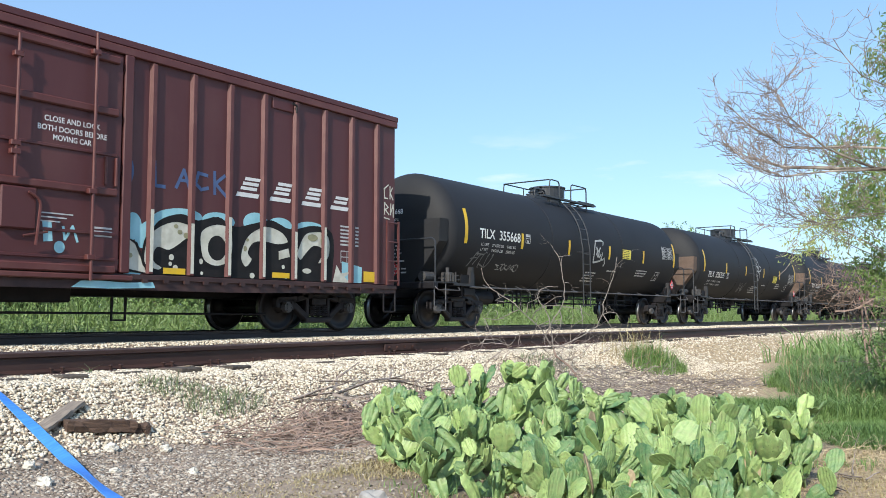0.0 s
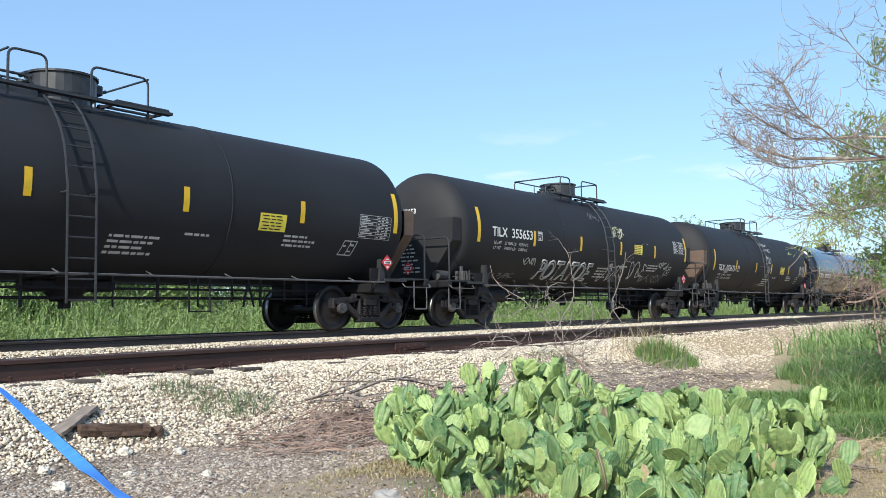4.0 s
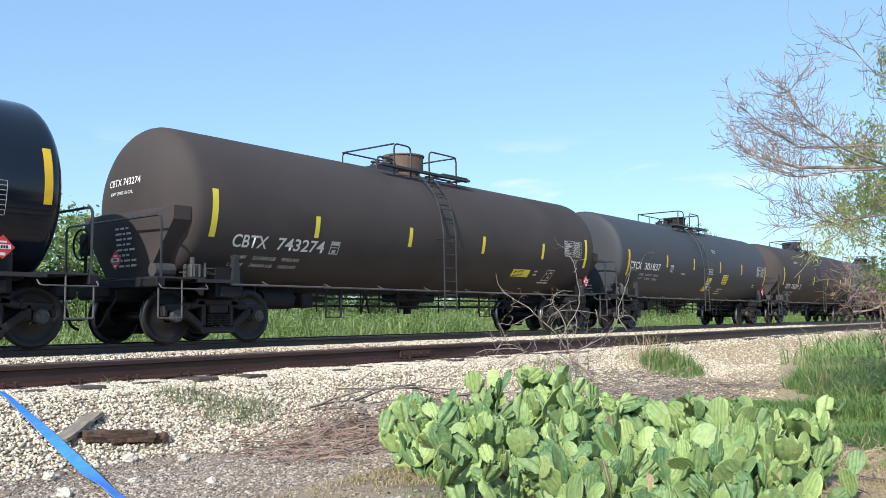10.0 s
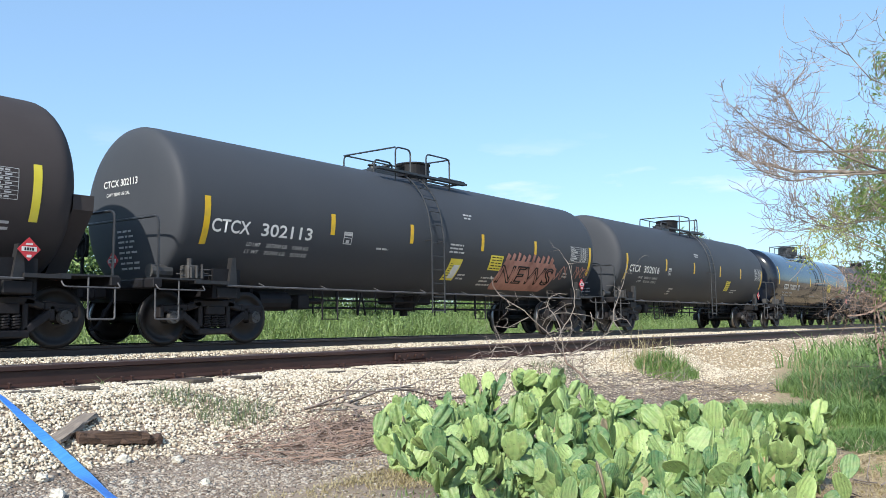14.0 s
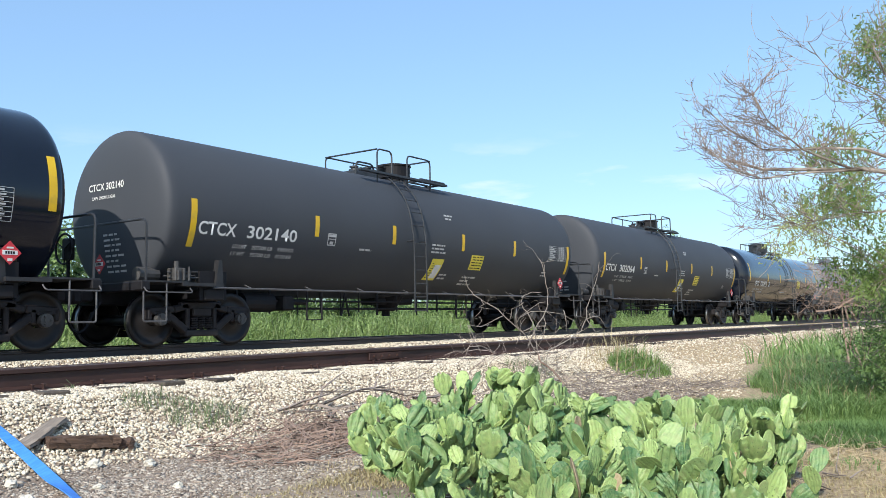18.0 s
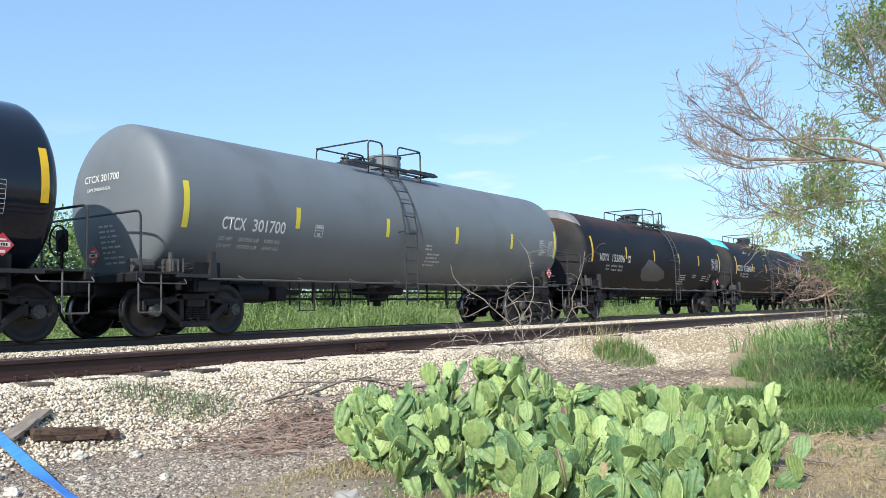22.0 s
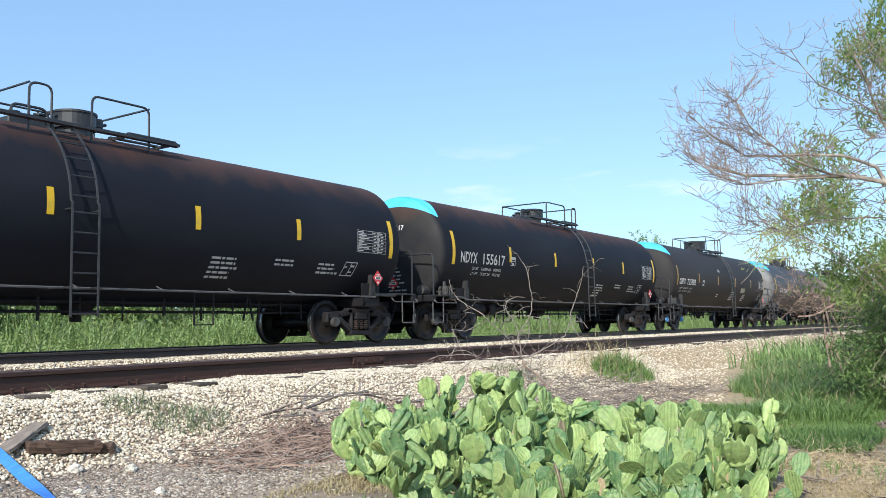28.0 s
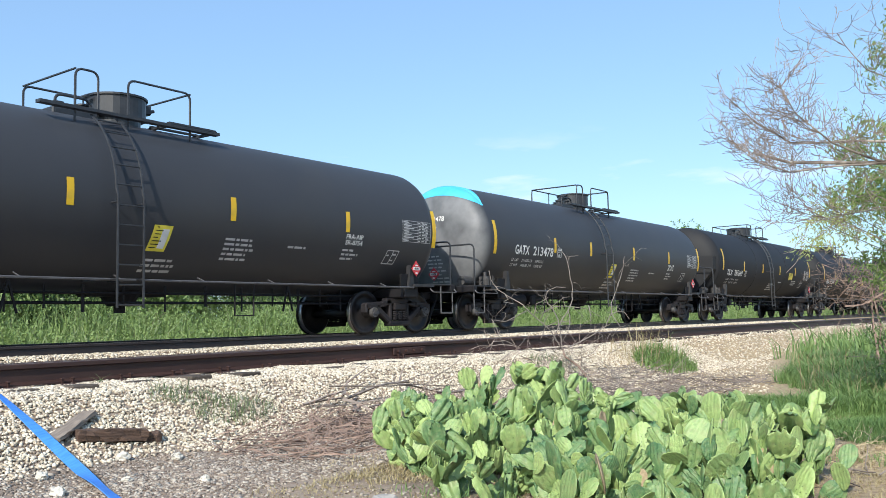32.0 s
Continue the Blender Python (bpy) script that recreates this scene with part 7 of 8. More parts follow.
crumpled("plastic_sheet", 5.36, 0.42, 0.5, 0.2, 0.06, -65, M_SHEET, "torn white plastic sheet lying over a dark board", "sheet", 8).location.z += 0.05
beam("dark_board", (5.26, 0.64, 0.012), (5.46, 0.2, 0.016), 0.16, 0.035, M_DARKWOOD, "dark wet board under the torn sheet", "timber", 61, 0.01)
beam("pale_stick", (5.74, 0.18, 0.07), (5.9, -0.16, 0.09), 0.03, 0.025, M_PALEWOOD, "pale broken lath beside the torn sheet", "timber", 62, 0.01)


# ---- weeds, sticks and grass on the near side ----
def clump(name, x, y, r, n, h, w, material, label, category, seed, lean=0.6, rx=None):
    rg = np.random.default_rng(seed)
    a, q = rg.uniform(0, 6.283, n), np.sqrt(rg.random(n))
    xy = np.stack([x + (rx or r) * q * np.cos(a), y + r * q * np.sin(a)], 1)
    hh = h * (1.1 - 0.6 * q) * rg.uniform(0.6, 1.1, n)
    return quads(name, blades(rg, xy, gz_of(xy) - 0.01, hh, w, lean), material, label, category)


M_SAGE = leaf_mat("grey_green_weed", (0.13, 0.17, 0.08), (0.24, 0.29, 0.15))
clump("grass_tuft", 12.7, 5.3, 0.4, 900, 0.42, 0.013, M_LAWN, "green grass tuft growing from the ballast", "grass", 31, 0.7, 0.8)
clump("dry_stalks", 12.6, 5.5, 0.5, 220, 0.62, 0.008, M_DRY, "dry seed stalks over the grass tuft", "grass", 32, 0.7, 0.9)
clump("weed", 4.62, 5.6, 0.24, 300, 0.2, 0.007, M_SAGE, "thin grey-green weed in the ballast", "weed", 33, 1.0, 0.4)
clump("weed", 4.35, 5.95, 0.18, 150, 0.16, 0.008, M_SAGE, "thin grey-green weed in the ballast", "weed", 34, 1.0, 0.3)
clump("weed", 9.9, 5.65, 0.3, 160, 0.2, 0.008, M_SAGE, "thin grey-green weed in the ballast", "weed", 35, 1.0, 0.5)
clump("weed", 4.05, 6.6, 0.03, 16, 0.1, 0.01, M_SAGE, "small weed sprig against the rail", "weed", 36, 0.8)

M_STICK = mat("grey_dead_wood", (0.12, 0.095, 0.08), (0.36, 0.3, 0.26), 0.9, 10, 80, bump=0.001, stretch=(1, 1, 1))
M_BARK = mat("pale_lichened_bark", (0.1, 0.078, 0.06), (0.42, 0.37, 0.31), 0.9, 16, 90, bump=0.01, contrast=0.3, dirt=(0.09, 0.068, 0.05), dirt_scale=9, dirt_amount=0.9)
M_TWIG = mat("reddish_dry_twigs", (0.17, 0.13, 0.11), (0.38, 0.31, 0.265), 0.85, 8, 60)


class Sticks:
    """Many thin bent bars in one mesh, three-sided, made fast."""

    def __init__(self):
        self.v, self.f = [], []

    def bar(self, pts, r0, r1):
        base, n = len(self.v), len(pts)
        for k, p in enumerate(pts):
            d = (pts[min(k + 1, n - 1)] - pts[max(k - 1, 0)])
            s = d.orthogonal().normalized()
            u = d.normalized().cross(s)
            r = r0 + (r1 - r0) * k / (n - 1)
            for a in (0, 2.094, 4.189):
                self.v.append((p + (s * math.cos(a) + u * math.sin(a)) * r)[:])
        for k in range(n - 1):
            for j in range(3):
                a, b = base + 3 * k + j, base + 3 * k + (j + 1) % 3
                self.f.append((a, b, b + 3, a + 3))

    def grow(self, rnd, p, d, length, r, depth, pull=Vector((0, 0, 0)), bend=0.35, kids=(2, 4), shrink=0.62):
        pts, q = [p], d.normalized()
        n = 5
        for k in range(n):
            q = (q + Vector((rnd.gauss(0, bend), rnd.gauss(0, bend), rnd.gauss(0, bend))) * 0.5 + pull * 0.25).normalized()
            pts.append(pts[-1] + q * length / n)
        self.bar(pts, r, max(r * 0.45, 0.0012))
        if depth:
            for _ in range(rnd.randint(*kids)):
                k = rnd.randint(2, n)
                dd = ((pts[k] - pts[k - 1]).normalized() + Vector((rnd.gauss(0, 0.6), rnd.gauss(0, 0.6), rnd.gauss(0, 0.6)))).normalized()
                self.grow(rnd, pts[k], dd, length * rnd.uniform(shrink - 0.15, shrink + 0.15), max(r * 0.55, 0.0014), depth - 1, pull, bend, kids, shrink)

    def make(self, name, material, label="", category="", parent=None, kind="stuff"):
        me = bpy.data.meshes.new(name)
        me.from_pydata(self.v, [], self.f)
        me.materials.append(material)
        ob = new(name, me)
        ob.parent = parent
        return tagged(ob, label, category, kind=kind)


M_DEADTWIG = mat("brown_dry_twigs", (0.2, 0.13, 0.1), (0.4, 0.29, 0.23), 0.9, 8, 60)


M_BARESTEM = mat("bleached_bare_branch", (0.13, 0.11, 0.097), (0.34, 0.3, 0.265), 0.85, 9, 70, bump=0.001)
# bare limbs of the bush as steps sideways and up from the crook of its stem
CROOK_LEFT = [((0, 0), (-0.13, 0.24), (-0.35, 0.46), (-0.47, 0.58), (-0.67, 0.7), (-0.78, 0.78), (-0.87, 0.91), (-0.885, 1.03)), ((-0.43, 0.51), (-0.56, 0.44), (-0.7, 0.375), (-0.885, 0.4)), ((-0.35, 0.46), (-0.31, 0.6), (-0.16, 0.67)), ((-0.97, 0.03), (-0.88, 0.12), (-0.72, 0.13), (-0.56, 0.05)), ((-0.7, 0.72), (-0.66, 0.66), (-0.74, 0.62), (-0.6, 0.6)), ((-0.88, 0.4), (-0.8, 0.2), (-0.72, 0.02))]
CROOK_MID = [((0, 0), (-0.01, 0.16), (-0.04, 0.375), (-0.11, 0.54), (-0.17, 0.59), (-0.19, 0.67), (-0.15, 0.76), (-0.05, 0.81), (0.07, 0.8)), ((-0.12, 0.12), (-0.01, 0.36), (0.09, 0.5), (0.15, 0.64), (0.155, 0.78), (0.12, 0.99), (0.09, 1.18), (0.05, 1.25)), ((-0.27, 0.39), (-0.21, 0.51), (-0.08, 0.59), (0.03, 0.67), (0.12, 0.68)), ((-0.23, 0.48), (-0.08, 0.56), (0.13, 0.55), (0.35, 0.51), (0.5, 0.41)), ((0.09, 0.5), (0.11, 0.4), (0.08, 0.24), (0.0, 0.1)), ((-0.05, 0.36), (-0.2, 0.3), (-0.27, 0.14))]
CROOK_RIGHT = [((0.05, 0.01), (0.35, 0.16), (0.56, 0.29), (0.64, 0.46), (0.64, 0.59), (0.72, 0.75), (0.8, 0.99), (0.845, 1.2)), ((0.64, 0.44), (0.72, 0.48), (0.8, 0.46), (0.86, 0.375)), ((0.64, 0.45), (0.69, 0.36), (0.73, 0.28), (0.8, 0.3)), ((0.35, 0.56), (0.38, 0.42), (0.37, 0.29)), ((0.6, -0.24), (0.61, -0.36), (0.6, -0.42)), ((0.1, 0.02), (0.3, 0.05), (0.52, 0.17))]


def dead_bush():
    """The bare bush at the foot of the ballast: one dark crooked stem and pale limbs spread across the rail."""
    rnd = random.Random(41)
    side, away = Vector((0.48, -0.877, 0)), Vector((0.877, 0.48, 0))
    b = thing("dead_bush", "bare grey dead bush leaning beside the rails", "bush", m=pose(9.76, 5.45, 0.49))

    def spot(r, u, f):
        return side * r + Vector((0, 0, u)) + away * f
    bm = bmesh.new()
    tube(bm, [spot(0.33, -0.42, 0.06), spot(0.27, -0.3, 0.05), spot(0.19, -0.2, 0.03), spot(0.03, -0.08, 0), spot(0, 0.03, 0)], 0.02, 8, [0.018, 0.016, 0.014, 0.013, 0.01])
    part("stem", bm, M_DEADTWIG, b, smooth=True)
    tw = Sticks()
    for limbs, lean in ((CROOK_LEFT, -0.25), (CROOK_MID, 0.1), (CROOK_RIGHT, 0.3)):
        for k, line in enumerate(limbs):
            main = len(line) > 6
            P = [spot(r, u, lean * u + 0.1 * math.sin(3 * r + k)) for r, u in line]
            fine = []
            for a, c in zip(P, P[1:]):
                fine += [a.lerp(c, j / 3) + noise.noise_vector(a.lerp(c, j / 3) * 9) * 0.014 for j in range(3)]
            fine.append(P[-1])
            n, r0 = len(fine), 0.0082 if main else 0.006
            bm = bmesh.new()
            tube(bm, fine, r0, 6, [r0 * (1 - 0.5 * i / (n - 1)) for i in range(n)])
            part("limb", bm, M_BARESTEM, b, smooth=True)
            for _ in range(5 if main else 2):
                i = rnd.randint(2, n - 1)
                tw.grow(rnd, fine[i], side * rnd.gauss(0, 1) + Vector((0, 0, rnd.gauss(0.1, 0.7))), rnd.uniform(0.1, 0.3), 0.0032, 1, bend=0.7, kids=(1, 2))
    tw.make("brushwood", M_BARESTEM, parent=b)
    g = Sticks()
    for k in range(34):
        a = rnd.uniform(2.4, 4.2) if k % 2 else rnd.uniform(-0.5, 0.8)
        g.grow(rnd, Vector((rnd.uniform(-1.4, 1.2), rnd.uniform(-0.2, 0.6), rnd.uniform(-0.3, 0.06))), Vector((math.cos(a), rnd.gauss(0, 0.15), rnd.gauss(0, 0.12))), rnd.uniform(0.4, 0.8), 0.006, 1, bend=0.35)
    g.make("fallen_brushwood", M_TWIG, parent=b)


dead_bush()


def brush(name, x0, x1, y0, y1, n, seed, label, h=0.12, r=0.006, ln=(0.25, 0.7), material=None):
    rnd = random.Random(seed)
    s = Sticks()
    for _ in range(n):
        x, y = rnd.uniform(x0, x1), rnd.uniform(y0, y1)
        a = rnd.gauss(0.3, 0.9)
        p = Vector((x, y, ground_z(x, y) + rnd.random() ** 2 * h + 0.006))
        d = Vector((math.cos(a), math.sin(a), rnd.gauss(0.05, 0.12)))
        s.grow(rnd, p, d, rnd.uniform(*ln), r * rnd.uniform(0.4, 1.2), 1 if rnd.random() < 0.4 else 0, Vector((0, 0, -0.12)), 0.3, (1, 2))
    return s.make(name, material or M_STICK, label, "dead twigs")


brush("brush_pile", 3.9, 5.6, 4.1, 5.25, 380, 56, "thin brown twigs strewn over the dirt", 0.05, 0.006, (0.15, 0.5), M_DEADTWIG)
brush("brush_pile", 4.7, 6.9, 4.4, 5.3, 560, 51, "heap of dry grey twigs between cactus and ballast", 0.1, 0.0052, (0.2, 0.6), M_DEADTWIG)
brush("brush_pile", 5.2, 6.6, 5.0, 5.5, 22, 52, "thicker dead branches on the twig heap", 0.2, 0.016, (0.5, 1.0))
brush("brush_litter", 6.6, 12.0, 3.4, 5.4, 800, 53, "grey twig litter along the foot of the ballast", 0.06, 0.007)
brush("brush_litter", 2.8, 5.0, 4.2, 5.2, 70, 54, "scattered small twigs on the dirt", 0.02, 0.004, (0.08, 0.25))
brush("brush_litter", 4.6, 7.6, -0.6, 1.1, 90, 55, "sticks and litter under the tree", 0.03, 0.006, (0.1, 0.45))


def carpet(name, n, x0, x1, y0, y1, h, w, material, label, seed, keep=lambda x, y: True, lean=0.6):
    rg = np.random.default_rng(seed)
    xy = np.stack([x0 + (x1 - x0) * rg.random(n), y0 + (y1 - y0) * rg.random(n)], 1)
    xy = xy[np.array([keep(x, y) for x, y in xy])]
    hh = np.array([h * (0.75 + 0.6 * noise.noise((x * 1.3, y * 1.3, seed))) for x, y in xy])
    return quads(name, blades(rg, xy, gz_of(xy) - 0.01, hh, w, lean), material, label, "grass")


def patchy(s, lim, sc=0.9):
    return lambda x, y: noise.noise((x * sc, y * sc, s)) + 0.35 * noise.noise((x * 3.4, y * 3.4, s)) > lim


carpet("tall_grass", 46000, 7.9, 17, 1.3, 4.3, 0.28, 0.011, M_GRASS, "tall green grass beside the path", 61, lambda x, y: y > 1.15 + 0.08 * (x - 7.9) and y < 1.98 + (x - 7.9) * 0.3 + 0.4 * noise.noise((x * 0.7, 4.4, 0)) + 0.25 * noise.noise((x * 4, y * 4, 0)) and x > 8.3, 0.95)
carpet("tall_grass", 5000, 17, 40, 0.0, 5.0, 0.6, 0.04, M_GRASS, "tall green grass far along the track", 62, lambda x, y: True, 0.55)
carpet("dry_stalks", 600, 8.6, 16, 1.3, 4.0, 0.52, 0.008, M_DRY, "dry stalks standing in the tall grass", 70, lambda x, y: y < 2.0 + (x - 7.9) * 0.3, 0.5)
carpet("short_grass", 40000, 6.4, 9.4, 0.9, 3.3, 0.1, 0.007, M_LAWN, "short bright green grass", 63, lambda x, y: 1.0 < y < 1.0 + (x - 6.2) * 0.95 and x > 6.6 + 0.15 * noise.noise((x * 3, y * 3, 0)), 0.7)
carpet("dry_grass", 24000, 3.6, 7.4, -0.2, 2.4, 0.045, 0.006, M_DRY, "straw-coloured dry grass on the path", 68, patchy(4.0, -0.1), 1.2)
carpet("dry_grass", 9000, 2.4, 7.0, 0.2, 4.0, 0.05, 0.006, M_DRY, "thin dry grass on the sandy dirt", 64, patchy(3.0, 0.02), 0.9)
carpet("dry_grass", 17000, 2.5, 4.4, 0.6, 3.6, 0.05, 0.006, M_DRY, "dry grass round the foot of the cactus", 69, patchy(6.0, -0.22), 1.1)
carpet("green_sprigs", 5000, 2.6, 6.0, 0.7, 4.2, 0.08, 0.006, M_LAWN, "thin green grass sprigs round the cactus", 65, lambda x, y: x > 3.1 + 0.4 * (y - 2) and y < 3.5 and patchy(9.0, 0.12)(x, y), 0.8)
carpet("cactus_grass", 2600, 3.6, 4.9, 1.3, 3.4, 0.2, 0.007, M_GRASS, "fine green grass growing through the cactus", 66, patchy(5.0, 0.1), 0.5)
M_STRAW = mat("pale_straw_and_sand", (0.42, 0.32, 0.19), (0.6, 0.49, 0.32), 0.95, 3, 60, bump=0.006)
brush("straw", 5.6, 6.8, 0.7, 1.5, 300, 67, "pale straw litter on the sand", 0.03, 0.003, (0.05, 0.2), M_STRAW)


fallen = Sticks()
fallen.bar([Vector(p) for p in ((6.4, 0.63, 0.05), (6.0, 0.5, 0.14), (5.65, 0.47, 0.17), (5.35, 0.38, 0.1), (5.0, 0.38, 0.05), (4.6, 0.27, 0.04), (4.3, 0.26, 0.02))], 0.007, 0.014)
fallen.grow(random.Random(3), Vector((5.0, 0.38, 0.05)), Vector((-0.5, -0.6, 0.05)), 0.6, 0.008, 1, Vector((0, 0, -0.1)), 0.4, (1, 2))
fallen.grow(random.Random(5), Vector((5.35, 0.38, 0.1)), Vector((-0.4, 0.5, 0.1)), 0.5, 0.01, 1, Vector((0, 0, -0.1)), 0.4, (1, 2))
fallen.make("fallen_branch", M_TWIG, "pale dead branch lying by the torn sheet", "branch", kind="")


# ---- the wood pile ----
def wood_pile():
    """A slumped heap of broken boards, high at one end, one board propped against it."""
    rnd = random.Random(71)
    for k in range(54):
        r = rnd.uniform(-0.36, 0.34)
        h = (0.02 + 0.36 * (r + 0.4) / 0.74) * (k / 54) ** 0.7
        ln = rnd.uniform(0.1, 0.34) * (0.6 if r < -0.15 else 1)
        c = Vector((8.12, 0.66, 0)) + Vector((0.401, -0.916, 0)) * r + Vector((0.916, 0.401, 0)) * rnd.uniform(-0.2, 0.25)
        a = -1.16 + rnd.gauss(0, 0.38)
        dx, dy = ln * math.cos(a), ln * math.sin(a)
        rise = ln * rnd.gauss(0.42, 0.22)
        beam("old_board", (c.x - dx, c.y - dy, max(0.0, h - rise)), (c.x + dx, c.y + dy, max(0.0, h + rise)), rnd.uniform(0.04, 0.12), rnd.uniform(0.015, 0.05), (M_PALEWOOD, M_OLDWOOD, M_PALEWOOD, M_DARKWOOD)[k % 4], "grey weathered board slumped in a heap by the shrub", "timber", 80 + k, 0.022, group="wood pile")
    beam("prop_board", (7.86, 0.6, 0.0), (8.0, 0.78, 0.36), 0.1, 0.03, M_PALEWOOD, "grey board propped against the wood heap", "timber", 99, group="wood pile")


wood_pile()


# ---- trees on the right ----
FWD, RGT = Vector((0.916, 0.401, 0)), Vector((0.401, -0.916, 0))


def rel(base, r, u, f=0.0):
    """A place from a base: to the right of the view over the path, up, and away."""
    return Vector(base) + RGT * r + Vector((0, 0, u)) + FWD * f


def bare_tree():
    rnd = random.Random(81)
    base = (4.55, -0.12, 0.0)
    t = thing("bare_tree", "leafless multi-stemmed tree with pale bark and fine twigs", "tree", m=pose(*base))
    o = (0, 0, 0)
    limbs = [
        ([(0.02, -0.05, 0), (-0.03, 0.21, 0.05), (-0.1, 0.46, 0.1), (-0.22, 0.81, 0.12), (-0.36, 1.11, 0.15), (-0.4, 1.26, 0.17), (-0.45, 1.38, 0.19), (-0.61, 1.56, 0.23), (-0.79, 1.61, 0.28), (-1.01, 1.63, 0.32), (-1.22, 1.65, 0.37), (-1.38, 1.71, 0.41)], 0.031, 0.006),
        ([(-0.1, 0.46, 0.12), (-0.2, 0.81, 0.14), (-0.16, 1.2, 0.16), (-0.23, 1.54, 0.18), (-0.38, 1.84, 0.2)], 0.036, 0.028),
        ([(-0.6, 1.55, 0.25), (-0.62, 1.66, 0.35), (-0.75, 1.73, 0.4), (-0.98, 1.75, 0.45), (-1.2, 1.78, 0.5), (-1.36, 1.9, 0.55), (-1.46, 2.03, 0.6)], 0.016, 0.004),
        ([(0.08, -0.05, 0.1), (0.03, 0.5, 0.12), (-0.02, 1.0, 0.15), (-0.12, 1.5, 0.2), (-0.3, 1.96, 0.25), (-0.42, 2.1, 0.3)], 0.032, 0.008),
        ([(0.15, -0.05, 0.2), (0.16, 0.5, 0.2), (0.2, 0.98, 0.25), (0.16, 1.45, 0.3), (0.22, 1.75, 0.3)], 0.038, 0.012),
        ([(-0.12, 1.5, 0.2), (-0.4, 1.8, 0.35), (-0.65, 1.98, 0.4), (-0.82, 2.12, 0.5), (-0.95, 2.32, 0.5)], 0.009, 0.003),
        ([(0.3, -0.05, 0.3), (0.32, 0.6, 0.35), (0.27, 1.1, 0.4), (0.36, 1.6, 0.4), (0.45, 1.95, 0.4)], 0.036, 0.01),
        ([(-0.82, 1.61, 0.28), (-1.05, 1.72, 0.28), (-1.2, 1.88, 0.3), (-1.26, 2.02, 0.32)], 0.009, 0.003),
        ([(0.16, 1.5, 0.3), (0.0, 1.9, 0.25), (-0.25, 2.4, 0.3)], 0.014, 0.005),
        ([(-0.45, 1.38, 0.19), (-0.6, 1.4, 0.3), (-0.82, 1.42, 0.4), (-1.05, 1.38, 0.5), (-1.2, 1.42, 0.55)], 0.006, 0.002),
        ([(0.16, 0.5, 0.2), (0.28, 0.9, 0.1), (0.42, 1.3, 0.0), (0.6, 1.6, -0.05)], 0.024, 0.01),
        ([(-0.79, 1.61, 0.28), (-1.0, 1.6, 0.2), (-1.25, 1.58, 0.2), (-1.4, 1.64, 0.2), (-1.5, 1.74, 0.2)], 0.009, 0.003),
        ([(-0.6, 1.56, 0.25), (-0.56, 1.73, 0.25), (-0.6, 1.9, 0.3), (-0.7, 2.2, 0.3)], 0.012, 0.004),
        ([(0.4, 1.2, 0.3), (0.1, 1.55, 0.1), (-0.2, 1.66, 0.1), (-0.5, 1.85, 0.15)], 0.012, 0.004),
    ]
    tw = Sticks()
    for k, (pts, r0, r1) in enumerate(limbs):
        P = [rel(o, *p) for p in pts]
        bm = bmesh.new()
        fine = []
        for a, b in zip(P, P[1:]):
            fine += [a.lerp(b, j / 3) + noise.noise_vector(a.lerp(b, j / 3) * 4) * 0.014 for j in range(3)]
        fine.append(P[-1])
        n = len(fine)
        tube(bm, fine, r0, 8, [(r0 + (r1 - r0) * (i / (n - 1)) ** 0.6) * (0.75 if r0 < 0.03 else 1.0) for i in range(n)])
        part("trunk" if r0 > 0.03 else "limb", bm, M_BARK, t, smooth=True)
        if k == 1:
            continue
        for _ in range(16 if k in (5, 8, 12) else 46 if r1 < 0.008 else 30):
            i = rnd.randint(int(n * 0.45), n - 1)
            r = (fine[i] - fine[0]).dot(RGT) + pts[0][0]
            left = rnd.random() < 0.72
            d = RGT * (rnd.uniform(-1.2, -0.4) if left else rnd.uniform(-0.2, 0.7)) + Vector((0, 0, rnd.uniform(-0.25, 0.8))) + FWD * rnd.uniform(-0.5, 0.5)
            ln = rnd.uniform(0.1, 0.27) * min(1.0, max(0.45, (r + 1.9) / 0.9))
            tw.grow(rnd, fine[i], d, ln, 0.002, 2, Vector((0, 0, 0.3)), 0.4, (1, 3), 0.72)
    # the tangle of dry shoots round the stems
    for _ in range(380):
        p = rel(o, rnd.uniform(-0.25, 0.9), rnd.uniform(0.5, 2.1), rnd.uniform(0.15, 0.6))
        d = RGT * rnd.gauss(-0.1, 0.9) + Vector((0, 0, rnd.gauss(0.35, 0.6))) + FWD * rnd.gauss(0, 0.4)
        tw.grow(rnd, p, d, rnd.uniform(0.2, 0.5), 0.0032, 1, Vector((0, 0, 0.1)), 0.4, (1, 3), 0.65)
    tw.make("brushwood", M_TWIG, parent=t)


bare_tree()


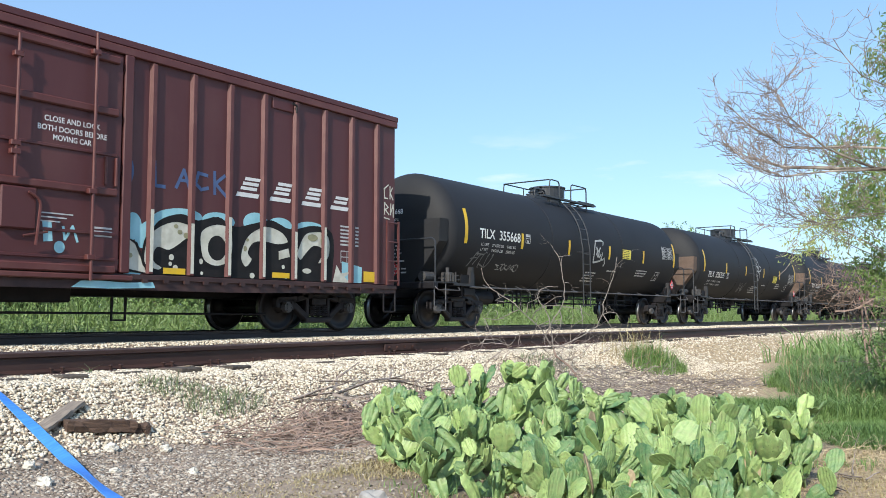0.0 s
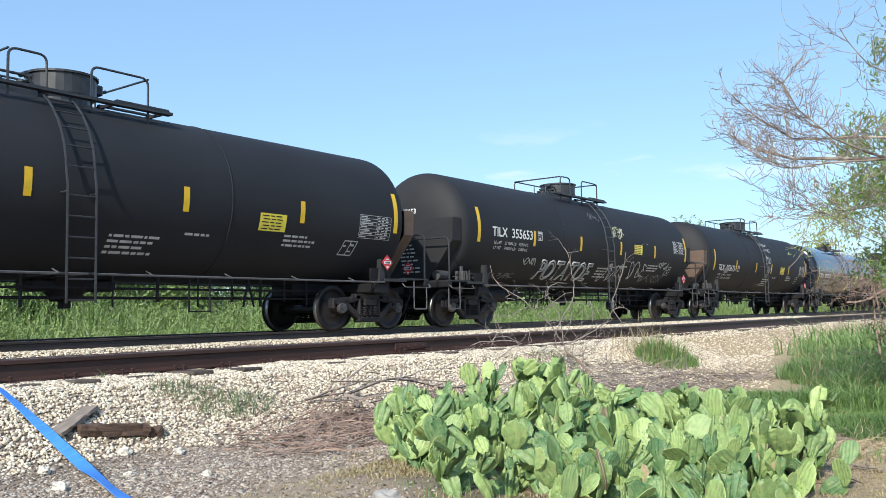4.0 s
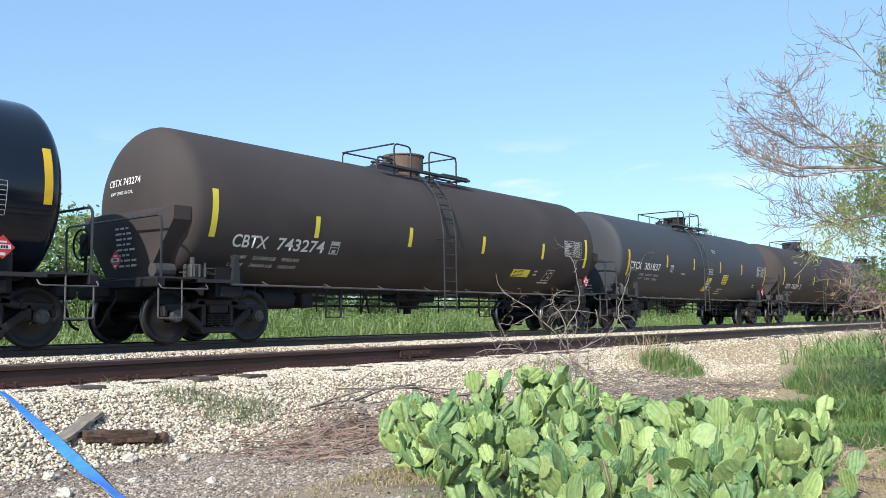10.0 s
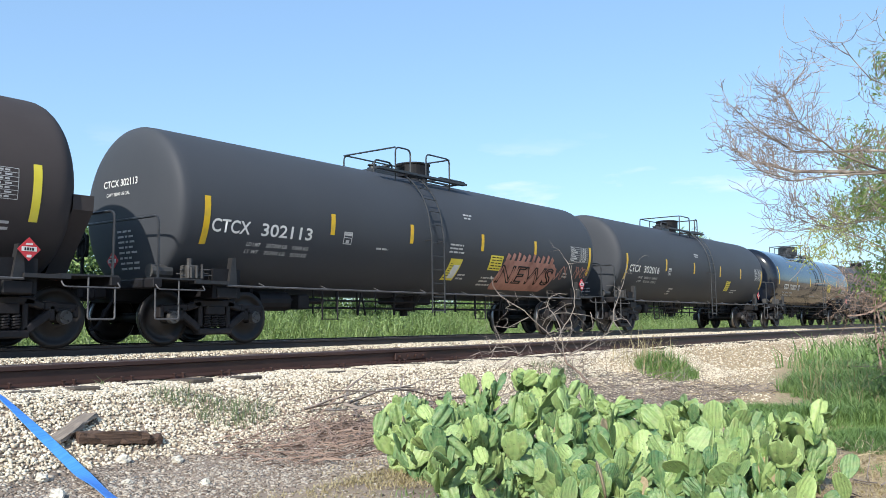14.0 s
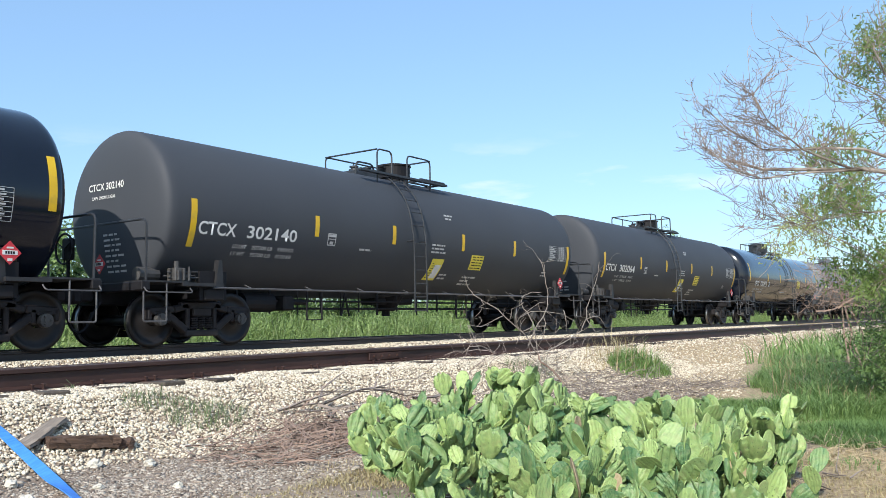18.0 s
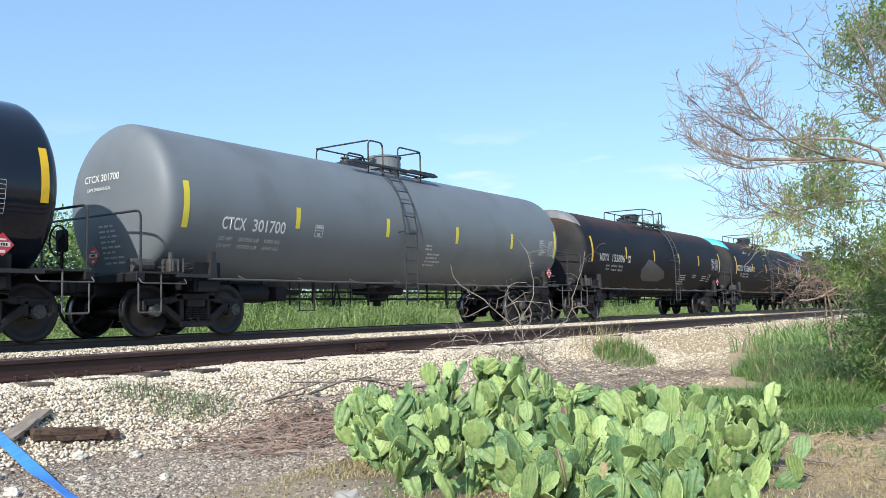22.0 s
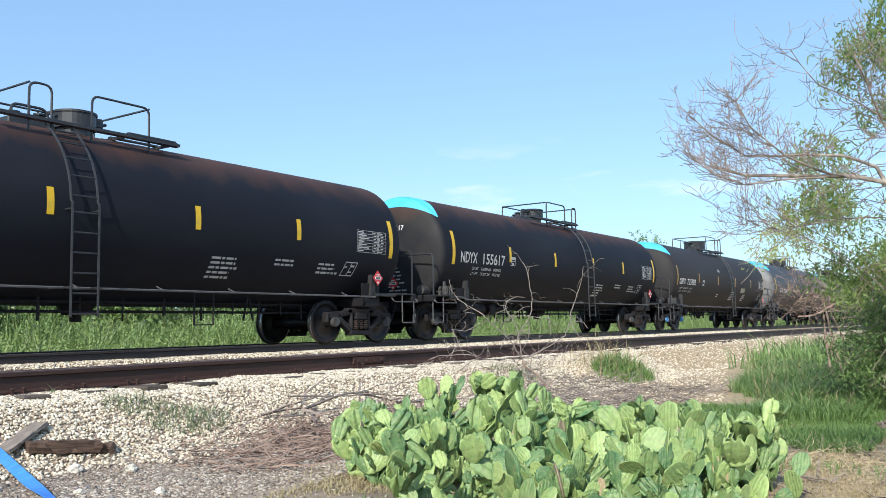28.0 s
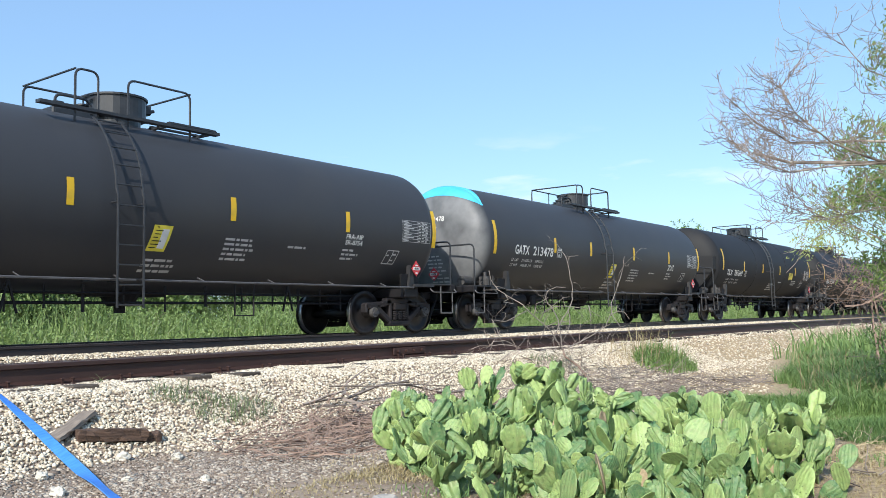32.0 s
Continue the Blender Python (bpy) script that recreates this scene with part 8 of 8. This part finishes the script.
def leafy_tree(name, base, crown, label, seed, n, leaf, material, trunk=0.07, droop=0.9):
    """crown: places and radii of the leaf masses, from the base."""
    rg = np.random.default_rng(seed)
    rnd = random.Random(seed)
    t = thing(name, label, "tree" if trunk > 0.05 else "shrub", m=pose(*base))
    s = Sticks()
    bm = bmesh.new()
    h = max(c[1] for c in crown)
    tube(bm, [(0, 0, -0.05), rel((0, 0, 0), 0.05, h * 0.3), rel((0, 0, 0), -0.05, h * 0.6), rel((0, 0, 0), 0.0, h * 0.9)], trunk, 8, [trunk, trunk * 0.8, trunk * 0.5, trunk * 0.2])
    part("trunk", bm, M_BARK, t, smooth=True)
    out = []
    for r, u, f, rad in crown:
        c = rel((0, 0, 0), r, u, f)
        p0 = rel((0, 0, 0), r + 0.7, u + 0.25, f) if r < -1.15 else rel((0, 0, 0), 0, u * 0.55)
        s.bar([p0, p0.lerp(c, 0.5) + Vector((0, 0, 0.1)), c], 0.005 if r < -1.15 or trunk < 0.02 else 0.018, 0.004)
        m = int(n * rad * rad)
        # sprays: short drooping strings of leaves
        k = max(6, m // 14)
        st = rg.normal(size=(k, 3)) * np.array([rad, rad, rad * 0.75]) * 0.52 + np.array(c[:])
        d = rg.normal(size=(k, 3)) * 0.6
        d[:, 2] -= droop * 0.7
        d /= np.linalg.norm(d, axis=1)[:, None]
        tt = rg.random((k, 14, 1)) * rad * 0.55
        out.append((st[:, None, :] + d[:, None, :] * tt + rg.normal(size=(k, 14, 3)) * 0.03).reshape(-1, 3))
        for j in range(0, k, 3):
            s.bar([Vector(st[j]), Vector(st[j] + d[j] * rad * 0.3), Vector(st[j] + d[j] * rad * 0.55)], 0.004, 0.002)
    quads("foliage", leaf_quads(rg, np.concatenate(out), leaf, leaf * 0.24, droop), material, "", parent=t)
    s.make("brushwood", M_TWIG, parent=t)
    return t


def leafy():
    rnd = random.Random(91)
    crown = []
    for n, r0, r1, u0, u1, q0, q1 in ((11, -1.9, -1.3, 1.85, 2.5, 0.12, 0.2), (15, -1.3, -0.4, 2.75, 3.8, 0.16, 0.28), (26, -0.7, 1.2, 2.4, 4.0, 0.2, 0.34), (7, -1.55, -0.8, 1.15, 1.85, 0.16, 0.28), (18, -0.8, 1.5, 1.3, 2.5, 0.22, 0.36), (16, 1.2, 2.8, 1.0, 4.2, 0.4, 0.6)):
        crown += [(rnd.uniform(r0, r1), rnd.uniform(u0, u1), rnd.uniform(-0.3, 0.7), rnd.uniform(q0, q1)) for _ in range(n)]
    leafy_tree("mesquite_tree", (8.6, -0.05, 0.0), crown, "mesquite tree with feathery yellow-green drooping leaves", 92, 10500, 0.06, M_TREELEAF)
    leafy_tree("mesquite_shoot", (8.6, 0.85, 0.0), [(-1.1, 1.66, -0.1, 0.24), (-1.0, 1.82, -0.1, 0.28), (-1.22, 1.55, -0.1, 0.17), (-0.7, 1.78, -0.15, 0.18), (-1.08, 1.76, -0.1, 0.17), (-0.8, 1.6, -0.1, 0.14)], "thin overhanging shoot with a few yellow-green leaves", 93, 7500, 0.046, M_SPRIG, 0.012)
    low = [(-0.55, 0.45, 0, 0.45), (-0.2, 0.75, 0, 0.6), (0.3, 0.9, 0.2, 0.8), (0.9, 1.0, 0.2, 0.9), (-0.1, 1.25, 0.3, 0.5), (0.5, 1.4, 0.3, 0.8), (1.7, 0.9, 0.2, 1.0), (1.6, 1.6, 0.3, 1.0), (0.3, 0.4, -0.1, 0.7), (1.0, 0.4, -0.1, 0.7)]
    leafy_tree("shrub", (9.6, 0.75, 0.0), low, "dark green feathery shrub behind the wood heap", 94, 21000, 0.055, M_SHRUB, 0.04, 0.5)
    far = [(rnd.uniform(0.0, 3.6), rnd.uniform(0.6, 2.2), rnd.uniform(-1, 1.5), rnd.uniform(0.8, 1.3)) for _ in range(12)]
    back = [(rnd.uniform(-0.4, 2.8), rnd.uniform(0.8, 3.0), rnd.uniform(-0.6, 1.0), rnd.uniform(0.9, 1.3)) for _ in range(14)] + [(rnd.uniform(-1.0, 1.4), rnd.uniform(0.7, 2.6), rnd.uniform(-0.4, 0.8), rnd.uniform(0.6, 0.9)) for _ in range(9)]
    leafy_tree("thicket", (11.6, -0.5, 0.0), back, "dense dark green thicket behind the mesquite tree", 98, 4200, 0.08, M_THICKET, 0.05, 0.5)
    leafy_tree("thicket", (18.5, 2.0, 0.0), far, "dense green thicket farther along the track", 95, 1100, 0.13, M_THICKET, 0.05, 0.4)


leafy()


def dead_thicket():
    """A tangle of dry brown twigs beside the far end of the track."""
    rnd = random.Random(97)
    s = Sticks()
    mid = Vector((14.0, 2.62, 1.3))
    for k in range(5):
        foot = Vector((14.0 + rnd.gauss(0, 0.3), 2.35 + rnd.gauss(0, 0.2), 0.0))
        s.bar([foot, foot.lerp(mid, 0.5) + Vector((0, rnd.gauss(0, 0.1), 0)), mid], 0.018, 0.01)
    for _ in range(120):
        a, e = rnd.uniform(0, 6.28), rnd.gauss(0.1, 0.45)
        p = mid + Vector((rnd.gauss(0, 0.35), rnd.gauss(0, 0.3), rnd.gauss(0, 0.16)))
        s.grow(rnd, p, Vector((math.cos(a) * 0.6, math.sin(a), e)), rnd.uniform(0.25, 0.55), 0.0055, 2, Vector((0, 0, -0.02)), 0.6, (1, 3), 0.6)
    for y, z in ((2.3, 0.95), (2.9, 0.98), (2.6, 1.02)):
        s.grow(rnd, Vector((13.6, y, z)), Vector((0, -1, 0.1)), 0.6, 0.016, 1, bend=0.6)
    s.make("dead_brush", M_DEADTWIG, "tangle of dry brown twigs beside the track", "dead brush")


dead_thicket()


def dry_vines():
    """Dark brown dead growth hanging behind the bare tree."""
    rnd = random.Random(131)
    s = Sticks()
    for k in range(150):
        y, z = rnd.uniform(-1.6, 0.75), rnd.uniform(0.2, 2.3)
        p = Vector((9.7 + rnd.uniform(-0.5, 0.6) , y, z))
        s.grow(rnd, p, Vector((rnd.gauss(0, 0.4), rnd.gauss(0, 0.8), rnd.gauss(0.2, 0.8))), rnd.uniform(0.4, 0.9), 0.008, 2, Vector((0, 0, -0.03)), 0.5, (1, 3), 0.6)
    for k in range(16):
        f = Vector((9.6 + rnd.uniform(-0.3, 0.5), rnd.uniform(-1.5, 0.6), 0.0))
        s.bar([f, f + Vector((rnd.gauss(0, 0.1), rnd.gauss(0, 0.25), 0.9)), f + Vector((rnd.gauss(0, 0.2), rnd.gauss(0, 0.5), 2.1))], 0.02, 0.008)
    s.make("dead_brush", mat("dark_dead_vines", (0.06, 0.042, 0.033), (0.2, 0.15, 0.115), 0.9, 8, 60), "dark tangle of dead vines behind the bare tree", "dead brush")


dry_vines()
leafy_tree("tree", (77.0, 30.0, 0.1), [(0.0, 8.6, 0, 0.9), (1.2, 8.2, 0, 1.0), (-1.3, 7.9, 0, 1.1), (0.2, 7.2, 0.5, 1.6), (-0.8, 6.2, 0, 1.8), (1.2, 6.0, 0, 1.8), (0, 4.6, 0, 2.2)], "tall green tree standing beyond the train", 96, 260, 0.3, M_SHRUB, 0.16, 0.2)

# ---- a passing butterfly ----
M_WING = mat("pale_orange_wing", (0.45, 0.28, 0.14), (0.65, 0.48, 0.3), 0.7, 40, 200)


def butterfly():
    b = thing("butterfly", "small pale orange butterfly in flight", "butterfly", m=pose(0, -3, 2))
    bm = bmesh.new()
    cyl(bm, (-0.012, 0, 0), (0.012, 0, 0), 0.002, 0.0012, 6)
    part("body", bm, M_TWIG, b)
    for s in (-1, 1):
        bm = bmesh.new()
        f = bm.faces.new([bm.verts.new(p) for p in ((0.008, 0, 0), (0.016, s * 0.02, 0.012), (0.004, s * 0.026, 0.016), (-0.004, s * 0.018, 0.011), (-0.014, s * 0.014, 0.008), (-0.008, 0, 0))])
        r = bmesh.ops.extrude_face_region(bm, geom=[f])
        bmesh.ops.translate(bm, verts=[v for v in r["geom"] if isinstance(v, bmesh.types.BMVert)], vec=(0, 0, 0.0006))
        part("wing", bm, M_WING, b)
    return b


insect = butterfly()


# ---- what moves ----
def motions():
    for car, x0 in CARS:
        y, z = car.location.y, car.location.z
        walk(car, [(t, pose(x0 - SPEED * t, y, z)) for t in (0.0, 8.0, 16.0, 24.0, 32.0)])
    walk(insect, [(t, pose(*p, 0, 10, r)) for t, p, r in ((0.0, (-2.0, -3.0, 2.0), 40), (19.6, (-0.5, -1.0, 2.6), 40), (19.85, (1.2, 1.6, 2.35), 50), (20.0, (1.887, 1.688, 1.512), 60), (20.15, (0.6, 3.2, 2.6), 120), (20.5, (-3.0, 4.0, 3.2), 150), (32.0, (-9.0, 4.0, 3.0), 170))])
    step = math.degrees(SPEED / WHEEL_R)
    for ax, x in WHEELSETS:
        walk(ax, [(k / FPS, pose(x, 0, WHEEL_R, 0, -step * k / FPS, 0)) for k in range(0, 32 * FPS + 1)])


motions()
